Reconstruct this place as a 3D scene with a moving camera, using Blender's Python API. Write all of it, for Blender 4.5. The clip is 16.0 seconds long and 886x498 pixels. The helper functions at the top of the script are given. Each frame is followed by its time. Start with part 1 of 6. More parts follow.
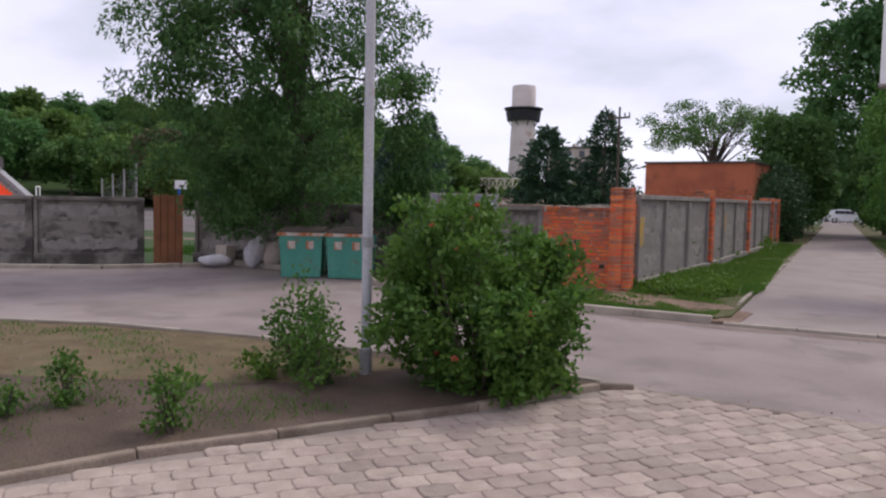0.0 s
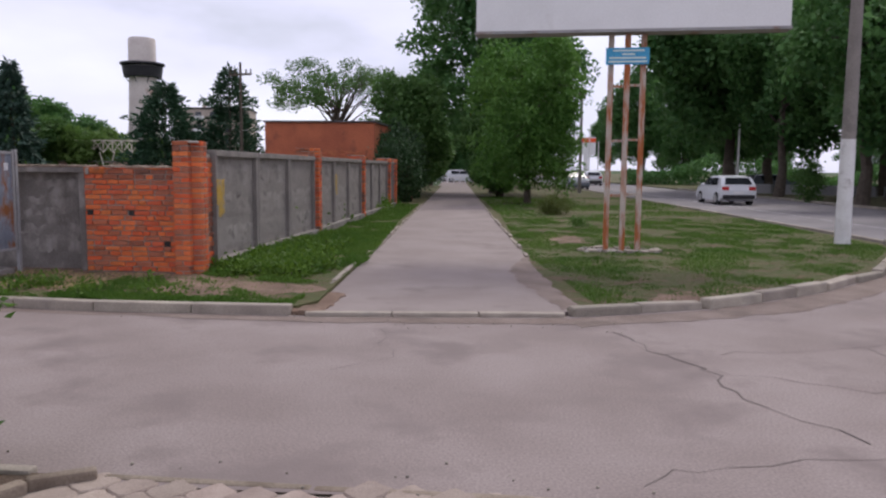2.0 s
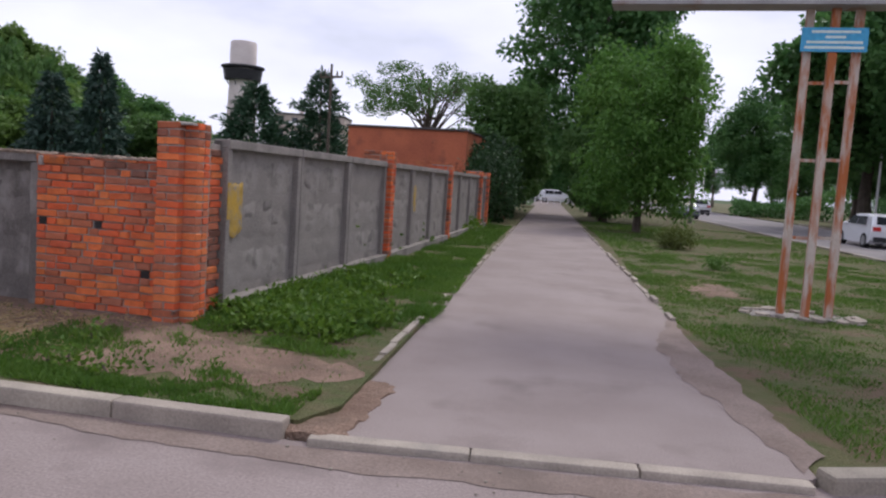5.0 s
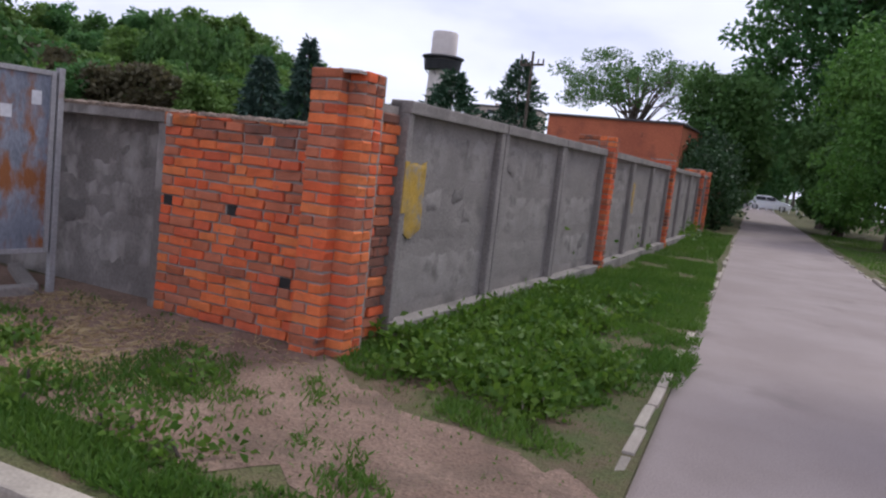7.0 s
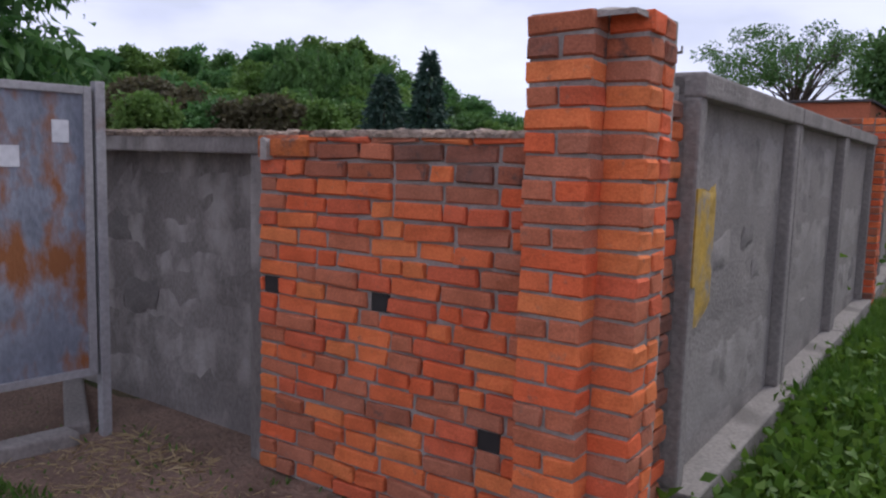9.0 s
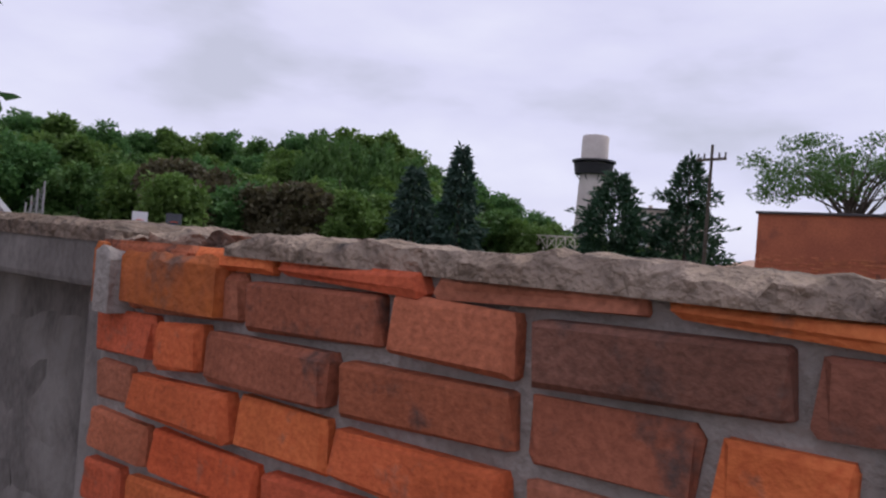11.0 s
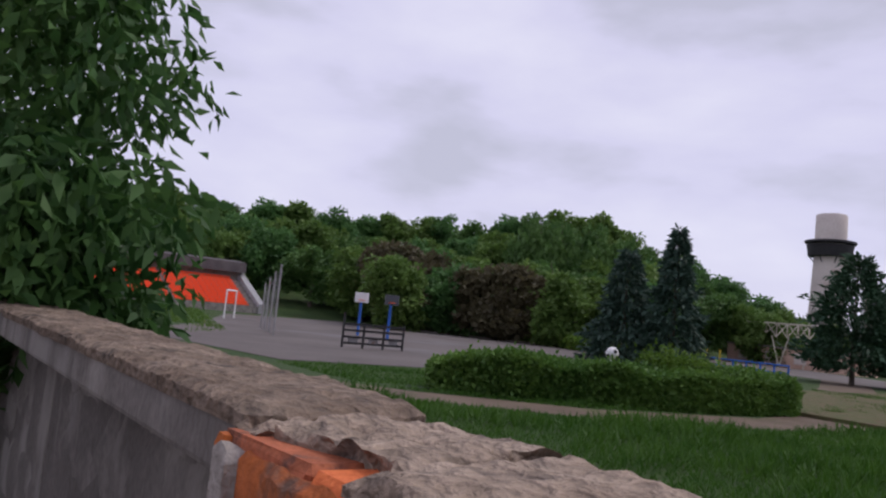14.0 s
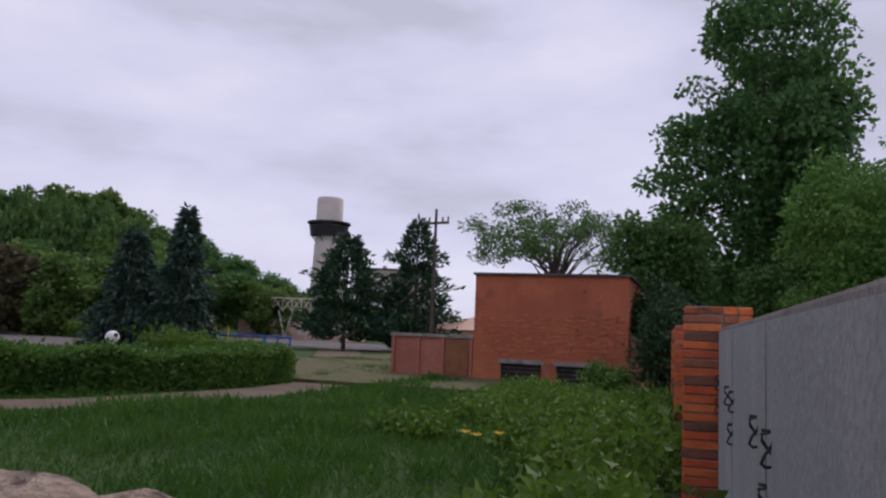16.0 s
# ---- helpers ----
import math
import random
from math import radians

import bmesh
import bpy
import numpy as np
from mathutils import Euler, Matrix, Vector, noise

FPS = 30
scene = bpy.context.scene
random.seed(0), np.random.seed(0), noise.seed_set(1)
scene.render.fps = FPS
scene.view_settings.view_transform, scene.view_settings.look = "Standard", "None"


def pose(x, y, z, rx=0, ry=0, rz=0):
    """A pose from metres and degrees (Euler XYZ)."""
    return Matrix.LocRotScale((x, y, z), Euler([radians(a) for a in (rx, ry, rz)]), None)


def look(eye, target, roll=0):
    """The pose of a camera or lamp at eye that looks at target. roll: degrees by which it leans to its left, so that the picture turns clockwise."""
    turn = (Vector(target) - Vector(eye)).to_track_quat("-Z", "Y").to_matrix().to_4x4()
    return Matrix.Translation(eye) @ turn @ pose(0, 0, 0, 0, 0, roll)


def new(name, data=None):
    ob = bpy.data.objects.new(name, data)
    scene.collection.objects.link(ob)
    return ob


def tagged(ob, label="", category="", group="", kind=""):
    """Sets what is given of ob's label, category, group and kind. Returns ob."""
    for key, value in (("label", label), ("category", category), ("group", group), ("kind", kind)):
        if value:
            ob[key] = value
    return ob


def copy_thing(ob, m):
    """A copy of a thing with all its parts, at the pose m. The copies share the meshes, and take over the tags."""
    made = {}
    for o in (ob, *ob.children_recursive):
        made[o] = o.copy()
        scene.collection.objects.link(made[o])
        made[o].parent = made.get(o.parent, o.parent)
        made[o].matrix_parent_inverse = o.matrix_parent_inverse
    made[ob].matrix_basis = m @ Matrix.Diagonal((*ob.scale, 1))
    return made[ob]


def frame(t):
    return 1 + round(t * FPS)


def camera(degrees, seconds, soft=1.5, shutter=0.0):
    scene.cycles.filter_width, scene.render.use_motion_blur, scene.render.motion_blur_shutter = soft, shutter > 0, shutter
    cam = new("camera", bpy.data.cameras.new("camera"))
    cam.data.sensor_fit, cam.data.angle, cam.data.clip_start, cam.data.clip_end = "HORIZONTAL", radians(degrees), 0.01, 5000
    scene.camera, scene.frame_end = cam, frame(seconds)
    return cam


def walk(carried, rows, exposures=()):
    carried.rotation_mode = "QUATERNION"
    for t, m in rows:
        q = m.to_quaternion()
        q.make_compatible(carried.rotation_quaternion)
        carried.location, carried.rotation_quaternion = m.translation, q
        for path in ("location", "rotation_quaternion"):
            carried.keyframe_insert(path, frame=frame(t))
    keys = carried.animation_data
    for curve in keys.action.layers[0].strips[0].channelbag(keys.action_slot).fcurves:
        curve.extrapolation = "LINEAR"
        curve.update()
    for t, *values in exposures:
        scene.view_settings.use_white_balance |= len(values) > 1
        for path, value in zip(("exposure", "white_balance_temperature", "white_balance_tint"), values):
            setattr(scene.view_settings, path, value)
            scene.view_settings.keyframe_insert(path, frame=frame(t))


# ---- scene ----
cam = camera(60.0, 16.0, soft=2.3)
PATH = [
    (0, (4.919, -14.347, 1.785), (3.853, -12.66, 1.655), 1.2),
    (0.5, (5.05, -13.664, 1.768), (4.186, -11.869, 1.595), 0.3),
    (1, (5.014, -12.573, 1.739), (4.41, -10.676, 1.552), 0.9),
    (1.5, (4.978, -11.798, 1.723), (4.58, -9.85, 1.505), 0.1),
    (2, (4.909, -11.051, 1.703), (4.699, -9.073, 1.494), 0.5),
    (2.5, (4.848, -10.325, 1.699), (4.762, -8.333, 1.538), 0.0),
    (3, (4.732, -9.572, 1.691), (4.737, -7.579, 1.524), -0.2),
    (3.5, (4.627, -8.856, 1.712), (4.688, -6.87, 1.487), -1.3),
    (4, (4.465, -8.171, 1.733), (4.386, -6.184, 1.527), -0.0),
    (4.5, (4.346, -7.552, 1.74), (4.01, -5.587, 1.584), 1.9),
    (5, (4.15, -6.89, 1.66), (3.717, -4.945, 1.485), 3.7),
    (5.2, (4.07, -6.653, 1.664), (3.587, -4.721, 1.477), 3.6),
    (7.5, (2.536, -3.914, 1.527), (1.513, -2.214, 1.277), 5.7),
    (8, (2.028, -3.42, 1.533), (0.876, -1.805, 1.276), 3.9),
    (8.5, (1.52, -2.931, 1.536), (0.376, -1.304, 1.323), 3.1),
    (9, (1.036, -2.416, 1.586), (-0.124, -0.803, 1.356), 1.6),
    (9.5, (0.603, -1.957, 1.632), (-0.488, -0.296, 1.412), 1.6),
    (9.8, (0.324, -1.631, 1.678), (-0.801, 0.015, 1.52), 2.4),
    (10, (0.111, -1.411, 1.633), (-1.019, 0.234, 1.506), 3.7),
    (12.5, (-0.750, -0.370, 1.844), (-2.210, 0.986, 2.017), 3.3),
    (13, (-0.765, -0.410, 1.855), (-2.313, 0.845, 2.023), 4.5),
    (13.5, (-0.757, -0.405, 1.838), (-2.317, 0.835, 2.005), 5.8),
    (14, (-0.760, -0.420, 1.850), (-2.371, 0.753, 2.022), 5.9),
    (14.5, (-0.720, -0.405, 1.855), (-2.117, 1.013, 2.044), 6.0),
    (15, (-0.550, -0.285, 1.850), (-1.621, 1.392, 2.054), 4.5),
    (15.3, (-0.460, -0.272, 1.850), (-1.419, 1.470, 2.063), 4.2),
    (15.5, (-0.410, -0.268, 1.850), (-1.292, 1.514, 2.063), 3.7),
    (16, (-0.385, -0.290, 1.850), (-1.023, 1.594, 2.059), 2.4),
]
walk(cam, [(t, look(e, g, r)) for t, e, g, r in PATH],
     exposures=[(0, 0.42, 6500, 10), (1.5, 0.36, 6450, 10), (3, 0.43, 6420, 10), (4.5, 0.40, 6300, 10), (5, 0.47, 6330, 10), (7.5, 0.50, 6030, 10), (8.5, 0.42, 5980, 10), (9.5, 0.40, 6080, 11), (10, 0.26, 6200, 11), (12.5, 0.07, 6350, 14), (14, 0.03, 6350, 14), (15, -0.08, 6350, 14), (16, -0.02, 6350, 14)])

# ---- sky and sun: a bright overcast day ----
world = bpy.data.worlds.new("overcast_sky")
scene.world = world
world.use_nodes = True
wn, wl = world.node_tree.nodes, world.node_tree.links
wn.clear()
w_out = wn.new("ShaderNodeOutputWorld")
w_bg = wn.new("ShaderNodeBackground")
w_sky = wn.new("ShaderNodeTexSky")
w_sky.sky_type, w_sky.sun_disc = "NISHITA", False
w_sky.sun_elevation, w_sky.sun_rotation = radians(52), radians(200)
w_dim = wn.new("ShaderNodeVectorMath")
w_dim.operation = "SCALE"
w_dim.inputs["Scale"].default_value = 0.10
wl.new(w_sky.outputs[0], w_dim.inputs[0])
w_tc = wn.new("ShaderNodeTexCoord")
w_map = wn.new("ShaderNodeMapping")
w_map.inputs["Scale"].default_value = (1.0, 1.0, 2.6)
wl.new(w_tc.outputs["Generated"], w_map.inputs["Vector"])
w_noise = wn.new("ShaderNodeTexNoise")
w_noise.inputs["Scale"].default_value = 3.1
w_noise.inputs["Detail"].default_value = 5
w_noise.inputs["Roughness"].default_value = 0.48
wl.new(w_map.outputs[0], w_noise.inputs["Vector"])
w_ramp = wn.new("ShaderNodeValToRGB")
w_ramp.color_ramp.elements[0].position, w_ramp.color_ramp.elements[0].color = 0.37, (0.60, 0.60, 0.72, 1)
w_ramp.color_ramp.elements[1].position, w_ramp.color_ramp.elements[1].color = 0.49, (0.745, 0.73, 0.915, 1)
w_el = w_ramp.color_ramp.elements.new(0.68)
w_el.color = (0.85, 0.84, 0.98, 1)
wl.new(w_noise.outputs["Fac"], w_ramp.inputs["Fac"])
w_mix = wn.new("ShaderNodeMixRGB")
w_mix.inputs["Fac"].default_value = 0.9
wl.new(w_dim.outputs[0], w_mix.inputs["Color1"])
wl.new(w_ramp.outputs[0], w_mix.inputs["Color2"])
wl.new(w_mix.outputs[0], w_bg.inputs["Color"])
w_bg.inputs["Strength"].default_value = 0.94
wl.new(w_bg.outputs[0], w_out.inputs["Surface"])

sun = new("sun", bpy.data.lights.new("sun", "SUN"))
sun.data.energy, sun.data.angle, sun.data.color = 1.5, radians(20), (1.0, 0.95, 0.88)
sun.matrix_world = pose(0, 0, 60, 38, 0, 160)


# ---- materials ----
def surf(name, c1, c2, scale=3.0, rough=0.85, bump=0.3, fine=40.0, stain=None, stain_scale=0.6, stain_at=0.55,
         piece=0.0, metallic=0.0, fine_mix=0.35, bump_dist=0.01, spec=0.35, stretch=None):
    """Two-scale procedural surface: broad tint c1-c2, fine grain, optional stains, optional variation per piece."""
    m = bpy.data.materials.new(name)
    m.use_nodes = True
    n, l = m.node_tree.nodes, m.node_tree.links
    b = n["Principled BSDF"]
    tc = n.new("ShaderNodeTexCoord")
    big = n.new("ShaderNodeTexNoise")
    big.inputs["Scale"].default_value, big.inputs["Detail"].default_value = scale, 5
    small = n.new("ShaderNodeTexNoise")
    small.inputs["Scale"].default_value, small.inputs["Detail"].default_value = fine, 4
    coords = tc.outputs["Object"]
    if piece:
        info = n.new("ShaderNodeObjectInfo")
        shift = n.new("ShaderNodeVectorMath")
        shift.operation = "MULTIPLY_ADD"
        shift.inputs[1].default_value = (1, 1, 1)
        spread = n.new("ShaderNodeCombineXYZ")
        times = n.new("ShaderNodeMath")
        times.operation = "MULTIPLY"
        times.inputs[1].default_value = 37.0
        l.new(info.outputs["Random"], times.inputs[0])
        l.new(times.outputs[0], spread.inputs[0])
        l.new(times.outputs[0], spread.inputs[1])
        l.new(tc.outputs["Object"], shift.inputs[0])
        l.new(spread.outputs[0], shift.inputs[2])
        coords = shift.outputs[0]
    if stretch:
        drawn = n.new("ShaderNodeVectorMath")
        drawn.operation = "MULTIPLY"
        drawn.inputs[1].default_value = stretch
        l.new(coords, drawn.inputs[0])
        coords = drawn.outputs[0]
    l.new(coords, big.inputs["Vector"])
    l.new(coords, small.inputs["Vector"])
    mixer = n.new("ShaderNodeMixRGB")
    mixer.inputs["Color1"].default_value, mixer.inputs["Color2"].default_value = (*c1, 1), (*c2, 1)
    ramp = n.new("ShaderNodeValToRGB")
    ramp.color_ramp.elements[0].position, ramp.color_ramp.elements[1].position = 0.35, 0.65
    l.new(big.outputs["Fac"], ramp.inputs["Fac"])
    l.new(ramp.outputs[0], mixer.inputs["Fac"])
    out = mixer.outputs[0]
    grain = n.new("ShaderNodeMixRGB")
    grain.blend_type = "OVERLAY"
    grain.inputs["Fac"].default_value = fine_mix
    l.new(out, grain.inputs["Color1"])
    l.new(small.outputs["Fac"], grain.inputs["Color2"])
    out = grain.outputs[0]
    if stain:
        sn = n.new("ShaderNodeTexNoise")
        sn.inputs["Scale"].default_value, sn.inputs["Detail"].default_value, sn.inputs["Roughness"].default_value = stain_scale, 7, 0.6
        l.new(coords, sn.inputs["Vector"])
        sr = n.new("ShaderNodeValToRGB")
        sr.color_ramp.elements[0].position, sr.color_ramp.elements[1].position = stain_at, stain_at + 0.14
        l.new(sn.outputs["Fac"], sr.inputs["Fac"])
        sm = n.new("ShaderNodeMixRGB")
        sm.inputs["Color2"].default_value = (*stain, 1)
        l.new(sr.outputs[0], sm.inputs["Fac"])
        l.new(out, sm.inputs["Color1"])
        out = sm.outputs[0]
    if piece:
        hsv = n.new("ShaderNodeHueSaturation")
        rr = n.new("ShaderNodeMapRange")
        rr.inputs["To Min"].default_value, rr.inputs["To Max"].default_value = 1 - piece, 1 + piece * 0.7
        l.new(info.outputs["Random"], rr.inputs["Value"])
        l.new(rr.outputs[0], hsv.inputs["Value"])
        turn = n.new("ShaderNodeMath")
        turn.operation = "PINGPONG"
        turn.inputs[1].default_value = 0.11
        l.new(info.outputs["Random"], turn.inputs[0])
        tint = n.new("ShaderNodeMapRange")
        tint.inputs["From Max"].default_value = 0.11
        tint.inputs["To Min"].default_value, tint.inputs["To Max"].default_value = 0.5 - 0.03 * piece, 0.5 + 0.035 * piece
        l.new(turn.outputs[0], tint.inputs["Value"])
        l.new(tint.outputs[0], hsv.inputs["Hue"])
        l.new(out, hsv.inputs["Color"])
        out = hsv.outputs[0]
    l.new(out, b.inputs["Base Color"])
    b.inputs["Roughness"].default_value, b.inputs["Metallic"].default_value = rough, metallic
    b.inputs["Specular IOR Level"].default_value = spec
    if bump:
        bp = n.new("ShaderNodeBump")
        bp.inputs["Strength"].default_value, bp.inputs["Distance"].default_value = bump, bump_dist
        both = n.new("ShaderNodeMath")
        both.operation = "MULTIPLY_ADD"
        both.inputs[1].default_value = 1.5
        l.new(big.outputs["Fac"], both.inputs[0])
        l.new(small.outputs["Fac"], both.inputs[2])
        l.new(both.outputs[0], bp.inputs["Height"])
        l.new(bp.outputs[0], b.inputs["Normal"])
    return m


def brickwork(name, tones, soot, soot_at):
    """Fired clay: each brick takes a tone of its own, with kiln streaks, pits and soot."""
    m = bpy.data.materials.new(name)
    m.use_nodes = True
    n, l = m.node_tree.nodes, m.node_tree.links
    b = n["Principled BSDF"]
    tc, info = n.new("ShaderNodeTexCoord"), n.new("ShaderNodeObjectInfo")
    push = n.new("ShaderNodeVectorMath")
    push.operation = "MULTIPLY_ADD"
    push.inputs[1].default_value = (1, 1, 1)
    far = n.new("ShaderNodeMath")
    far.operation = "MULTIPLY"
    far.inputs[1].default_value = 41.0
    l.new(info.outputs["Random"], far.inputs[0])
    l.new(tc.outputs["Object"], push.inputs[0])
    l.new(far.outputs[0], push.inputs[2])
    tone = n.new("ShaderNodeValToRGB")
    tone.color_ramp.interpolation = "CONSTANT"
    els = tone.color_ramp.elements
    els[0].position, els[0].color = 0.0, (*tones[0], 1)
    els[1].position, els[1].color = 1.0 / len(tones), (*tones[1], 1)
    for k in range(2, len(tones)):
        e = els.new(k / len(tones))
        e.color = (*tones[k], 1)
    l.new(info.outputs["Random"], tone.inputs["Fac"])

    def cloud(scale, detail, lo, hi, rough=0.55):
        t = n.new("ShaderNodeTexNoise")
        t.inputs["Scale"].default_value, t.inputs["Detail"].default_value, t.inputs["Roughness"].default_value = scale, detail, rough
        l.new(push.outputs[0], t.inputs["Vector"])
        r = n.new("ShaderNodeMapRange")
        r.inputs["From Min"].default_value, r.inputs["From Max"].default_value = lo, hi
        l.new(t.outputs["Fac"], r.inputs["Value"])
        return t, r

    broad, broad_r = cloud(9, 4, 0.35, 0.68)
    fade = n.new("ShaderNodeMixRGB")
    fade.blend_type = "MULTIPLY"
    fade.inputs["Color2"].default_value = (0.74, 0.74, 0.72, 1)
    l.new(broad_r.outputs[0], fade.inputs["Fac"])
    l.new(tone.outputs[0], fade.inputs["Color1"])
    dirt, dirt_r = cloud(14, 6, soot_at, soot_at + 0.16, 0.62)
    mix = n.new("ShaderNodeMixRGB")
    mix.inputs["Color2"].default_value = (*soot, 1)
    l.new(dirt_r.outputs[0], mix.inputs["Fac"])
    l.new(fade.outputs[0], mix.inputs["Color1"])
    pits, pits_r = cloud(120, 3, 0.3, 0.7)
    grain = n.new("ShaderNodeMixRGB")
    grain.blend_type = "OVERLAY"
    grain.inputs["Fac"].default_value = 0.22
    l.new(mix.outputs[0], grain.inputs["Color1"])
    l.new(pits_r.outputs[0], grain.inputs["Color2"])
    l.new(grain.outputs[0], b.inputs["Base Color"])
    b.inputs["Roughness"].default_value, b.inputs["Specular IOR Level"].default_value = 0.88, 0.25
    bump = n.new("ShaderNodeBump")
    bump.inputs["Strength"].default_value, bump.inputs["Distance"].default_value = 0.55, 0.006
    both = n.new("ShaderNodeMath")
    both.operation = "MULTIPLY_ADD"
    both.inputs[1].default_value = 2.0
    l.new(dirt.outputs["Fac"], both.inputs[0])
    l.new(pits.outputs["Fac"], both.inputs[2])
    l.new(both.outputs[0], bump.inputs["Height"])
    l.new(bump.outputs[0], b.inputs["Normal"])
    return m


def leafy(name, c1, c2, glow=0.35, broad=0.35):
    """Foliage: colour varied leaf by leaf and over the crown, some light let through."""
    m = bpy.data.materials.new(name)
    m.use_nodes = True
    n, l = m.node_tree.nodes, m.node_tree.links
    n.clear()
    out = n.new("ShaderNodeOutputMaterial")
    geo = n.new("ShaderNodeNewGeometry")
    tc = n.new("ShaderNodeTexCoord")
    no = n.new("ShaderNodeTexNoise")
    no.inputs["Scale"].default_value = broad
    l.new(tc.outputs["Object"], no.inputs["Vector"])
    add = n.new("ShaderNodeMath")
    add.operation = "MULTIPLY_ADD"
    add.inputs[1].default_value = 0.55
    l.new(geo.outputs["Random Per Island"], add.inputs[0])
    sub = n.new("ShaderNodeMapRange")
    sub.inputs["From Min"].default_value, sub.inputs["From Max"].default_value = 0.35, 0.65
    sub.inputs["To Min"].default_value, sub.inputs["To Max"].default_value = 0.0, 0.5
    l.new(no.outputs["Fac"], sub.inputs["Value"])
    l.new(sub.outputs[0], add.inputs[2])
    mx = n.new("ShaderNodeMixRGB")
    mx.inputs["Color1"].default_value, mx.inputs["Color2"].default_value = (*c1, 1), (*c2, 1)
    l.new(add.outputs[0], mx.inputs["Fac"])
    p = n.new("ShaderNodeBsdfPrincipled")
    p.inputs["Roughness"].default_value, p.inputs["Specular IOR Level"].default_value = 0.55, 0.3
    tr = n.new("ShaderNodeBsdfTranslucent")
    l.new(mx.outputs[0], p.inputs["Base Color"])
    l.new(mx.outputs[0], tr.inputs["Color"])
    ms = n.new("ShaderNodeMixShader")
    ms.inputs["Fac"].default_value = glow
    l.new(p.outputs[0], ms.inputs[1])
    l.new(tr.outputs[0], ms.inputs[2])
    l.new(ms.outputs[0], out.inputs["Surface"])
    return m


ASPHALT = surf("worn_asphalt", (0.215, 0.172, 0.158), (0.268, 0.220, 0.205), 0.8, 0.9, 0.45, 55, (0.188, 0.150, 0.140), 0.9, 0.52, fine_mix=0.5)
ROAD = surf("road_asphalt", (0.19, 0.172, 0.175), (0.26, 0.235, 0.235), 0.3, 0.9, 0.3, 60, (0.14, 0.125, 0.13), 0.25, 0.56)
PATHWAY = surf("path_asphalt", (0.232, 0.188, 0.172), (0.278, 0.230, 0.212), 0.9, 0.9, 0.4, 90, (0.195, 0.158, 0.144), 0.8, 0.56, fine_mix=0.45)
COURT = surf("court_asphalt", (0.098, 0.083, 0.077), (0.132, 0.113, 0.105), 0.25, 0.9, 0.2, 20, (0.15, 0.14, 0.14), 0.2, 0.55)
TURF = surf("patchy_grass", (0.075, 0.092, 0.028), (0.115, 0.103, 0.046), 3.2, 0.95, 0.9, 60, (0.135, 0.092, 0.058), 1.9, 0.50, bump_dist=0.03, fine_mix=0.75)
MEADOW = surf("meadow_ground", (0.026, 0.056, 0.011), (0.042, 0.072, 0.016), 0.6, 0.95, 0.8, 20, (0.062, 0.070, 0.025), 0.3, 0.58, bump_dist=0.05, fine_mix=0.6)
SOIL = surf("bare_soil", (0.068, 0.047, 0.034), (0.118, 0.082, 0.058), 1.6, 0.97, 0.9, 45, (0.085, 0.09, 0.036), 0.9, 0.57, bump_dist=0.03, fine_mix=0.6)
TRACK = surf("dirt_track", (0.11, 0.080, 0.058), (0.15, 0.112, 0.082), 0.8, 0.97, 0.6, 25, (0.09, 0.10, 0.04), 0.5, 0.58)
KERB = surf("kerb_concrete", (0.270, 0.233, 0.193), (0.370, 0.321, 0.262), 2.5, 0.9, 0.5, 60, (0.2, 0.18, 0.16), 1.2, 0.57, piece=0.22)
EDGING = surf("soiled_edging", (0.205, 0.160, 0.122), (0.285, 0.230, 0.178), 3.0, 0.92, 0.6, 60, (0.135, 0.100, 0.074), 2.2, 0.54, piece=0.18)
PAVER = surf("paver_concrete", (0.295, 0.230, 0.194), (0.365, 0.292, 0.248), 5, 0.9, 0.5, 90, (0.235, 0.186, 0.160), 3.0, 0.56, piece=0.2)
GROUT = surf("sandy_joint", (0.22, 0.185, 0.16), (0.27, 0.225, 0.195), 6, 0.95, 0.5, 90)
EARTH = surf("trodden_earth", (0.180, 0.117, 0.084), (0.252, 0.172, 0.126), 2.6, 0.97, 0.9, 50, (0.140, 0.098, 0.069), 1.6, 0.54, bump_dist=0.03, fine_mix=0.7)
BRICK = brickwork("red_brick", ((0.67, 0.152, 0.056), (0.75, 0.186, 0.062), (0.61, 0.128, 0.058), (0.50, 0.158, 0.082), (0.70, 0.134, 0.049), (0.42, 0.152, 0.088), (0.72, 0.202, 0.068)), (0.23, 0.130, 0.095), 0.62)
BRICK_OLD = brickwork("sooty_brick", ((0.36, 0.120, 0.068), (0.28, 0.110, 0.072), (0.42, 0.13, 0.065), (0.22, 0.10, 0.07)), (0.085, 0.062, 0.054), 0.53)
BRICK_FAR = surf("shed_brick", (0.52, 0.165, 0.078), (0.40, 0.125, 0.064), 0.8, 0.9, 0.4, 14, (0.20, 0.085, 0.06), 0.7, 0.60, piece=0.16)
GUTTER = surf("kerb_dust", (0.175, 0.132, 0.110), (0.225, 0.175, 0.150), 2.0, 0.95, 0.6, 50, (0.14, 0.108, 0.09), 1.5, 0.55, fine_mix=0.5)
COPING_OLD = surf("weathered_coping", (0.16, 0.115, 0.084), (0.265, 0.20, 0.152), 8, 0.95, 1.0, 42, (0.085, 0.066, 0.054), 12.0, 0.53, bump_dist=0.03, fine_mix=0.85)
MORTAR = surf("grey_mortar", (0.26, 0.228, 0.20), (0.34, 0.30, 0.27), 9, 0.95, 0.9, 70, (0.15, 0.125, 0.11), 3, 0.58)
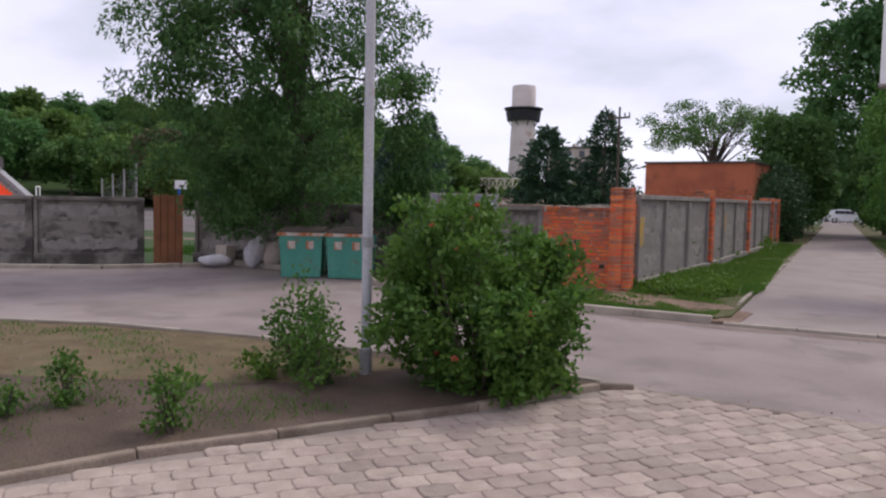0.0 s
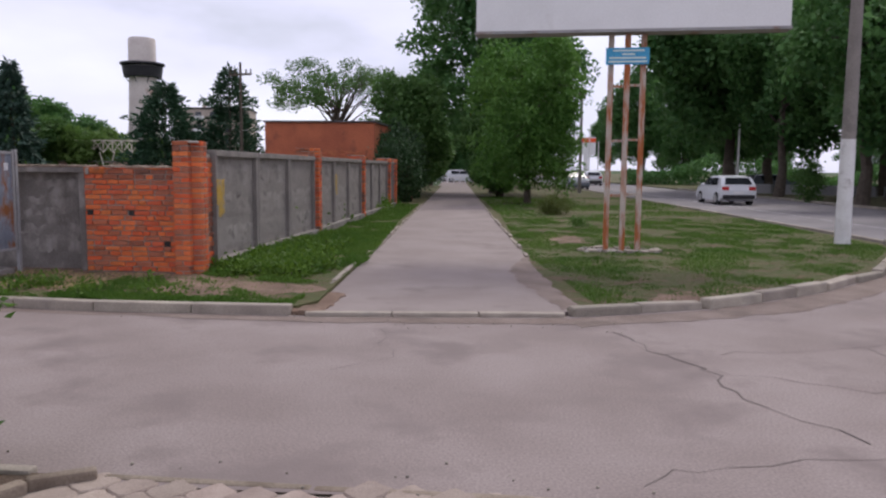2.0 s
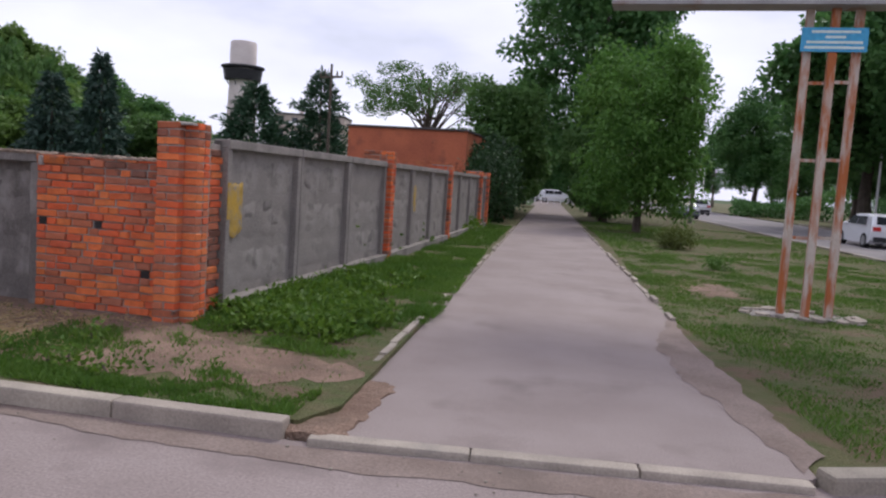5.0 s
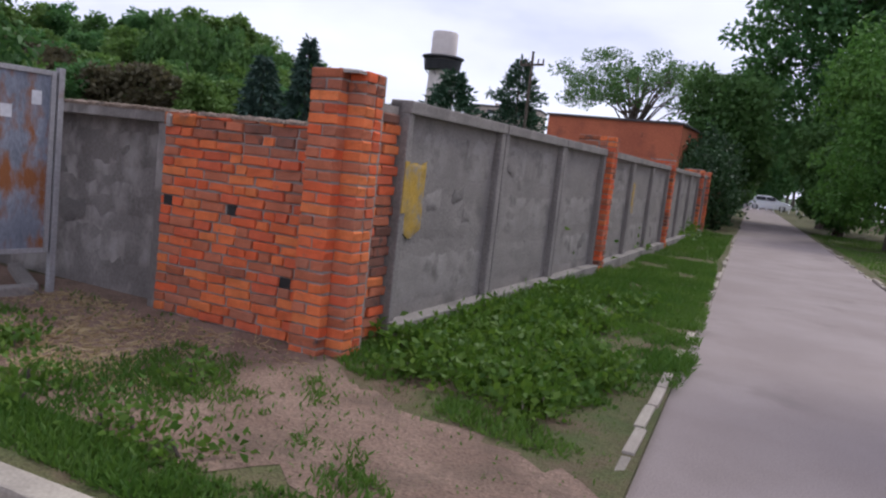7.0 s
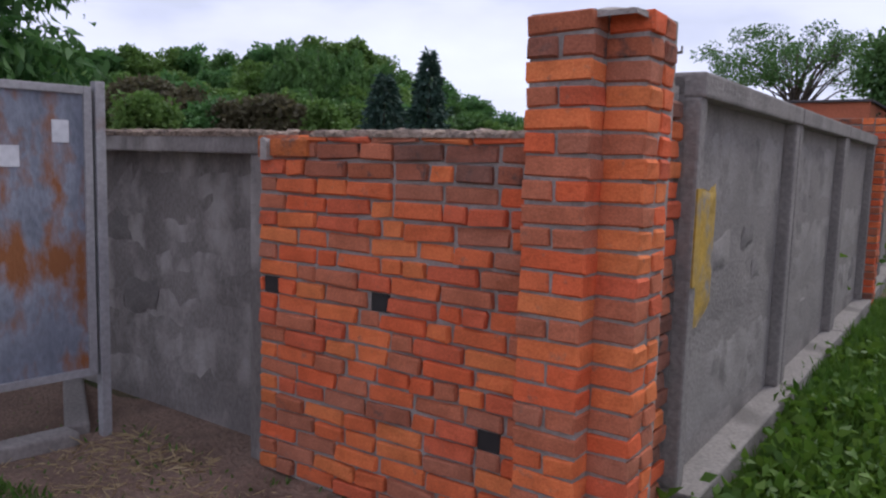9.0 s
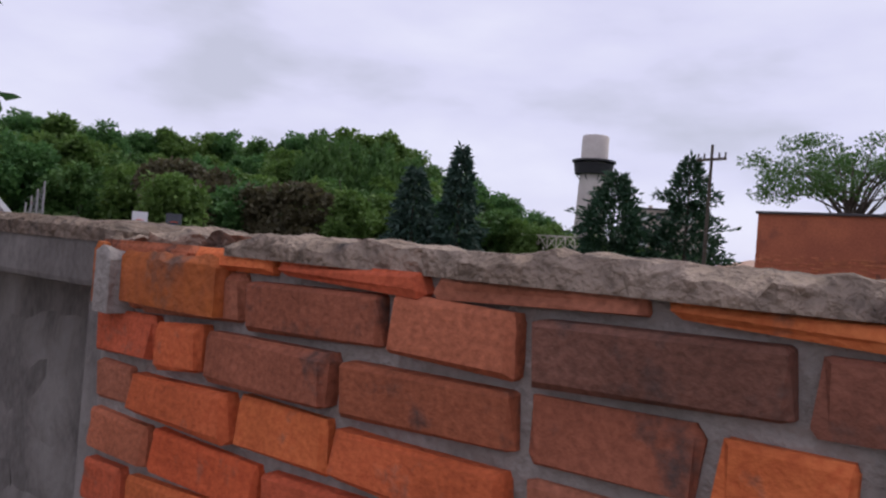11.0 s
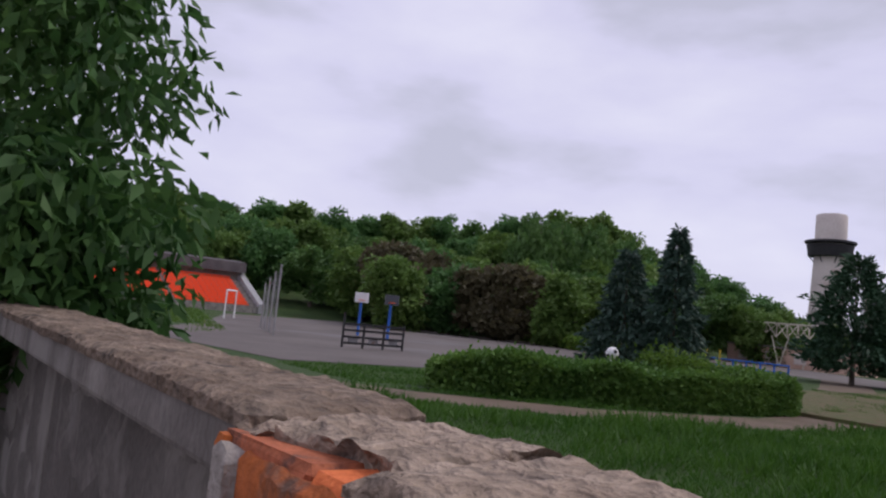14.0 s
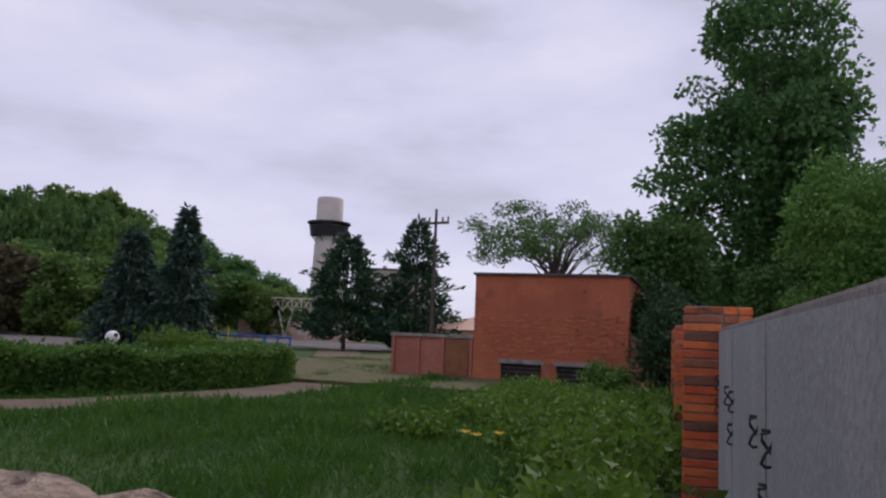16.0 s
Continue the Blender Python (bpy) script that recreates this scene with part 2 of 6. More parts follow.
CAPPING = surf("mortar_capping", (0.255, 0.190, 0.142), (0.375, 0.292, 0.228), 7, 0.95, 1.0, 48, (0.105, 0.082, 0.070), 13.0, 0.55, bump_dist=0.03, fine_mix=0.85)
# Dark stained concrete; behind the bins its tone also holds tree shade.
CONC_DARK = surf("stained_shaded_concrete", (0.20, 0.175, 0.155), (0.26, 0.23, 0.205), 1.0, 0.92, 0.5, 45, (0.075, 0.066, 0.06), 1.3, 0.46)
CONCRETE = surf("old_concrete", (0.205, 0.184, 0.168), (0.262, 0.236, 0.214), 1.4, 0.92, 0.6, 45, (0.150, 0.134, 0.122), 1.3, 0.55, fine_mix=0.45)
CONC_DAMP = surf("damp_concrete", (0.135, 0.121, 0.111), (0.185, 0.167, 0.153), 2.6, 0.9, 0.6, 45, (0.105, 0.094, 0.086), 2.4, 0.54)
CONC_PALE = surf("pale_concrete", (0.288, 0.284, 0.292), (0.352, 0.344, 0.348), 1.2, 0.92, 0.5, 40, (0.27, 0.26, 0.26), 1.0, 0.6)
CONC_PATCH = surf("plaster_patch", (0.225, 0.203, 0.185), (0.305, 0.277, 0.253), 2.4, 0.92, 0.4, 50, (0.150, 0.134, 0.122), 2.6, 0.52)
CONC_STREAK = surf("blotched_concrete", (0.150, 0.133, 0.120), (0.215, 0.192, 0.175), 1.6, 0.92, 0.6, 45, (0.325, 0.295, 0.270), 2.1, 0.49, fine_mix=0.5, stretch=(1.5, 0.8, 0.8))
YELLOW = surf("faded_yellow_paint", (0.46, 0.29, 0.045), (0.36, 0.25, 0.08), 5, 0.85, 0.3, 40, (0.25, 0.225, 0.19), 6, 0.50)
RUST = surf("rusting_grey_paint", (0.155, 0.170, 0.205), (0.26, 0.28, 0.325), 4.5, 0.7, 0.6, 45, (0.23, 0.088, 0.03), 4.2, 0.46, stretch=(1.2, 1.2, 0.6))
RUSTY = surf("rusty_posts", (0.50, 0.44, 0.38), (0.42, 0.33, 0.27), 2.0, 0.75, 0.5, 45, (0.36, 0.112, 0.036), 2.4, 0.43, stretch=(3.2, 3.2, 0.55))
POLE_PAINT = surf("chipped_pole_paint", (0.40, 0.40, 0.42), (0.47, 0.46, 0.47), 2, 0.6, 0.3, 40, (0.26, 0.13, 0.085), 3.0, 0.58)
STEEL = surf("grey_steel", (0.26, 0.25, 0.25), (0.33, 0.32, 0.32), 3, 0.6, 0.2, 40, (0.22, 0.11, 0.06), 2.0, 0.58)
WHITE = surf("white_paint", (0.72, 0.71, 0.70), (0.78, 0.77, 0.76), 1.2, 0.6, 0.1, 30, (0.62, 0.60, 0.58), 0.9, 0.62)
WHITEWASH = surf("flaking_whitewash", (0.62, 0.60, 0.58), (0.70, 0.69, 0.67), 3, 0.85, 0.4, 40, (0.33, 0.30, 0.28), 3.5, 0.57)
BLUE_SIGN = surf("blue_sign", (0.05, 0.30, 0.52), (0.06, 0.34, 0.57), 2, 0.5, 0.0, 20)
SIGN_INK = surf("sign_lettering", (0.55, 0.66, 0.62), (0.60, 0.70, 0.66), 4, 0.5, 0.0, 20)
PAPER = surf("weathered_paper", (0.50, 0.50, 0.52), (0.60, 0.60, 0.61), 6, 0.9, 0.2, 30, (0.36, 0.34, 0.34), 6, 0.6)
INK = surf("faded_print", (0.10, 0.10, 0.12), (0.14, 0.14, 0.16), 6, 0.9, 0.0, 30)
GREEN_BIN = surf("green_bin_paint", (0.055, 0.22, 0.165), (0.075, 0.27, 0.20), 2, 0.7, 0.3, 30, (0.15, 0.085, 0.05), 2.6, 0.58)
DARK = surf("dark_recess", (0.022, 0.02, 0.02), (0.035, 0.032, 0.03), 4, 0.9, 0.0, 20)
SACK = surf("woven_sack", (0.50, 0.48, 0.50), (0.60, 0.57, 0.58), 5, 0.8, 0.6, 25, (0.40, 0.35, 0.32), 3, 0.6, bump_dist=0.03)
SACK_TAN = surf("tan_sack", (0.42, 0.35, 0.30), (0.50, 0.42, 0.36), 5, 0.8, 0.6, 25, bump_dist=0.03)
BARK = surf("bark", (0.085, 0.068, 0.055), (0.13, 0.105, 0.085), 4, 0.95, 1.0, 30, bump_dist=0.03)
WOODY = surf("weathered_wood", (0.28, 0.115, 0.055), (0.20, 0.085, 0.045), 3, 0.9, 0.5, 30)
PEACH = surf("peach_render", (0.56, 0.37, 0.28), (0.62, 0.42, 0.33), 0.4, 0.9, 0.2, 10, (0.42, 0.28, 0.22), 0.4, 0.6)
GARAGE_RED = surf("faded_red_wall", (0.34, 0.125, 0.085), (0.40, 0.155, 0.11), 0.7, 0.9, 0.3, 12, (0.24, 0.10, 0.08), 0.8, 0.6)
TOWER = surf("stained_tower_plaster", (0.56, 0.49, 0.45), (0.64, 0.57, 0.52), 0.35, 0.9, 0.3, 6, (0.42, 0.28, 0.21), 0.42, 0.60)
ROOFING = surf("dark_roofing", (0.07, 0.06, 0.065), (0.10, 0.09, 0.09), 1, 0.85, 0.3, 20)
CREAM = surf("cream_steel", (0.52, 0.48, 0.38), (0.60, 0.55, 0.45), 1, 0.6, 0.1, 10)
BLOCK = surf("flat_block_panels", (0.42, 0.345, 0.29), (0.50, 0.42, 0.36), 0.12, 0.9, 0.2, 3, (0.34, 0.28, 0.24), 0.2, 0.6)
GLASS_DARK = surf("dark_window_glass", (0.03, 0.035, 0.045), (0.05, 0.055, 0.065), 1, 0.12, 0.0, 5, spec=0.6)
ORANGE_SEAT = surf("orange_red_seats", (0.78, 0.095, 0.03), (0.84, 0.12, 0.04), 0.5, 0.5, 0.0, 5)
BLUE_PAINT = surf("blue_paint", (0.025, 0.11, 0.42), (0.035, 0.14, 0.48), 1, 0.5, 0.0, 8)
YELLOW_PAINT = surf("yellow_paint", (0.52, 0.38, 0.03), (0.58, 0.42, 0.04), 1, 0.5, 0.0, 8)
BLACK = surf("black_iron", (0.018, 0.018, 0.02), (0.03, 0.028, 0.03), 2, 0.6, 0.1, 20)
CAR_WHITE = surf("white_car_paint", (0.72, 0.73, 0.76), (0.74, 0.75, 0.78), 1, 0.22, 0.0, 5, spec=0.6, fine_mix=0.02)
CAR_GREY = surf("grey_car_paint", (0.13, 0.15, 0.18), (0.14, 0.16, 0.19), 1, 0.25, 0.0, 5, spec=0.6, fine_mix=0.02)
TYRE = surf("tyre_rubber", (0.018, 0.018, 0.019), (0.03, 0.03, 0.03), 5, 0.9, 0.1, 40)
CHROME = surf("alloy_rim", (0.45, 0.46, 0.48), (0.5, 0.5, 0.52), 3, 0.35, 0.0, 20, metallic=0.8)
TAIL = surf("red_tail_lamp", (0.45, 0.02, 0.02), (0.5, 0.03, 0.03), 3, 0.25, 0.0, 20)
LEAF_ASH = leafy("ash_leaves", (0.030, 0.094, 0.025), (0.102, 0.205, 0.054), 0.4, 0.9)
# Elder bush leaves, with the shade put into their colour.
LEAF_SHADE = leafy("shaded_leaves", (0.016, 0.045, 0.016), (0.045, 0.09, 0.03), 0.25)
LEAF_LIME = leafy("lime_leaves", (0.062, 0.163, 0.028), (0.147, 0.287, 0.056), 0.4)
LEAF_DARK = leafy("dark_leaves", (0.044, 0.126, 0.038), (0.128, 0.262, 0.074), 0.4)
LEAF_FOREST = leafy("forest_leaves", (0.052, 0.125, 0.030), (0.135, 0.245, 0.065), 0.35, 0.15)
LEAF_FOREST_PALE = leafy("pale_forest_leaves", (0.085, 0.165, 0.032), (0.180, 0.280, 0.070), 0.4, 0.15)
LEAF_BROWN = leafy("reddish_leaves", (0.075, 0.068, 0.034), (0.140, 0.120, 0.064), 0.35, 0.15)
LEAF_ROSE = leafy("rose_leaves", (0.030, 0.090, 0.015), (0.130, 0.240, 0.040), 0.38, 2.2)
LEAF_HEDGE = leafy("hedge_leaves", (0.052, 0.130, 0.024), (0.145, 0.260, 0.050), 0.3, 0.5)
LEAF_WEED = leafy("weed_leaves", (0.050, 0.125, 0.015), (0.155, 0.250, 0.034), 0.4, 0.6)
NEEDLE = leafy("spruce_needles", (0.023, 0.054, 0.036), (0.060, 0.108, 0.078), 0.1, 0.6)
JUNIPER = leafy("juniper_sprays", (0.022, 0.061, 0.031), (0.054, 0.112, 0.058), 0.1, 0.6)
GRASS = leafy("grass_blades", (0.050, 0.128, 0.015), (0.128, 0.218, 0.036), 0.4, 0.7)
# Darker copy of the verge grass for the meadow, shading put into its colour.
GRASS_DARKENED = leafy("darkened_meadow_blades", (0.030, 0.098, 0.010), (0.080, 0.172, 0.024), 0.35, 0.5)
DRY_GRASS = leafy("dry_stalks", (0.36, 0.27, 0.14), (0.52, 0.41, 0.22), 0.3, 0.7)
PETAL = leafy("rose_petals", (0.55, 0.05, 0.06), (0.75, 0.14, 0.14), 0.4, 3)
PETAL_Y = leafy("yellow_petals", (0.70, 0.42, 0.02), (0.85, 0.55, 0.04), 0.4, 3)


# ---- building helpers ----
class Solid:
    """Collects vertices and faces for one mesh."""

    def __init__(self):
        self.v, self.f = [], []

    def add(self, verts, faces):
        k = len(self.v)
        self.v += [tuple(p) for p in verts]
        self.f += [tuple(i + k for i in q) for q in faces]
        return self

    def box(self, x0, y0, z0, x1, y1, z1):
        p = [(x, y, z) for z in (z0, z1) for x, y in ((x0, y0), (x1, y0), (x1, y1), (x0, y1))]
        return self.add(p, [(3, 2, 1, 0), (4, 5, 6, 7), (0, 1, 5, 4), (1, 2, 6, 5), (2, 3, 7, 6), (3, 0, 4, 7)])

    def prism(self, outline, z0, z1):
        """An upright slab over an outline that runs anticlockwise."""
        n = len(outline)
        p = [(x, y, z0) for x, y in outline] + [(x, y, z1) for x, y in outline]
        f = [tuple(range(n, 2 * n)), tuple(range(n - 1, -1, -1))]
        return self.add(p, f + [(i, (i + 1) % n, n + (i + 1) % n, n + i) for i in range(n)])

    def tube(self, pts, radii, sides=8, ends=True):
        pts = [Vector(p) for p in pts]
        rings = []
        for i, p in enumerate(pts):
            d = (pts[min(i + 1, len(pts) - 1)] - pts[max(i - 1, 0)]).normalized()
            a = d.orthogonal().normalized()
            if abs(d.z) > 0.9:
                a = (Vector((1, 0, 0)) - d * d.x).normalized()
            b = d.cross(a)
            r = radii[i] if isinstance(radii, (list, tuple)) else radii
            rings.append([p + (a * math.cos(2 * math.pi * k / sides) + b * math.sin(2 * math.pi * k / sides)) * r for k in range(sides)])
        v = [q for ring in rings for q in ring]
        f = [(i * sides + k, i * sides + (k + 1) % sides, (i + 1) * sides + (k + 1) % sides, (i + 1) * sides + k)
             for i in range(len(pts) - 1) for k in range(sides)]
        if ends:
            f += [tuple(range(sides - 1, -1, -1)), tuple(range((len(pts) - 1) * sides, len(pts) * sides))]
        return self.add(v, f)

    def ball(self, c, rx, ry=None, rz=None, seg=12, rings=8):
        ry, rz = ry or rx, rz or rx
        v = [(c[0], c[1], c[2] - rz)]
        for i in range(1, rings):
            a = math.pi * i / rings
            v += [(c[0] + rx * math.sin(a) * math.cos(2 * math.pi * k / seg), c[1] + ry * math.sin(a) * math.sin(2 * math.pi * k / seg),
                   c[2] - rz * math.cos(a)) for k in range(seg)]
        v.append((c[0], c[1], c[2] + rz))
        f = [(0, 1 + (k + 1) % seg, 1 + k) for k in range(seg)]
        for i in range(rings - 2):
            f += [(1 + i * seg + k, 1 + i * seg + (k + 1) % seg, 1 + (i + 1) * seg + (k + 1) % seg, 1 + (i + 1) * seg + k) for k in range(seg)]
        top = 1 + (rings - 2) * seg
        return self.add(v, f + [(top + k, top + (k + 1) % seg, len(v) - 1) for k in range(seg)])

    def mesh(self, name, material, smooth=False):
        me = bpy.data.meshes.new(name)
        me.from_pydata(self.v, [], self.f)
        me.materials.append(material)
        if smooth:
            me.shade_smooth()
            me.set_sharp_from_angle(angle=radians(38))
        me.update()
        return me


def thing(name, label, category, at=None, group="", kind=""):
    """An empty at the base of a thing; its parts hang under it."""
    ob = new(name)
    ob.empty_display_size = 0.1
    if at is not None:
        ob.matrix_basis = at
    return tagged(ob, label, category, group, kind)


def part(name, solid, material, parent, label="", smooth=False, bevel=0.0, m=None):
    me = solid if isinstance(solid, bpy.types.Mesh) else solid.mesh(name, material, smooth)
    if bevel:
        bm = bmesh.new()
        bm.from_mesh(me)
        bmesh.ops.bevel(bm, geom=list(bm.edges), offset=bevel, segments=2, affect="EDGES", profile=0.6)
        bm.to_mesh(me)
        bm.free()
    ob = new(name, me)
    ob.parent = parent
    if m is not None:
        ob.matrix_basis = m
    return tagged(ob, label)


def lone(name, solid, material, label, category, kind="", group="", smooth=False, bevel=0.0):
    ob = part(name, solid, material, None, smooth=smooth, bevel=bevel)
    return tagged(ob, label, category, group, kind)


def leaves_mesh(name, base, way, length, width, material, fold=0.25, rng=None):
    """Many small pointed leaves from arrays: where each starts, which way it grows, its length and width."""
    n = len(base)
    way = way / np.linalg.norm(way, axis=1, keepdims=True)
    side = np.cross(way, rng.normal(size=(n, 3)))
    side /= np.linalg.norm(side, axis=1, keepdims=True) + 1e-9
    up = np.cross(side, way)
    length, width = np.reshape(length, (-1, 1)), np.reshape(width, (-1, 1))
    mid = base + way * length * 0.45
    v = np.empty((n, 4, 3))
    v[:, 0] = base
    v[:, 1] = mid + side * width * 0.5 + up * width * fold
    v[:, 2] = base + way * length - up * length * 0.12
    v[:, 3] = mid - side * width * 0.5 + up * width * fold
    me = bpy.data.meshes.new(name)
    me.vertices.add(4 * n)
    me.vertices.foreach_set("co", v.astype(np.float32).ravel())
    me.loops.add(4 * n)
    me.loops.foreach_set("vertex_index", np.arange(4 * n, dtype=np.int32))
    me.polygons.add(n)
    me.polygons.foreach_set("loop_start", np.arange(0, 4 * n, 4, dtype=np.int32))
    me.materials.append(material)
    me.update(calc_edges=True)
    me.validate()
    return me


def crown_points(rng, n, rx, ry, rz, shell=0.55, rough=0.28, flat=0.0, lobes=0):
    """Clump centres in an uneven crown; with lobes, gathered into rounded masses with gaps between them."""
    d = rng.normal(size=(n * 3, 3))
    d /= np.linalg.norm(d, axis=1, keepdims=True)
    if lobes:
        c = rng.normal(size=(lobes, 3))
        c /= np.linalg.norm(c, axis=1, keepdims=True)
        c *= 0.42 + 0.34 * rng.random((lobes, 1))
        c[0] = 0
        size = 0.26 + 0.20 * rng.random(lobes)
        k = rng.choice(lobes, n * 3, p=size ** 2 / (size ** 2).sum())
        lift = d + c[k] * 0.9
        lift /= np.linalg.norm(lift, axis=1, keepdims=True)
        r = size[k] * (0.5 + 0.62 * rng.random(n * 3))
        p = (c[k] + lift * r[:, None]) * (rx * 1.14, ry * 1.14, rz * 1.14)
    else:
        lump = np.array([noise.noise(Vector(q) * 2.1 + Vector((rx * 7.1, ry, rz))) for q in d])
        r = (shell + (1 - shell) * rng.random(n * 3) ** 0.6) * (1 + rough * lump * 1.6)
        p = d * r[:, None] * (rx, ry, rz)
    p = p[p[:, 2] > -rz * (0.95 - flat)]
    return p[:n]


def tree(name, label, at, height, crown, base, trunk_r, material, clumps, per, leaf, seed, spread=0.55, shell=0.5, rough=0.3, droop=0.25,
         limbs=14, group="", category="tree", bare=0.0, lean=(0, 0), slim=0.62, boughs=(), lobes=0, split=False):
    """A tapered trunk with limbs that reach into a crown of many small leaves. crown: its three radii; base: where it begins."""
    rng = np.random.default_rng(seed)
    t = thing(name, label, category, pose(*at, 0, 0, 0), group)
    rx, ry, rz = crown
    cz = base + rz
    pts = crown_points(rng, clumps, rx, ry, rz, shell, rough, bare, lobes) + (lean[0], lean[1], cz)
    for bx, by, bz, br_, bn in boughs:
        more = rng.normal(size=(bn, 3))
        more *= (br_ * rng.random((bn, 1)) ** 0.4) / np.linalg.norm(more, axis=1, keepdims=True)
        pts = np.concatenate([pts, more + (bx, by, bz)])
    wood = Solid()
    top = Vector((lean[0] * 0.8, lean[1] * 0.8, min(height * 0.9, cz + rz * 0.7)))
    spine = [Vector((0, 0, -0.1))]
    for k in range(1, 7):
        f = k / 6
        spine.append(Vector((top.x * f + rng.normal() * trunk_r * 0.5, top.y * f + rng.normal() * trunk_r * 0.5, top.z * f)))
    wood.tube(spine, [trunk_r * (1.25 - 0.3 * min(k, 1)) * (1 - 0.135 * k) for k in range(7)], 9)
    for k in range(limbs):
        goal = Vector(pts[int(rng.integers(len(pts)))])
        f = 0.25 + 0.55 * rng.random()
        f = max(f, min(0.9, base / max(top.z, 0.1) * 0.8))
        i = min(int(f * 6), 5)
        start = spine[i].lerp(spine[i + 1], f * 6 - i)
        mid = start.lerp(goal, 0.5) + Vector((0, 0, 0.12 * (goal - start).length))
        r = trunk_r * (0.5 - 0.3 * f)
        limb = Solid() if split else wood
        limb.tube([start, start.lerp(mid, 0.5) + Vector((0, 0, 0.03)), mid, goal], [r, r * 0.75, r * 0.5, r * 0.15], 5, False)
        if split:
            part("limb", limb, BARK, t, smooth=True)
    part("trunk", wood, BARK, t, smooth=True)
    c = np.repeat(pts, per, axis=0)
    n = len(c)
    off = rng.normal(size=(n, 3))
    far = np.linalg.norm(off, axis=1, keepdims=True)
    off *= np.minimum(1.0, 1.5 / far) * spread
    off[:, 2] *= 0.75
    way = rng.normal(size=(n, 3)) + off / spread * 0.6
    way[:, 2] -= droop * 2
    size = leaf * (0.7 + 0.6 * rng.random(n))
    part("crown", leaves_mesh("crown", c + off, way, size, size * slim, material, 0.2, rng), material, t)
    return t


def conifer(name, label, at, height, radius, material, seed, tiers=26, per=150, leaf=0.5, base=0.3, group="", ragged=0.15, power=1.0, droop=0.5):
    """Spruce or juniper: whorls of sprays round a straight trunk."""
    rng = np.random.default_rng(seed)
    t = thing(name, label, "tree", pose(*at), group)
    part("trunk", Solid().tube([(0, 0, -0.1), (0, 0, height * 0.5), (0, 0, height * 0.97)], [height * 0.022, height * 0.013, 0.02], 8), BARK, t, smooth=True)
    b, w = [], []
    for k in range(tiers):
        f = k / tiers
        z = base + (height - base) * f
        r = radius * (1 - f) ** power * (1 + ragged * rng.normal()) + 0.08
        arms = max(5, int(11 * (1 - f) + 4))
        count = max(24, int(per * (1 - f * 0.75)))
        ang = (rng.integers(arms, size=count) + 0.25 * rng.normal(size=count)) * 2 * math.pi / arms + k * 0.7
        q = 0.25 + 0.75 * rng.random(count) ** 0.6
        q *= 1 + ragged * 0.7 * np.sin(ang * 3 + k)
        b.append(np.stack([np.cos(ang) * r * q, np.sin(ang) * r * q, z - droop * r * q * 0.45 + rng.normal(size=count) * 0.12], 1))
        w.append(np.stack([np.cos(ang), np.sin(ang), -droop + 0.5 * rng.normal(size=count)], 1) + rng.normal(size=(count, 3)) * 0.35)
    b, w = np.concatenate(b), np.concatenate(w)
    size = leaf * (0.6 + 0.7 * rng.random(len(b)))
    part("crown", leaves_mesh("crown", b, w, size, size * 0.34, material, 0.25, rng), material, t)
    return t


def inside(poly, x, y):
    hit = np.zeros(len(x), bool)
    for (x0, y0), (x1, y1) in zip(poly, poly[1:] + poly[:1]):
        cross = ((y0 > y) != (y1 > y)) & (x < (x1 - x0) * (y - y0) / (y1 - y0 + 1e-12) + x0)
        hit ^= cross
    return hit


def turf_blades(name, label, poly, z, n, low, high, material, seed, holes=0.45, freq=0.6, width=0.012, lean=0.6, category="grass"):
    """Blades scattered over a plot, thick in patches and thin between."""
    rng = np.random.default_rng(seed)
    xs, ys = [p[0] for p in poly], [p[1] for p in poly]
    x = rng.uniform(min(xs), max(xs), n * 3)
    y = rng.uniform(min(ys), max(ys), n * 3)
    keep = inside(poly, x, y)
    x, y = x[keep][:n], y[keep][:n]
    dense = np.array([noise.noise(Vector((a * freq, b * freq, seed * 3.3))) + 0.5 * noise.noise(Vector((a * freq * 3.7, b * freq * 3.7, seed * 1.7))) for a, b in zip(x, y)])
    keep = dense * 0.8 + 0.5 + rng.normal(size=len(x)) * 0.10 > holes
    x, y, dense = x[keep], y[keep], dense[keep]
    k = len(x)
    way = np.stack([rng.normal(size=k) * lean, rng.normal(size=k) * lean, np.ones(k)], 1)
    size = (low + (high - low) * rng.random(k)) * np.clip(0.75 + dense, 0.4, 1.5)
    me = leaves_mesh(name, np.stack([x, y, np.full(k, z - 0.005)], 1), way, size, np.maximum(width, size * 0.09), material, 0.3, rng)
    return tagged(new(name, me), label, category, kind="stuff")


# ---- ground, roads, verges ----
def sheet(name, outline, z, material, label, category, thick=0.0):
    s = Solid()
    if thick:
        s.prism(outline, z - thick, z)
    else:
        s.add([(x, y, z) for x, y in outline], [tuple(range(len(outline)))])
    return lone(name, s, material, label, category, kind="structure")


def ragged(outline, step=0.12, amp=0.10, seed=0.0):
    """The outline with its edges broken up into an uneven line."""
    out = []
    for (xa, ya), (xb, yb) in zip(outline, outline[1:] + outline[:1]):
        n = max(1, round(math.hypot(xb - xa, yb - ya) / step))
        for i in range(n):
            x, y = xa + (xb - xa) * i / n, ya + (yb - ya) * i / n
            q = Vector((x * 2.6, y * 2.6, seed))
            out.append((x + amp * (noise.noise(q) + 0.6 * noise.noise(q * 3.1)), y + amp * (noise.noise(q + Vector((9, 5, 2))) + 0.6 * noise.noise(q * 3.1 + Vector((4, 7, 1))))))
    return out


def main_left(y):
    return 14.0 - 0.08 * y


def path_left(y):
    return 2.27 - 0.0853 * y


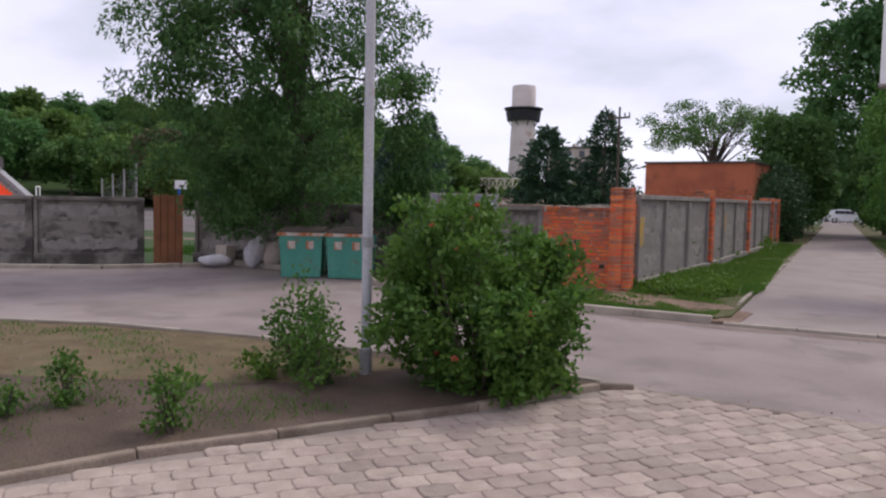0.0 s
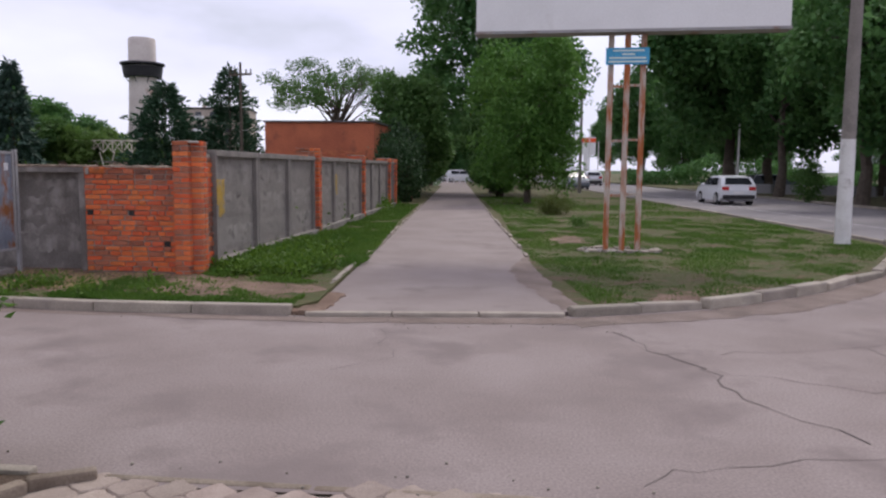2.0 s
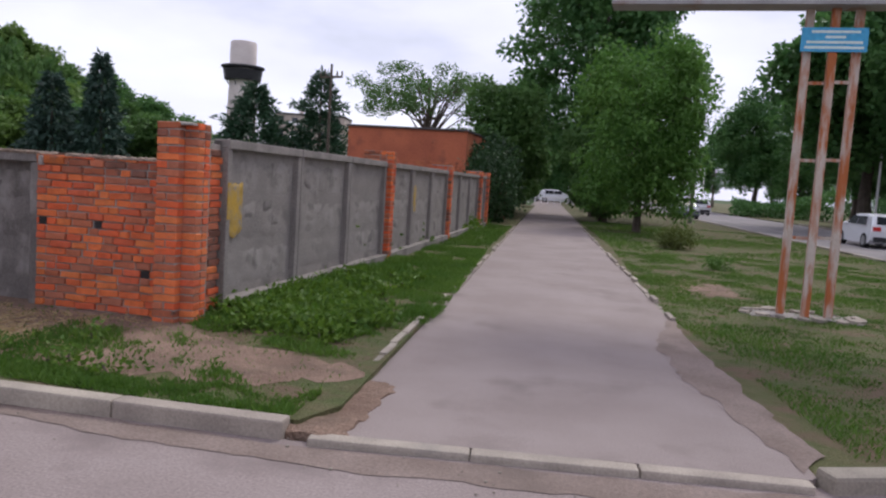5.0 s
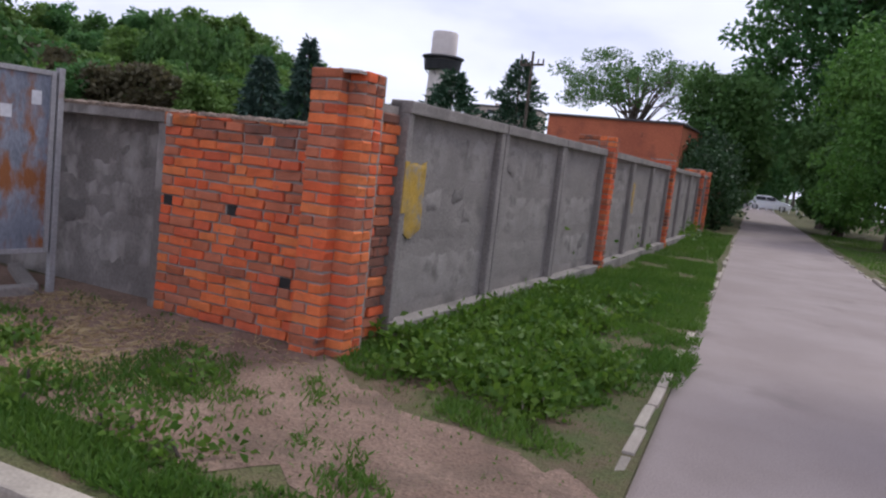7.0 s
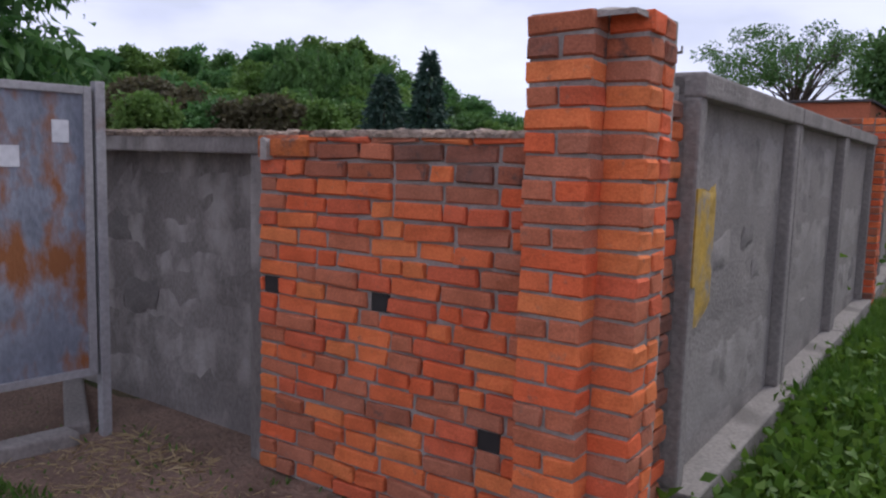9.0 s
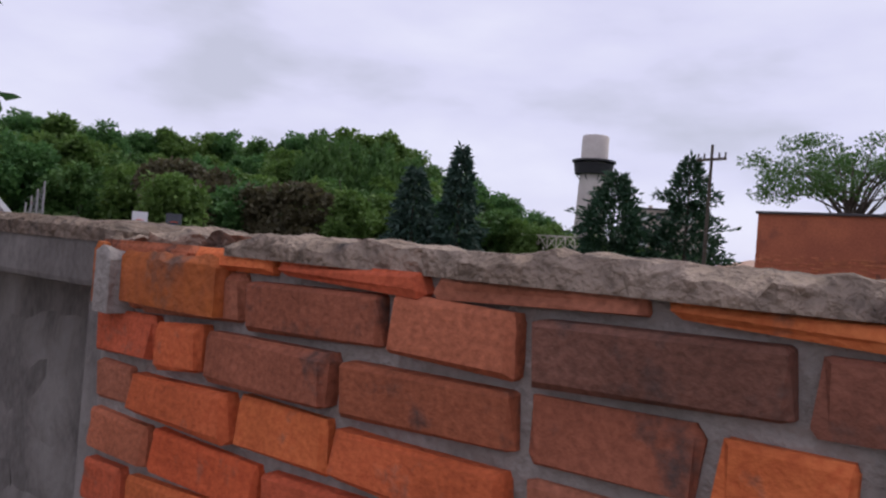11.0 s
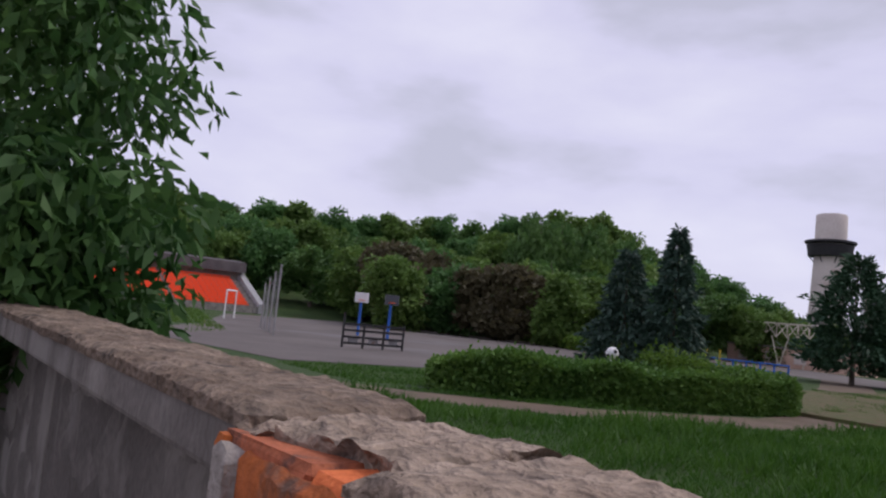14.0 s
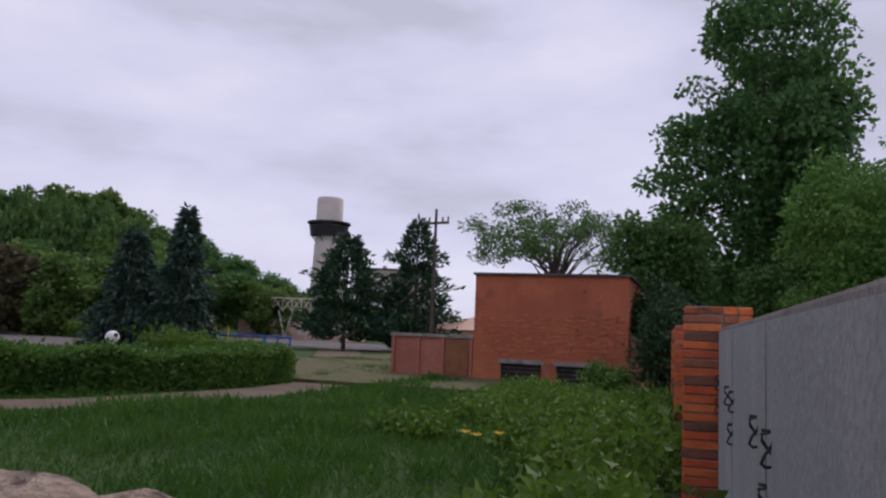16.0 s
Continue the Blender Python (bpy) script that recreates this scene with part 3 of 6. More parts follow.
def path_right(y):
    return 5.26 - 0.094 * y


FENCE = [(0.0, 0.0), (-0.02, 6.95), (-0.28, 13.4), (-0.55, 19.6), (-0.62, 21.4)]
sheet("ground", [(-1500, -1500), (1500, -1500), (1500, 1500), (-1500, 1500)], -0.03, MEADOW, "wide level ground of rough grass", "ground")
sheet("road_side", [(-60, -11.5), (-12.0, -10.8), (-6.4, -9.4), (-4.4, -8.45), (-2.0, -7.85), (2.4, -7.3), (8.0, -7.2), (40, -7.6), (40, 2.0), (14.6, 3.0), (13.9, 8),
                    (11.8, 4.1), (9.2, 0.35), (7.9, -0.8), (7.1, -1.4), (5.4, -2.1), (2.3, -2.55), (-0.1, -2.2), (-5.2, -1.0), (-9.9, -0.6), (-12.5, -4.5), (-20, -8)],
      0.0, ASPHALT, "worn patched asphalt of the side street", "road")
sheet("road_main", [(13.4, 7.5), (13.8, 2.9), (40, 1.9), (40, -40), (48, -40), (30, 2.0), (22.4, 8), (-2.2, 315), (-11.2, 315)], 0.004, ROAD, "grey asphalt main road", "road")
VERGE = [(-5.4, -1.1), (-4.4, -1.9), (-3.2, -2.35), (-0.1, -2.52), (2.28, -2.42), (2.42, -2.0), (path_left(8), 8), (path_left(60), 60), (-20, 60), (-20, 22), (-0.75, 22),
         (-0.70, 19.6), (-0.45, 13.4), (-0.2, 6.9), (-0.2, 0.3), (-2.8, 0.3), (-5.4, 0.3)]
sheet("verge_fence", VERGE, 0.09, TURF, "patchy grass and bare earth along the fence", "grass verge", 0.15)
ISLAND = [(5.45, -2.0), (7.1, -1.25), (7.95, -0.6), (9.1, 0.5), (10.6, 2.2), (11.75, 4.2), (12.9, 6.2), (13.25, 7.9), (main_left(28) - 0.1, 28), (main_left(60) - 0.1, 60), (main_left(110) - 0.1, 110),
          (path_right(110), 110), (path_right(60), 60), (path_right(20), 20), (path_right(4), 4)]
sheet("verge_road", ISLAND, 0.035, TURF, "grass verge between path and road", "grass verge", 0.15)
sheet("path", [(1.9, -2.53), (2.4, -2.49), (5.40, -2.09), (5.44, -2.04), (5.36, -0.8), (path_right(4), 4), (path_right(60) + 0.1, 60), (path_right(110) + 0.1, 110), (path_left(110) - 0.4, 110), (path_left(60) - 0.4, 60), (path_left(8) - 0.4, 8)], 0.045, PATHWAY,
      "grey asphalt footpath with worn edges", "footpath", 0.08)
BED = [(2.45, -7.30), (1.9, -7.36), (-1.9, -7.70), (-4.2, -8.25), (-6.0, -9.15), (-12, -10.7), (-22, -13.2), (-22, -26), (-1.5, -26), (-1.15, -15.5), (0.2, -11.93), (0.48, -11.15), (0.93, -10.28), (1.37, -9.45), (1.75, -8.75), (2.12, -7.84), (2.30, -7.42)]
sheet("bed", BED, 0.05, SOIL, "flower bed of dry brown soil", "flower bed", 0.1)
THATCH = surf("dry_thatch", (0.122, 0.086, 0.047), (0.168, 0.125, 0.068), 3.0, 0.97, 0.9, 60, (0.095, 0.11, 0.04), 1.4, 0.54, bump_dist=0.03, fine_mix=0.6)
sheet("bed_thatch", ragged([(0.5, -7.8), (-1.9, -7.85), (-4.2, -8.4), (-6.0, -9.3), (-12, -10.9), (-12, -13.5), (-5.5, -12.2), (-2.4, -10.6), (-0.6, -9.6), (0.2, -8.8)], 0.3, 0.10, 4.0), 0.054, THATCH, "dry brown worn grass at the back of the bed", "ground")
sheet("paving_base", [(2.3, -7.3), (1.3, -9.3), (0.0, -12.0), (-1.5, -16), (-1.8, -26), (30, -26), (30, -7.55), (8, -7.3)], -0.004, GROUT, "sandy bed under the pavers", "paving")
sheet("far_side", [(22.9, 8), (30.6, 2.0), (50, 0), (200, 0), (200, 315), (-1.8, 315)], 0.06, TURF, "grass strip beyond the main road", "grass verge", 0.1)
sheet("court", [(-23, 10), (-22.5, 20), (-29, 33), (-36, 46), (-58, 60), (-78, 42), (-70, 26), (-45, 15), (-34, 8)], -0.012, COURT, "grey asphalt sports court", "sports court")
trail = [(-22, 5), (-15.5, 9.5), (-12.6, 13.5), (-11.3, 19), (-12.2, 24.5), (-16.5, 32), (-22, 44), (-30, 60)]
left, right = [], []
for i, (x, y) in enumerate(trail):
    a, b = trail[max(i - 1, 0)], trail[min(i + 1, len(trail) - 1)]
    d = Vector((b[0] - a[0], b[1] - a[1])).normalized()
    w = 0.75 + 0.12 * i
    left.append((x - d.y * w, y + d.x * w))
    right.append((x + d.y * w, y - d.x * w))
s = Solid()
for i in range(len(trail) - 1):
    s.add([(*right[i], -0.02), (*right[i + 1], -0.02), (*left[i + 1], -0.02), (*left[i], -0.02)], [(0, 1, 2, 3)])
lone("dirt_track", s, TRACK, "dusty brown track through the grass", "track", kind="structure")
sheet("forecourt", [(-34, 58), (-12, 53), (-8, 60), (-30, 74), (-60, 90), (-50, 70)], -0.016, COURT, "pale paved yard by the low buildings", "yard")
sheet("bare_gate", ragged([(-5.3, -1.1), (-2.6, -1.75), (-0.6, -2.0), (0.6, -2.05), (1.6, -1.75), (2.2, -1.35), (2.15, -0.95), (1.2, -0.75), (0.45, -0.45), (-0.3, 0.2), (-5.3, 0.2)], 0.1, 0.2), 0.094, EARTH, "trodden bare earth before the gate", "ground")
sheet("bare_verge", ragged([(6.6, -1.25), (7.4, -1.0), (8.5, 0.0), (8.3, 0.6), (7.5, 0.1), (6.7, -0.6)], 0.1, 0.22, 3.0), 0.040, EARTH, "bare brown patch in the verge", "ground")
sheet("bare_verge_worn", ragged([(5.3, 6.4), (6.3, 6.6), (6.2, 9.4), (5.1, 9.6)], 0.1, 0.3, 5.0), 0.040, EARTH, "worn brown patch in the grass", "ground")
sheet("gutter_dirt", ragged([(5.45, -2.28), (7.16, -1.52), (8.0, -0.86), (9.3, 0.32), (10.85, 2.2), (11.25, 1.9), (9.7, 0.0), (8.4, -1.3), (7.3, -2.0), (5.5, -2.75)], 0.1, 0.10, 7.0), 0.004, GUTTER, "dusty earth swept against the kerb", "dirt")
sheet("gutter_dirt_path", ragged([(-3.0, -2.54), (2.3, -2.66), (5.45, -2.28), (5.5, -2.62), (2.3, -2.92), (-2.8, -2.78)], 0.1, 0.06, 8.0), 0.0045, GUTTER, "dusty earth along the kerb", "dirt")
sheet("path_shoulder", ragged([(5.38, -2.0), (5.56, -1.6), (5.32, 0), (5.06, 2.0), (4.98, 3.6), (4.86, 3.2), (4.68, 1.5), (4.92, -0.1), (5.30, -1.6)], 0.1, 0.06, 6.0), 0.0495, GUTTER, "brown earth washed over the edge of the path", "ground")
LINE = surf("worn_road_paint", (0.36, 0.345, 0.34), (0.44, 0.42, 0.41), 2.0, 0.85, 0.2, 40, (0.24, 0.22, 0.22), 1.2, 0.52)
sheet("road_line", [(16.1, 8.0), (16.24, 8.0), (9.6, 96.0), (9.42, 96.0)], 0.009, LINE, "worn white line along the main road", "road marking")


def stones(name, label, line, length, width, z0, z1, material, seed, jitter=0.02, gap=0.012, drop=0.0, round_=0.02):
    """A row of kerb stones along a line, each a little out of true."""
    rng = random.Random(seed)
    t = thing(name, label, "kerb", kind="structure")
    for (xa, ya), (xb, yb) in zip(line, line[1:]):
        a, b = Vector((xa, ya)), Vector((xb, yb))
        n = max(1, round((b - a).length / length))
        for i in range(n):
            p, q = a.lerp(b, i / n), a.lerp(b, (i + 1) / n)
            half = ((q - p).length - gap) / 2
            s = Solid().box(-half, -width / 2, z0, half, width / 2, z1)
            m = (p + q) / 2
            part("kerb_stone", s, material, t, bevel=round_,
                 m=pose(m.x + rng.uniform(-jitter, jitter), m.y + rng.uniform(-jitter, jitter), rng.uniform(-drop, drop * 0.3),
                        rng.uniform(-1, 1) * jitter * 60, rng.uniform(-1, 1) * jitter * 40, math.degrees(math.atan2(q.y - p.y, q.x - p.x)) + rng.uniform(-1, 1) * jitter * 50))
    return t


stones("kerb_fence", "row of grey concrete kerb stones", [(-9.9, -0.75), (-5.5, -1.05), (-4.4, -1.95), (-3.2, -2.42), (-0.1, -2.6), (2.25, -2.5)], 1.05, 0.15, -0.1, 0.12, KERB, 1, 0.008)
stones("kerb_path", "sunken kerb stones across the path mouth", [(2.4, -2.55), (5.4, -2.15)], 1.05, 0.13, -0.1, 0.05, KERB, 2, 0.008)
stones("kerb_corner", "chipped uneven kerb stones round the corner", [(5.48, -2.12), (7.12, -1.36), (7.95, -0.72), (9.2, 0.42), (10.7, 2.2), (11.85, 4.15), (13.0, 6.1), (13.4, 7.9)], 0.95, 0.18, -0.12, 0.135, KERB, 3, 0.035, 0.02, 0.05, 0.03)
stones("kerb_main", "kerb stones along the main road", [(13.42, 7.95), (main_left(28), 28), (main_left(60), 60)], 2.0, 0.15, -0.1, 0.1, KERB, 4, 0.01)
stones("kerb_far", "kerb stones on the far side of the main road", [(22.4, 8.5), (20.9, 30), (18.6, 60)], 2.0, 0.15, -0.1, 0.11, KERB, 5, 0.01)
stones("edging_left", "narrow broken edging stones by the path", [(2.32, -1.9), (path_left(6) , 6), (path_left(24), 24)], 0.5, 0.07, -0.05, 0.105, KERB, 6, 0.012, 0.02, 0.05, 0.012)
stones("edging_right", "narrow broken edging stones by the grass", [(4.98, 3.4), (path_right(14), 14), (path_right(26), 26)], 0.5, 0.07, -0.05, 0.10, KERB, 7, 0.015, 0.02, 0.06, 0.012)
stones("kerb_bed", "low concrete edging round the flower bed", [(2.62, -7.23), (2.32, -7.42), (2.12, -7.84), (1.75, -8.75), (1.37, -9.45), (0.93, -10.28), (0.48, -11.15), (0.2, -11.93), (-1.15, -15.5)], 0.9, 0.085, -0.08, 0.062, EDGING, 8, 0.008)
stones("kerb_bed_far", "whitish edging behind the flower bed", [(2.3, -7.30), (1.9, -7.32), (-1.9, -7.66), (-4.2, -8.2), (-6.0, -9.1), (-12, -10.6)], 1.0, 0.09, -0.08, 0.075, KERB, 9, 0.008)
stones("kerb_paving", "flush kerb stones between paving and street", [(2.62, -7.2), (5.0, -7.2), (8.2, -7.22), (16, -7.3)], 1.0, 0.07, -0.1, 0.008, EDGING, 10, 0.006)
stones("kerb_left", "kerb stones before the far concrete wall", [(-9.95, -1.3), (-11.2, -3.6), (-15.5, -7.0)], 1.0, 0.14, -0.1, 0.1, KERB, 11, 0.01)

# cracks in the street surface
def crack(pts, w, seed):
    rng = random.Random(seed)
    s, line = Solid(), []
    for (xa, ya), (xb, yb) in zip(pts, pts[1:]):
        for k in range(5):
            f = k / 5
            line.append((xa + (xb - xa) * f + rng.uniform(-0.07, 0.07), ya + (yb - ya) * f + rng.uniform(-0.07, 0.07)))
    for i in range(len(line) - 1):
        (xa, ya), (xb, yb) = line[i], line[i + 1]
        d = Vector((xb - xa, yb - ya)).normalized() * w * rng.uniform(0.4, 1.2)
        s.add([(xa - d.y, ya + d.x, 0.005), (xa + d.y, ya - d.x, 0.005), (xb + d.y, yb - d.x, 0.005), (xb - d.y, yb + d.x, 0.005)], [(0, 1, 2, 3)])
    return lone("crack", s, GROUT_DARK, "ragged crack in the asphalt", "crack", kind="structure")


GROUT_DARK = surf("crack_dirt", (0.105, 0.088, 0.080), (0.135, 0.112, 0.10), 6, 0.95, 0.4, 60)
crack([(5.9, -3.0), (6.2, -3.9), (6.5, -4.4), (6.6, -5.2), (7.2, -6.3)], 0.0066, 1)
crack([(6.5, -4.4), (7.6, -4.9), (9.0, -4.6)], 0.0040, 2)
crack([(6.2, -3.9), (7.5, -3.6), (9.6, -2.6)], 0.0040, 3)
crack([(7.2, -6.3), (6.1, -6.6), (5.4, -7.0)], 0.0033, 4)
crack([(3.4, -3.2), (3.7, -4.3), (3.2, -5.1)], 0.0026, 5)
crack([(8.2, -3.4), (8.6, -4.7), (9.8, -5.5)], 0.0040, 6)

# ---- brickwork ----
def brick_shape(lx, ly, lz, seed, material):
    """A worn brick with rounded, chipped arrises, centred on its own middle."""
    rng = random.Random(seed)
    s = Solid().box(-lx / 2, -ly / 2, -lz / 2, lx / 2, ly / 2, lz / 2)
    me = s.mesh("brick", material)
    bm = bmesh.new()
    bm.from_mesh(me)
    bmesh.ops.bevel(bm, geom=list(bm.edges), offset=0.007, segments=1, affect="EDGES")
    for v in bm.verts:
        v.co += Vector((rng.uniform(-1, 1), rng.uniform(-1, 1), rng.uniform(-1, 1))) * 0.0045
    chip = rng.choice([v for v in bm.verts])
    for v in bm.verts:
        if (v.co - chip.co).length < 0.025:
            v.co *= 0.972
    bm.to_mesh(me)
    bm.free()
    me.update()
    return me


shape_store = {}


def brick_of(lx, ly, lz, k, material):
    key = (round(lx, 3), round(ly, 3), round(lz, 3), k, material.name)
    if key not in shape_store:
        shape_store[key] = brick_shape(lx, ly, lz, k, material)
    return shape_store[key]


COURSE = 0.0775


def lay(parent, x0, x1, z0, rows, y, depth, rng, facing, skip=(), rough=0.011, sooty=0):
    """Courses of bricks between x0 and x1 of the parent's own plane, with their faces near y."""
    for r in range(rows):
        x = x0
        first = True
        while x < x1 - 0.03:
            if first and r % 2:
                want = 0.12
            else:
                want = rng.choice((0.25, 0.25, 0.25, 0.12, 0.18))
            first = False
            w = min(want, x1 - x)
            gap = [a for a, b in skip if b == r and x < a + 0.04 and x + w > a - 0.045]
            if gap and gap[0] - 0.045 - x < 0.035:
                x = gap[0] + 0.045
                continue
            if gap:
                w = gap[0] - 0.045 - x
            if x1 - x - w < 0.06 and not gap:
                w = x1 - x
            c = (x + w / 2, r)
            if w > 0.03:
                old = r >= rows - sooty and rng.random() < 0.55 or rng.random() < 0.025
                me = brick_of(w - 0.013, depth, 0.0655, rng.randrange(6), BRICK_OLD if old else BRICK)
                part("brick", me, None, parent,
                     m=pose(c[0], y + rng.uniform(-rough, rough), z0 + (r + 0.5) * COURSE, rng.uniform(-1.5, 1.5), rng.uniform(-1.8, 1.8), rng.uniform(-1.5, 1.5)))
            x += w


rng = random.Random(11)
wall = thing("brick_wall", "old red brick wall with crumbling mortar joints", "brick wall", kind="structure")
part("mortar", Solid().box(-1.74, -0.014, 0.0, -0.27, 0.255, 1.672), MORTAR, wall, "grey mortar core")
lay(wall, -1.74, -0.272, 0.10, 20, 0.012, 0.09, rng, 0, ((-0.45, 5), (-1.0, 11), (-1.66, 11)), sooty=2)
x = -1.74
while x < -0.30:
    w = min(rng.choice((0.25, 0.18, 0.12, 0.25)), -0.272 - x)
    if w > 0.04:
        part("brick", brick_of(w - 0.013, 0.09, 0.026, rng.randrange(6), BRICK_OLD if rng.random() < 0.4 else BRICK), None, wall, m=pose(x + w / 2, 0.012 + rng.uniform(-0.008, 0.008), 1.662, rng.uniform(-1.5, 1.5), rng.uniform(-1.5, 1.5), rng.uniform(-1.5, 1.5)))
    x += w
# Dark plates in the shallow gaps paint the shade of deep holes.
for gx, gz in ((-0.45, 5), (-1.0, 11), (-1.66, 11)):
    part("hole_shade", Solid().box(gx - 0.05, -0.018, 0.10 + gz * COURSE, gx + 0.05, -0.01, 0.10 + (gz + 1) * COURSE), DARK, wall, "dark plate painted as shade where a brick is lost")

# the rough mortar bed on top of the wall
def rough_slab(x0, x1, y0, y1, z, thick, seed, step=0.03, amp=0.014, edge=0.03, cut=None):
    nx, ny = max(2, round((x1 - x0) / step)), max(2, round((y1 - y0) / step))
    v, f = [], []
    for j in range(ny + 1):
        for i in range(nx + 1):
            x, y = x0 + (x1 - x0) * i / nx, y0 + (y1 - y0) * j / ny
            if j == 0 or j == ny:
                y += edge * noise.noise(Vector((x * 5, j * 3.1, seed)))
            if i == 0 or i == nx:
                x += edge * noise.noise(Vector((y * 6, i * 2.3, seed)))
            h = amp * (noise.noise(Vector((x * 6, y * 6, seed))) + 0.6 * noise.noise(Vector((x * 19, y * 19, seed))) + 0.35 * noise.noise(Vector((x * 47, y * 47, seed))))
            pit = noise.noise(Vector((x * 27, y * 33, seed + 9)))
            if pit > 0.33:
                h -= (pit - 0.33) * 0.05
            if j in (0, ny) or i in (0, nx):
                h -= 0.012
            v.append((x, y, z + h))
    k = len(v)
    v += [(a, b, z - thick) for a, b, _ in v]
    at = lambda i, j: j * (nx + 1) + i
    for j in range(ny):
        for i in range(nx):
            f.append((at(i, j), at(i + 1, j), at(i + 1, j + 1), at(i, j + 1)))
    for i in range(nx):
        f.append((at(i + 1, 0), at(i, 0), at(i, 0) + k, at(i + 1, 0) + k))
        f.append((at(i, ny), at(i + 1, ny), at(i + 1, ny) + k, at(i, ny) + k))
    for j in range(ny):
        f.append((at(0, j), at(0, j + 1), at(0, j + 1) + k, at(0, j) + k))
        f.append((at(nx, j + 1), at(nx, j), at(nx, j) + k, at(nx, j + 1) + k))
    return Solid().add(v, f)


part("capping", rough_slab(-1.40, -0.27, -0.040, 0.27, 1.700, 0.03, 3.0, 0.012, 0.013, 0.035), CAPPING, wall, "lumpy pale mortar capping", smooth=True)
part("capping", rough_slab(-1.66, -1.405, 0.015, 0.27, 1.704, 0.045, 5.0, 0.011, 0.014, 0.045), CAPPING, wall, "broken slab of mortar capping", smooth=True)
part("capping", rough_slab(-1.745, -1.655, -0.01, 0.26, 1.682, 0.06, 7.0, 0.011, 0.018, 0.04), CAPPING, wall, "crumbled mortar at the joint", smooth=True)
RAW = surf("raw_orange_brick", (0.46, 0.125, 0.03), (0.36, 0.095, 0.03), 14, 0.9, 0.8, 60, (0.15, 0.085, 0.06), 11, 0.54)
part("brick", rough_slab(-1.655, -1.41, -0.045, 0.10, 1.662, 0.075, 9.0, 0.010, 0.010, 0.012), RAW, wall, "raw orange brick laid bare", smooth=True)
part("brick", rough_slab(-1.735, -1.70, -0.05, 0.10, 1.668, 0.09, 9.7, 0.010, 0.012, 0.015), RAW, wall, "split orange brick end", smooth=True)
part("mortar", rough_slab(-1.702, -1.652, -0.06, 0.10, 1.666, 0.10, 10.7, 0.010, 0.014, 0.02), MORTAR, wall, "crumbling joint", smooth=True)

pier = thing("corner_pier", "tall red brick corner pier in two columns", "brick pier", kind="structure")
part("mortar", Solid().box(-0.262, -0.148, 0.0, -0.035, 0.20, 2.07), MORTAR, pier)
part("mortar", Solid().box(-0.05, -0.048, 0.0, 0.108, 0.20, 2.07), MORTAR, pier)
part("mortar", Solid().box(-0.2, 0.17, 0.0, -0.022, 0.62, 1.9), MORTAR, pier, "mortar core of the infill")
for r in range(26):
    z = 0.06 + (r + 0.5) * COURSE
    old = lambda: BRICK_OLD if (r > 23 and rng.random() < 0.6 or rng.random() < 0.06) else BRICK
    jit = lambda: (rng.uniform(-1.2, 1.2), rng.uniform(-1.2, 1.2), rng.uniform(-1.5, 1.5))
    if r % 2:
        part("brick", brick_of(0.245, 0.12, 0.066, rng.randrange(3), old()), None, pier, m=pose(-0.15 + rng.uniform(-0.006, 0.006), -0.10, z, *jit()))
    else:
        for x in (-0.213, -0.087):
            part("brick", brick_of(0.116, 0.25, 0.066, rng.randrange(3), old()), None, pier, m=pose(x, -0.038 + rng.uniform(-0.006, 0.006), z, *jit()))
    part("brick", brick_of(0.155, 0.12, 0.066, rng.randrange(3), old()), None, pier, m=pose(0.042 + rng.uniform(-0.006, 0.006), 0.002, z, *jit()))
    part("brick", brick_of(0.155, 0.10, 0.066, rng.randrange(3), old()), None, pier, m=pose(0.040 + rng.uniform(-0.006, 0.006), 0.125, z, *jit()))
    if r % 2 and r > 20:
        part("brick", brick_of(0.25, 0.12, 0.066, rng.randrange(3), old()), None, pier, m=pose(-0.14, 0.14, z, *jit()))
    if z < 1.86:
        for k in range(2):
            y = 0.235 + k * 0.25 + (0.06 if r % 2 else 0)
            part("brick", brick_of(0.12, 0.235, 0.066, rng.randrange(3), BRICK_OLD if rng.random() < 0.35 else BRICK), None, pier, m=pose(-0.062 + rng.uniform(-0.008, 0.008), y, z, *jit()))
part("capping", rough_slab(-0.25, 0.10, -0.14, 0.19, 2.075, 0.03, 8.0, 0.03, 0.008), MORTAR, pier, "smear of mortar on top", smooth=True)


def fence_pier(x, y, height, seed, turn=0):
    """A slim brick pier between fence panels."""
    rg = random.Random(seed)
    t = thing("fence_pier", "narrow red brick pier between concrete panels", "brick pier", pose(x, y, 0, 0, 0, turn), group="fence piers", kind="structure")
    part("mortar", Solid().box(-0.545, -0.112, -0.05, -0.01, 0.112, height - 0.02), MORTAR, t)
    for r in range(int((height - 0.06) / COURSE)):
        z = 0.06 + (r + 0.5) * COURSE
        for k in range(2):
            cy = -0.066 + 0.132 * k
            part("brick", brick_of(0.12, 0.122, 0.066, rg.randrange(3), BRICK_OLD if rg.random() < 0.2 else BRICK), None, t, m=pose(-0.05 + rg.uniform(-0.006, 0.006), cy, z, 0, rg.uniform(-1, 1), rg.uniform(-2, 2)))
            part("brick", brick_of(0.11, 0.122, 0.066, rg.randrange(3), BRICK_OLD if rg.random() < 0.2 else BRICK), None, t, m=pose(-0.175 + rg.uniform(-0.004, 0.004), cy, z))
            part("brick", brick_of(0.325, 0.122, 0.066, rg.randrange(3), BRICK_OLD if rg.random() < 0.2 else BRICK), None, t, m=pose(-0.40 + rg.uniform(-0.006, 0.006), cy, z, 0, rg.uniform(-1, 1), rg.uniform(-1, 1)))
    return t


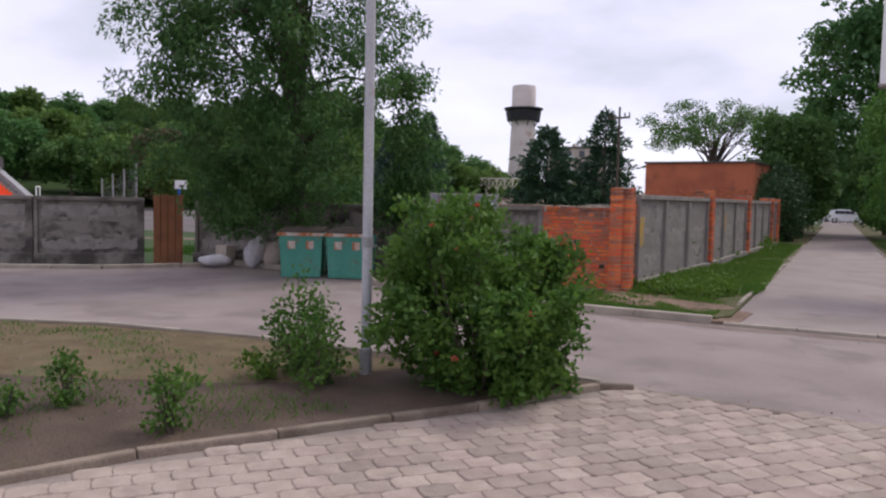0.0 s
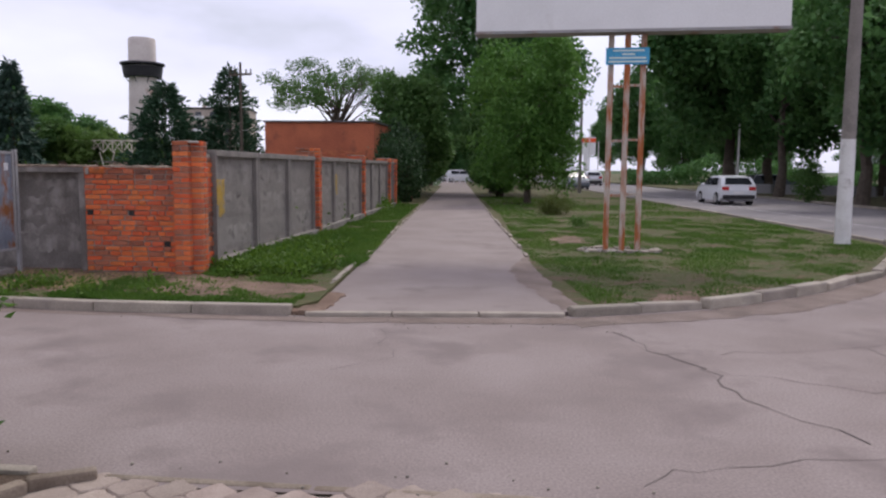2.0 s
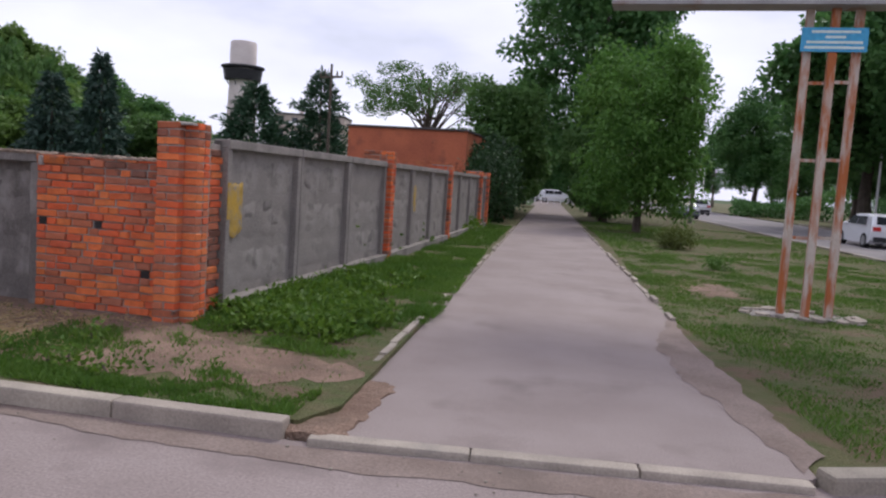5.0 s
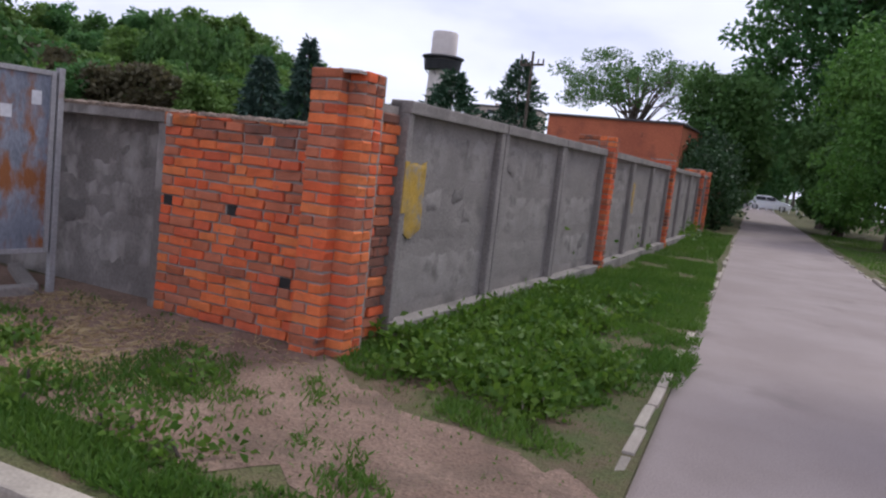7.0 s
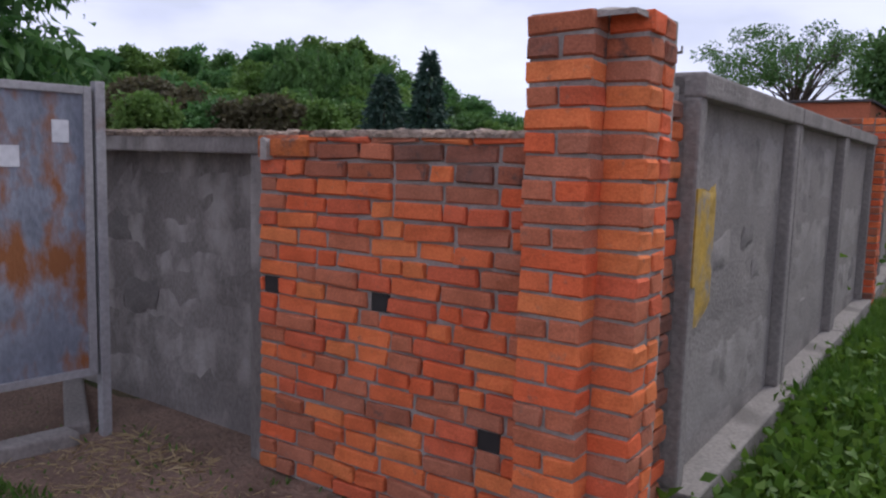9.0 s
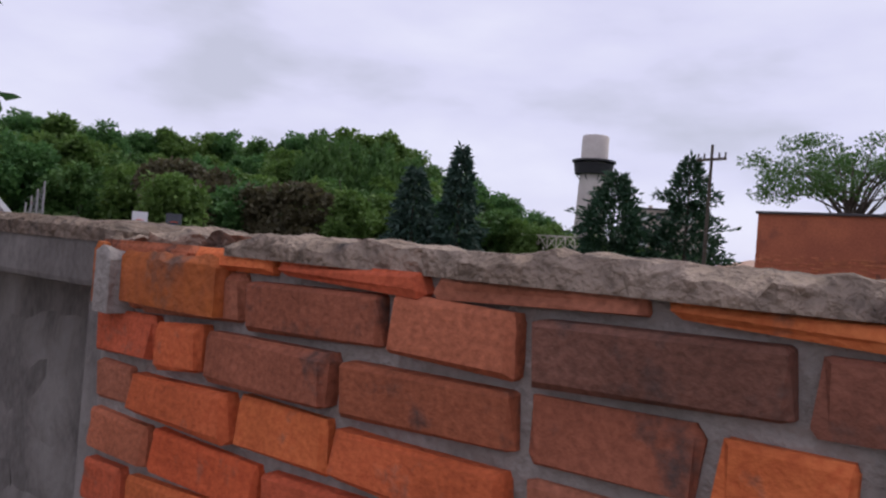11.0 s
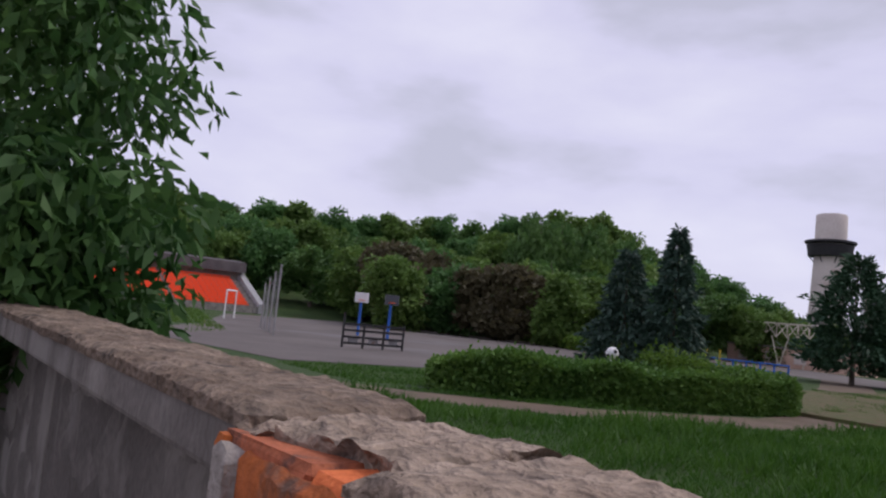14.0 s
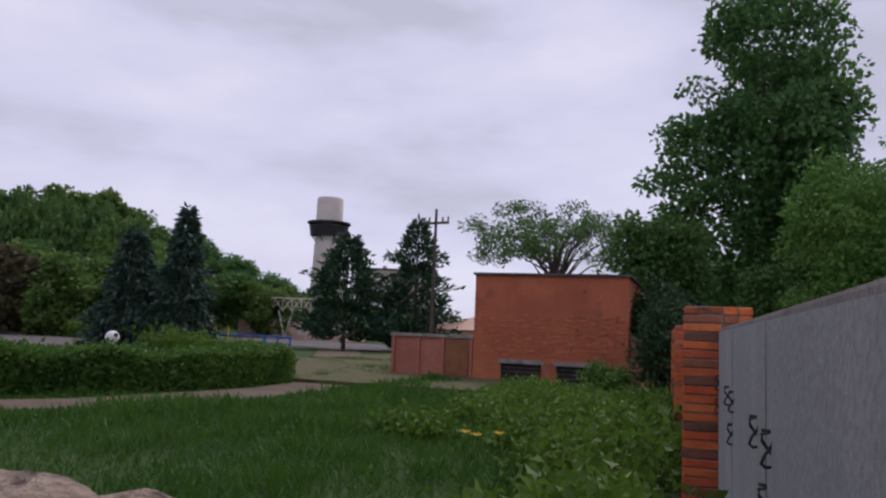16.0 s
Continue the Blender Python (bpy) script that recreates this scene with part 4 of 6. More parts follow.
fence_pier(0.03, 6.95, 2.17, 1)
fence_pier(-0.24, 13.4, 2.12, 2, 2)
fence_pier(-0.50, 19.6, 2.12, 3, 2)
fence_pier(-0.57, 21.5, 2.10, 4, 2)


lone("earth_corner", rough_slab(2.12, 2.62, -2.52, -1.2, 0.062, 0.1, 21.0, 0.07, 0.02, 0.16), EARTH, "worn earth slumped over the corner of the path", "earth", kind="structure", smooth=True)


# ---- concrete fence ----
def fence_panel(x, y, length, turn, height=1.96, marks=0, loops=True, seed=0, label="weathered grey concrete fence panel with a raised frame", skin=None, base=True, ribs=(0, 1), deep=0.0):
    """A cast panel: a raised frame round a sunken field with three bands of rough plaster. It runs along its own x."""
    rg = random.Random(seed)
    t = thing("fence_panel", label, "fence panel", pose(x, y, 0, 0, 0, turn), group="concrete fence panels", kind="structure")
    L = length - 0.012
    skin = skin or CONCRETE
    part("slab", Solid().box(0.012, deep, -0.05, L, 0.10 + deep * 0.4, height - 0.02), skin, t, "grey concrete slab")
    part("frame_top", Solid().box(0.012, -0.085, height - 0.10, L, 0.105 + deep * 0.4, height), skin, t, bevel=0.012)
    for k in ribs:
        a, b = ((0.012, 0.10), (L - 0.10, L))[k]
        part("rib", Solid().box(a, -0.07, 0.24 if base else -0.05, b, deep + 0.004, height - 0.098), skin, t, bevel=0.012)
    if base:
        part("base_beam", Solid().box(0.012, -0.16, -0.05, L, 0.0, 0.24), skin, t, "projecting concrete base", bevel=0.012)
    for k in range(3):
        z0, z1 = 0.30 + (height - 0.42) * k / 3, 0.25 + (height - 0.42) * (k + 1) / 3
        part("plaster_band", rough_slab(0.13, L - 0.13, z0, z1, 0.0, 0.02, seed + k * 0.7, 0.09, 0.008, 0.03), skin if skin == CONC_STREAK else CONC_PATCH if (seed + k) % 3 else skin, t, "band of rough plaster", smooth=True, m=pose(0, deep - 0.006, 0, 90, 0, 0))
    for k in range(5):
        w, h = rg.uniform(0.16, 0.34), rg.uniform(0.10, 0.24)
        part("patch", rough_slab(-w / 2, w / 2, -h / 2, h / 2, 0.0, 0.012, seed + 3.3 * k, 0.05, 0.004, 0.07), rg.choice((CONC_PATCH, CONC_DAMP, skin)), t, "smeared cement patch", smooth=True,
             m=pose(rg.uniform(0.36, L - 0.36), deep - 0.012 - 0.0012 * k, rg.uniform(0.5, height - 0.4), 90, 0, 0))
    if marks:
        part("paint_mark", rough_slab(0.14, 0.50, 0.95, 1.50, 0.0, 0.01, seed + 0.4, 0.03, 0.002, 0.10), YELLOW, t, "faded yellow paint patch", smooth=True, m=pose(0, deep - 0.026, 0, 90, 0, 0))
        part("paint_mark", Solid().box(0.02, -0.077, 1.1, 0.09, -0.06, 1.5), YELLOW, t, "faded yellow paint on the rib")
    part("back_face", Solid().box(0.03, 0.094 + deep * 0.4, 0.0, L - 0.02, 0.118 + deep * 0.4, height - 0.03), CONC_PALE, t, "smooth pale back")
    if loops:
        for lx, lz in ((0.3, 1.5), (L - 0.20, 1.5), (L - 0.08, 1.3)):
            ring = [(lx + 0.035 * math.sin(a) + 0.012 * a, 0.128 + 0.022 * math.sin(2 * a), lz + 0.06 * math.cos(a)) for a in [k * 0.55 for k in range(13)]]
            part("wire_loop", Solid().tube(ring, 0.006, 6), BLACK, t, "bent rusty lifting loop", smooth=True)
    return t


def run_of_panels(x0, y0, x1, y1, count, seed, marked=()):
    turn = math.degrees(math.atan2(y1 - y0, x1 - x0))
    length = math.hypot(x1 - x0, y1 - y0) / count
    for k in range(count):
        f = k / count
        fence_panel(x0 + (x1 - x0) * f, y0 + (y1 - y0) * f, length, turn, marks=k in marked, seed=seed + k)


run_of_panels(-0.01, 0.64, -0.12, 6.81, 3, 20, (0,))
run_of_panels(-0.14, 7.09, -0.38, 13.26, 3, 30, (0, 1))
run_of_panels(-0.39, 13.55, -0.65, 19.46, 3, 40)
run_of_panels(-0.66, 19.75, -0.72, 21.36, 1, 50)
fence_panel(-4.15, 0.09, 2.4, 0, height=1.69, seed=61, loops=False, base=False, ribs=(1,), deep=0.12, skin=CONC_STREAK, label="low grey concrete panel beside the gate")
fence_panel(-5.69, 0.09, 1.55, 0, height=1.69, seed=63, loops=False, base=False, ribs=(0,), deep=0.12, skin=CONC_STREAK, label="short grey concrete panel behind the gate")
part("capping", rough_slab(-5.68, -1.75, 0.0, 0.31, 1.706, 0.035, 12.0, 0.02, 0.010, 0.012), COPING_OLD,
     thing("wall_coping", "rough pale mortar on the concrete panel", "coping", kind="structure"), smooth=True)

# wall behind the bins and the far wall to the west
# These panels' dark skin has the tree's shade put into its colour.
for k, (xa, ya, xb, yb) in enumerate(((-5.7, 0.1, -8.7, -0.1), (-8.7, -0.1, -11.55, -0.6))):
    fence_panel(xb, yb, math.hypot(xa - xb, ya - yb), math.degrees(math.atan2(ya - yb, xa - xb)), height=1.62, seed=70 + k, loops=False, skin=CONC_DARK, label="shaded brown concrete panel behind the bins")
west = [(-12.15, -1.75), (-13.75, -3.75), (-15.35, -5.75), (-16.95, -7.75), (-18.55, -9.75)]
for k in range(4):
    (xb, yb), (xa, ya) = west[k], west[k + 1]
    fence_panel(xa, ya, math.hypot(xa - xb, ya - yb), math.degrees(math.atan2(yb - ya, xb - xa)), height=1.66, seed=80 + k, loops=False, skin=CONC_DARK, label="grey concrete fence panel, stained dark below")
pl = thing("gate_pier", "orange-brown wooden boarded pier at the fence end", "pier", pose(-11.85, -1.25, 0, 0, 0, 50))
for k in range(4):
    part("plank", Solid().box(-0.36 + 0.18 * k, -0.2, -0.05, -0.19 + 0.18 * k, 0.2, 1.72 + 0.03 * (k % 2)), WOODY, pl, bevel=0.01)

# ---- steel gate ----
gate = thing("gate_leaf", "rusting grey sheet-steel gate leaf standing open", "gate", pose(-2.68, -0.24, 0, 0, 0, -96.0))
part("gate_post", Solid().box(-0.005, -0.028, -0.05, 0.045, 0.028, 1.93), STEEL, gate, "square steel post", bevel=0.004)
for a, b in ((0.06, 1.20), (1.22, 2.2)):
    part("sheet", Solid().box(a, -0.006, 0.47, b, 0.006, 1.86), RUST, gate, "blistered grey paint over orange rust")
    for x in (a, b - 0.04):
        part("frame_upright", Solid().box(x, -0.024, 0.43, x + 0.04, 0.022, 1.90), STEEL, gate, bevel=0.004)
    for z in (0.43, 1.86):
        part("frame_rail", Solid().box(a + 0.041, -0.023, z, b - 0.041, 0.021, z + 0.04), STEEL, gate, bevel=0.004)
for z in (0.6, 1.65):
    part("hinge", Solid().tube([(0.045, -0.03, z), (0.045, -0.03, z + 0.12)], 0.014, 8), STEEL, gate, smooth=True)
part("notice", Solid().box(0.60, 0.0065, 1.52, 0.88, 0.009, 1.76), PAPER, gate, "torn white paper notice")


def lettering(words, height, x, y, z, parent):
    """Flat printed letters on the gate's outer side, reading towards the hinge."""
    font = bpy.data.curves.new("print", "FONT")
    font.body, font.size, font.extrude = words, height * 1.35, 0.0
    tmp = bpy.data.objects.new("print", font)
    me = bpy.data.meshes.new_from_object(tmp)
    bpy.data.objects.remove(tmp)
    me.materials.append(INK)
    m = Matrix(((-1, 0, 0, x), (0, 0, 1, y), (0, 1, 0, z), (0, 0, 0, 1)))
    return part("print", me, None, parent, m=m)


lettering("РАБОТЫ", 0.034, 0.845, 0.0095, 1.675, gate)
lettering("ДАЧ ПОСТРОЕК", 0.022, 0.855, 0.0095, 1.632, gate)
lettering("ВОЗ МУСОРА", 0.034, 0.86, 0.0095, 1.58, gate)
part("print_bar", Solid().box(0.63, 0.0092, 1.535, 0.85, 0.0102, 1.56), INK, gate)
part("notice", Solid().box(0.17, 0.0065, 1.62, 0.25, 0.009, 1.73), PAPER, gate, "scrap of torn paper")
part("notice", Solid().box(0.40, 0.0065, 1.50, 0.49, 0.009, 1.60), PAPER, gate, "scrap of torn paper")
part("notice", Solid().box(1.6, 0.0065, 1.55, 1.78, 0.009, 1.73), PAPER, gate, "scrap of torn paper")
lone("gate_footing", Solid().prism([(-2.78, -0.42), (-3.05, -2.7), (-2.92, -2.72), (-2.64, -0.42)], -0.02, 0.165), CONCRETE, "low concrete footing under the gate", "footing", bevel=0.015)
lone("gate_footing", Solid().prism([(-2.8, -0.42), (-3.7, 0.05), (-3.66, 0.16), (-2.76, -0.30)], -0.02, 0.155), CONCRETE, "low concrete footing beside the gate", "footing", bevel=0.015)

# ---- hoarding on three posts ----
bb = thing("billboard", "blank white billboard on three rusty steel posts", "billboard", pose(6.9, 4.98, 0, 0, 0, -3))
for x, y in ((-0.32, 0.05), (0.0, -0.03), (0.32, 0.05)):
    s = Solid().box(x - 0.055, y - 0.055, -0.05, x + 0.055, y + 0.055, 4.6)
    part("post", s, RUSTY, bb, "white paint flaking off rust", bevel=0.008)
for z in (1.16, 2.27, 3.36):
    part("rung", Solid().box(-0.27, 0.015, z, -0.05, 0.05, z + 0.045), RUSTY, bb)
    part("rung", Solid().box(0.05, 0.015, z + 0.02, 0.27, 0.05, z + 0.065), RUSTY, bb)
part("panel", Solid().box(-3.03, -0.30, 4.46, 3.0, -0.12, 7.5), WHITE, bb, "blank white poster face", bevel=0.01)
part("panel_frame", Solid().box(-3.06, -0.31, 4.40, 3.03, 0.12, 4.46), STEEL, bb, "grey lower frame", bevel=0.01)
part("back_panel", Solid().box(-3.0, -0.1, 4.46, 3.0, 0.08, 7.45), STEEL, bb)
sg = part("sign", Solid().box(-0.43, -0.105, 3.80, 0.42, -0.09, 4.13), BLUE_SIGN, bb, "light blue sign with pale lettering")
for k, (a, b) in enumerate(((-0.30, 0.32), (-0.12, 0.14), (-0.36, 0.36), (-0.38, 0.38))):
    part("text_line", Solid().box(a, -0.109, 4.055 - k * 0.072, b, -0.1052, 4.09 - k * 0.072), SIGN_INK, sg)
part("footing", rough_slab(-0.74, 0.74, -0.26, 0.28, 0.062, 0.15, 4.0, 0.05, 0.02, 0.14), CONC_PATCH, bb, "crumbling concrete footing", smooth=True)

rg = random.Random(41)
for k in range(18):
    a = k * 0.35 + rg.uniform(-0.1, 0.1)
    r = rg.uniform(0.07, 0.13)
    line = [(r * rg.uniform(0.7, 1.2) * math.cos(q * 1.05), r * rg.uniform(0.5, 0.9) * math.sin(q * 1.05)) for q in range(6)]
    part("rubble", Solid().prism(line, 0.0, rg.uniform(0.05, 0.09)), KERB, bb, bevel=0.008, m=pose(0.80 * math.cos(a) + rg.uniform(-0.05, 0.05), 0.34 * math.sin(a), 0.02, rg.uniform(-8, 8), rg.uniform(-8, 8), rg.uniform(0, 360)))

# ---- poles ----
lp = thing("street_lamp_post", "grey concrete pole with a whitewashed foot", "pole", pose(12.26, 7.6, 0))
part("shaft", Solid().tube([(0, 0, 2.44), (0, 0, 9.5)], [0.155, 0.105], 14), CONCRETE, lp, smooth=True)
part("painted_foot", Solid().tube([(0, 0, -0.1), (0, 0, 2.45)], [0.178, 0.158], 14), WHITEWASH, lp, "flaking whitewash", smooth=True)
pp = thing("steel_pole", "thin grey steel pole with rust patches", "pole", pose(0.30, -8.42, 0))
part("shaft", Solid().tube([(0, 0, 0), (0, 0, 6.5)], [0.05, 0.046], 12), POLE_PAINT, pp, smooth=True)
part("collar", Solid().tube([(0, 0, 1.30), (0, 0, 1.40)], 0.058, 12), STEEL, pp, smooth=True)
part("foot", Solid().tube([(0, 0, -0.05), (0, 0, 0.30)], 0.062, 12), STEEL, pp, smooth=True)


def utility_pole(x, y, h, r, label, arm=1.5, material=CONCRETE, turn=0):
    t = thing("utility_pole", label, "utility pole", pose(x, y, 0, 0, 0, turn))
    part("shaft", Solid().tube([(0, 0, -0.2), (0, 0, h)], [r, r * 0.65], 8), material, t, smooth=True)
    part("cross_arm", Solid().box(-arm, -0.06, h - 0.95, arm, 0.06, h - 0.80), material, t)
    for k in (-1, -0.55, 0.55, 1):
        part("insulator", Solid().tube([(k * arm * 0.95, 0, h - 0.8), (k * arm * 0.95, 0, h - 0.5)], 0.06, 6), material, t, smooth=True)
    return t


utility_pole(-16.05, 44.4, 9.3, 0.13, "brown wooden utility pole with a cross-arm", 0.95, BARK, -15)
rp = utility_pole(8.75, 44.5, 7.6, 0.14, "leaning grey concrete utility pole by the road", 0.5, CONCRETE, 60)
for k, (x, y, h) in enumerate(((20.5, 48, 5.5), (24.0, 62, 8.0), (13.5, 96, 7.0), (9.5, 118, 8.5), (16, 110, 6.0))):
    t = thing("street_pole", "slim pale pole beyond the road", "pole", pose(x, y, 0))
    part("shaft", Solid().tube([(0, 0, -0.1), (0, 0, h)], [0.1, 0.07], 8), WHITE, t, smooth=True)


# ---- the brick shed and the low walls of the yard ----
shed = thing("brick_shed", "plain red brick shed with a flat roof", "shed", pose(0, 0, 0))
X0, X1, Y0, Y1, H = -8.58, -2.83, 28.0, 33.4, 4.0
WIN = ((-7.5, -5.95), (-5.4, -3.7))
part("wall", Solid().box(X0, Y0, 0.78, X1, Y0 + 0.3, H), BRICK_FAR, shed, "red brick front")
edges = [X0, WIN[0][0], WIN[0][1], WIN[1][0], WIN[1][1], X1]
for a, b in ((edges[0], edges[1]), (edges[2], edges[3]), (edges[4], edges[5])):
    part("wall", Solid().box(a, Y0 + 0.001, -0.1, b, Y0 + 0.3, 0.779), BRICK_FAR, shed)
part("wall", Solid().box(X0, Y0 + 0.301, -0.1, X0 + 0.3, Y1, H), BRICK_FAR, shed)
for a, b, c, d in ((0.301, 1.5, -0.1, H), (2.5, Y1 - Y0, -0.1, H), (1.5, 2.5, 3.2, H), (1.5, 2.5, -0.1, 2.0)):
    part("wall", Solid().box(X1 - 0.3, Y0 + a, c, X1, Y0 + b, d), BRICK_FAR, shed)
part("wall", Solid().box(X0 + 0.301, Y1 - 0.3, -0.1, X1 - 0.301, Y1 - 0.002, H), BRICK_FAR, shed)
part("roof", Solid().box(X0 - 0.08, Y0 - 0.10, H, X1 + 0.08, Y1 + 0.1, H + 0.09), ROOFING, shed, "dark felt roof edge", bevel=0.02)
part("window", Solid().box(X1 - 0.18, Y0 + 1.5, 2.0, X1 - 0.14, Y0 + 2.5, 3.2), GLASS_DARK, shed)
for a, b in WIN:
    part("lintel", Solid().box(a - 0.1, Y0 - 0.03, 0.70, b + 0.1, Y0 + 0.1, 0.86), CONC_PATCH, shed, "pale concrete lintel")
    part("shutter", Solid().box(a, Y0 + 0.14, -0.1, b, Y0 + 0.18, 0.78), DARK, shed, "dark boarded opening")
    for k in range(1, 4):
        part("slat", Solid().box(a, Y0 + 0.115, 0.06 + k * 0.16, b, Y0 + 0.14, 0.10 + k * 0.16), BARK, shed)
# courses that stand a little proud on the shed's face
rg = random.Random(5)
proud, k = Solid(), 0
for r in range(10, 51):
    x = X0 + (0.13 if r % 2 else 0.0)
    while x < X1 - 0.3:
        w = 0.25 if rg.random() < 0.75 else 0.12
        if rg.random() < 0.55 and not (0.6 < r * 0.0775 < 0.95):
            k += 1
            me = brick_of(w - 0.014, 0.03, 0.064, rg.randrange(3), BRICK_FAR)
            if k <= 290:
                part("brick", me, None, shed, m=pose(x + w / 2, Y0 - 0.004, (r + 0.5) * 0.0775, 0, 0, 0))
        x += w
for px, pz, ph in ((-4.6, 2.5, 0.35), (-4.75, 1.7, 0.45), (-4.9, 1.2, 0.25), (-3.3, 2.3, 0.3), (-4.5, 3.4, 0.2)):
    part("scar", rough_slab(px, px + 0.14, pz, pz + ph, 0.0, 0.02, px, 0.03, 0.01, 0.06), BRICK_OLD, shed, "dark broken brickwork", m=pose(0, Y0 - 0.012, 0, 90, 0, 0))
low = thing("low_wall", "low faded red wall with a pale coping", "garden wall", pose(0, 0, 0))
part("wall", Solid().box(-11.95, 28.1, -0.1, -8.6, 28.35, 1.55), GARAGE_RED, low)
for x in (-11.95, -10.9, -9.9, -8.75):
    part("pilaster", Solid().box(x, 28.02, -0.1, x + 0.13, 28.1, 1.55), GARAGE_RED, low)
part("coping", Solid().box(-12.0, 28.0, 1.55, -8.6, 28.45, 1.66), CONC_PATCH, low, "pale coping", bevel=0.01)
part("door", Solid().box(-9.75, 28.06, 0.15, -8.8, 28.1, 1.45), WOODY, low, "brown wooden door")
# Darker brick on this side paints in the shade of the return wall.
part("wall", Solid().box(-12.0, 28.36, -0.1, -11.75, 34, 1.55), BRICK_OLD, low, "return wall with its shade put into a darker brick")
lone("link_wall", Solid().box(-2.8, 28.2, -0.1, -0.9, 28.45, 1.9), GARAGE_RED, "short red brick wall beside the shed", "garden wall", bevel=0.01)

# ---- distant buildings ----
tw = thing("water_tower", "tall stained plaster tower with a dark balcony ring", "tower", pose(-57.0, 109.5, 0))
part("shaft", Solid().tube([(0, 0, -0.5), (0, 0, 9), (0, 0, 15.7), (0, 0, 18.2)], [2.9, 2.35, 2.1, 2.05], 28), TOWER, tw, "blotched pale plaster", smooth=True)
part("top_drum", Solid().tube([(0, 0, 18.2), (0, 0, 21.9), (0, 0, 22.1)], [2.12, 2.1, 1.95], 28), TOWER, tw, smooth=True)
part("balcony", Solid().tube([(0, 0, 15.9), (0, 0, 17.6)], [2.9, 3.15], 24), BLACK, tw, "black balcony ring", smooth=True)
part("balcony_rim", Solid().tube([(0, 0, 17.85), (0, 0, 18.15)], 3.45, 24), BLACK, tw, smooth=True)
for k in range(8):
    a = k * math.pi / 4
    part("bracket", Solid().tube([(2.1 * math.cos(a), 2.1 * math.sin(a), 15.0), (3.0 * math.cos(a), 3.0 * math.sin(a), 16.0)], 0.08, 5), BLACK, tw)
truss = thing("space_frame", "cream steel space-frame canopy", "canopy", pose(-51.0, 80, 0))
for i in range(7):
    for zz, yy in ((4.8, 0), (4.8, 2.0)):
        if i < 6:
            part("chord", Solid().tube([(i * 1.25, yy, zz), (i * 1.25 + 1.25, yy, zz)], 0.07, 5), CREAM, truss)
    if i < 6:
        low_z = 3.3 if i > 1 else 4.1 - 0.4 * i
        for dx, yy in ((0, 0), (1.25, 0), (0, 2), (1.25, 2)):
            part("strut", Solid().tube([(i * 1.25 + dx, yy, 4.8), (i * 1.25 + 0.62, 1.0, low_z)], 0.06, 5), CREAM, truss)
for x, d in ((3.6, -1.0), (3.6, 1.0), (6.4, 0.3)):
    part("leg", Solid().tube([(x, 1, 0), (x + d, 1, 3.4)], 0.08, 6), CREAM, truss)
pb = thing("peach_pavilion", "low peach-rendered pavilion beyond the trees", "building", pose(0, 0, 0))
part("wall", Solid().box(-54.5, 82, -0.2, -40, 88, 2.1), PEACH, pb)
part("roof", Solid().box(-54.7, 81.8, 2.1, -39.8, 88.2, 2.3), CONC_PATCH, pb)
for k in range(4):
    part("mural", Solid().box(-53 + k * 3.4, 81.94, 0.5, -51.6 + k * 3.4, 82, 1.7), TOWER, pb, "faded painted panel")
ph_ = thing("peach_house", "peach house with a low hipped roof", "building", pose(-16.8, 58, 0))
part("wall", Solid().box(-4.5, 0, -0.2, 3.6, 5, 1.9), PEACH, ph_)
part("roof", Solid().add([(-4.9, -0.3, 1.9), (4, -0.3, 1.9), (4, 5.3, 1.9), (-4.9, 5.3, 1.9), (-1.2, 2.5, 3.0), (0.6, 2.5, 3.0)], [(0, 1, 5, 4), (1, 2, 5), (2, 3, 4, 5), (3, 0, 4), (3, 2, 1, 0)]), PEACH, ph_, "pale peach roof")
part("door", Solid().box(-2.5, -0.05, 0, -1.5, 0, 1.7), WHITE, ph_)


def apartment(x, y, w, d, h, cols, rows, label, turn=0, base=0):
    t = thing("apartment_building", label, "apartment building", pose(x, y, 0, 0, 0, turn))
    part("wall", Solid().box(0, 0, -0.5, w, d, h), BLOCK, t, "grey-beige panels")
    part("roof", Solid().box(-0.2, -0.2, h, w + 0.2, d + 0.2, h + 0.4), ROOFING, t)
    for k in (0.3, 0.62):
        part("chimney", Solid().box(w * k, d * 0.4, h + 0.4, w * k + 0.8, d * 0.4 + 0.8, h + 1.3), BLOCK, t)
    for r in range(rows):
        for c in range(cols):
            cx, cz = w * (c + 0.5) / cols, h * (r + 0.55) / rows
            part("window", Solid().box(cx - 0.65, -0.06, cz - 0.7, cx + 0.65, 0.0, cz + 0.7), GLASS_DARK, t)
            if c % 3 == 1:
                part("balcony", Solid().box(cx - 1.2, -0.9, cz - 1.0, cx + 1.2, -0.07, cz - 0.2), WHITE, t, "pale balcony front")
    return t


apartment(-70.5, 150, 15.5, 11, 14.0, 5, 5, "five-storey beige panel block with small balconies", 12)
apartment(38, 52, 20, 10, 9, 6, 3, "brick and grey building behind the roadside trees", -60)

# ---- stadium ----
st = thing("grandstand", "grandstand with rows of orange-red seats", "grandstand", pose(-80, 1.1, 0))
seat_mesh = Solid().box(-0.58, 0, 0.02, -0.04, 0.66, 0.14).box(-0.66, 0, 0.02, -0.58, 0.66, 0.46).mesh("seat", ORANGE_SEAT)
for k in range(9):
    x, z = -0.75 * k, 0.75 + 0.33 * k
    part("step", Solid().box(x - 0.75, 6, -0.1, x, 32.2, z), CONC_PATCH, st)
    for a, count in ((6.2, 12), (14.9, 11), (23.3, 11)):
        for i in range(count):
            part("seat", seat_mesh, None, st, m=pose(x, a + i * 0.72, z))
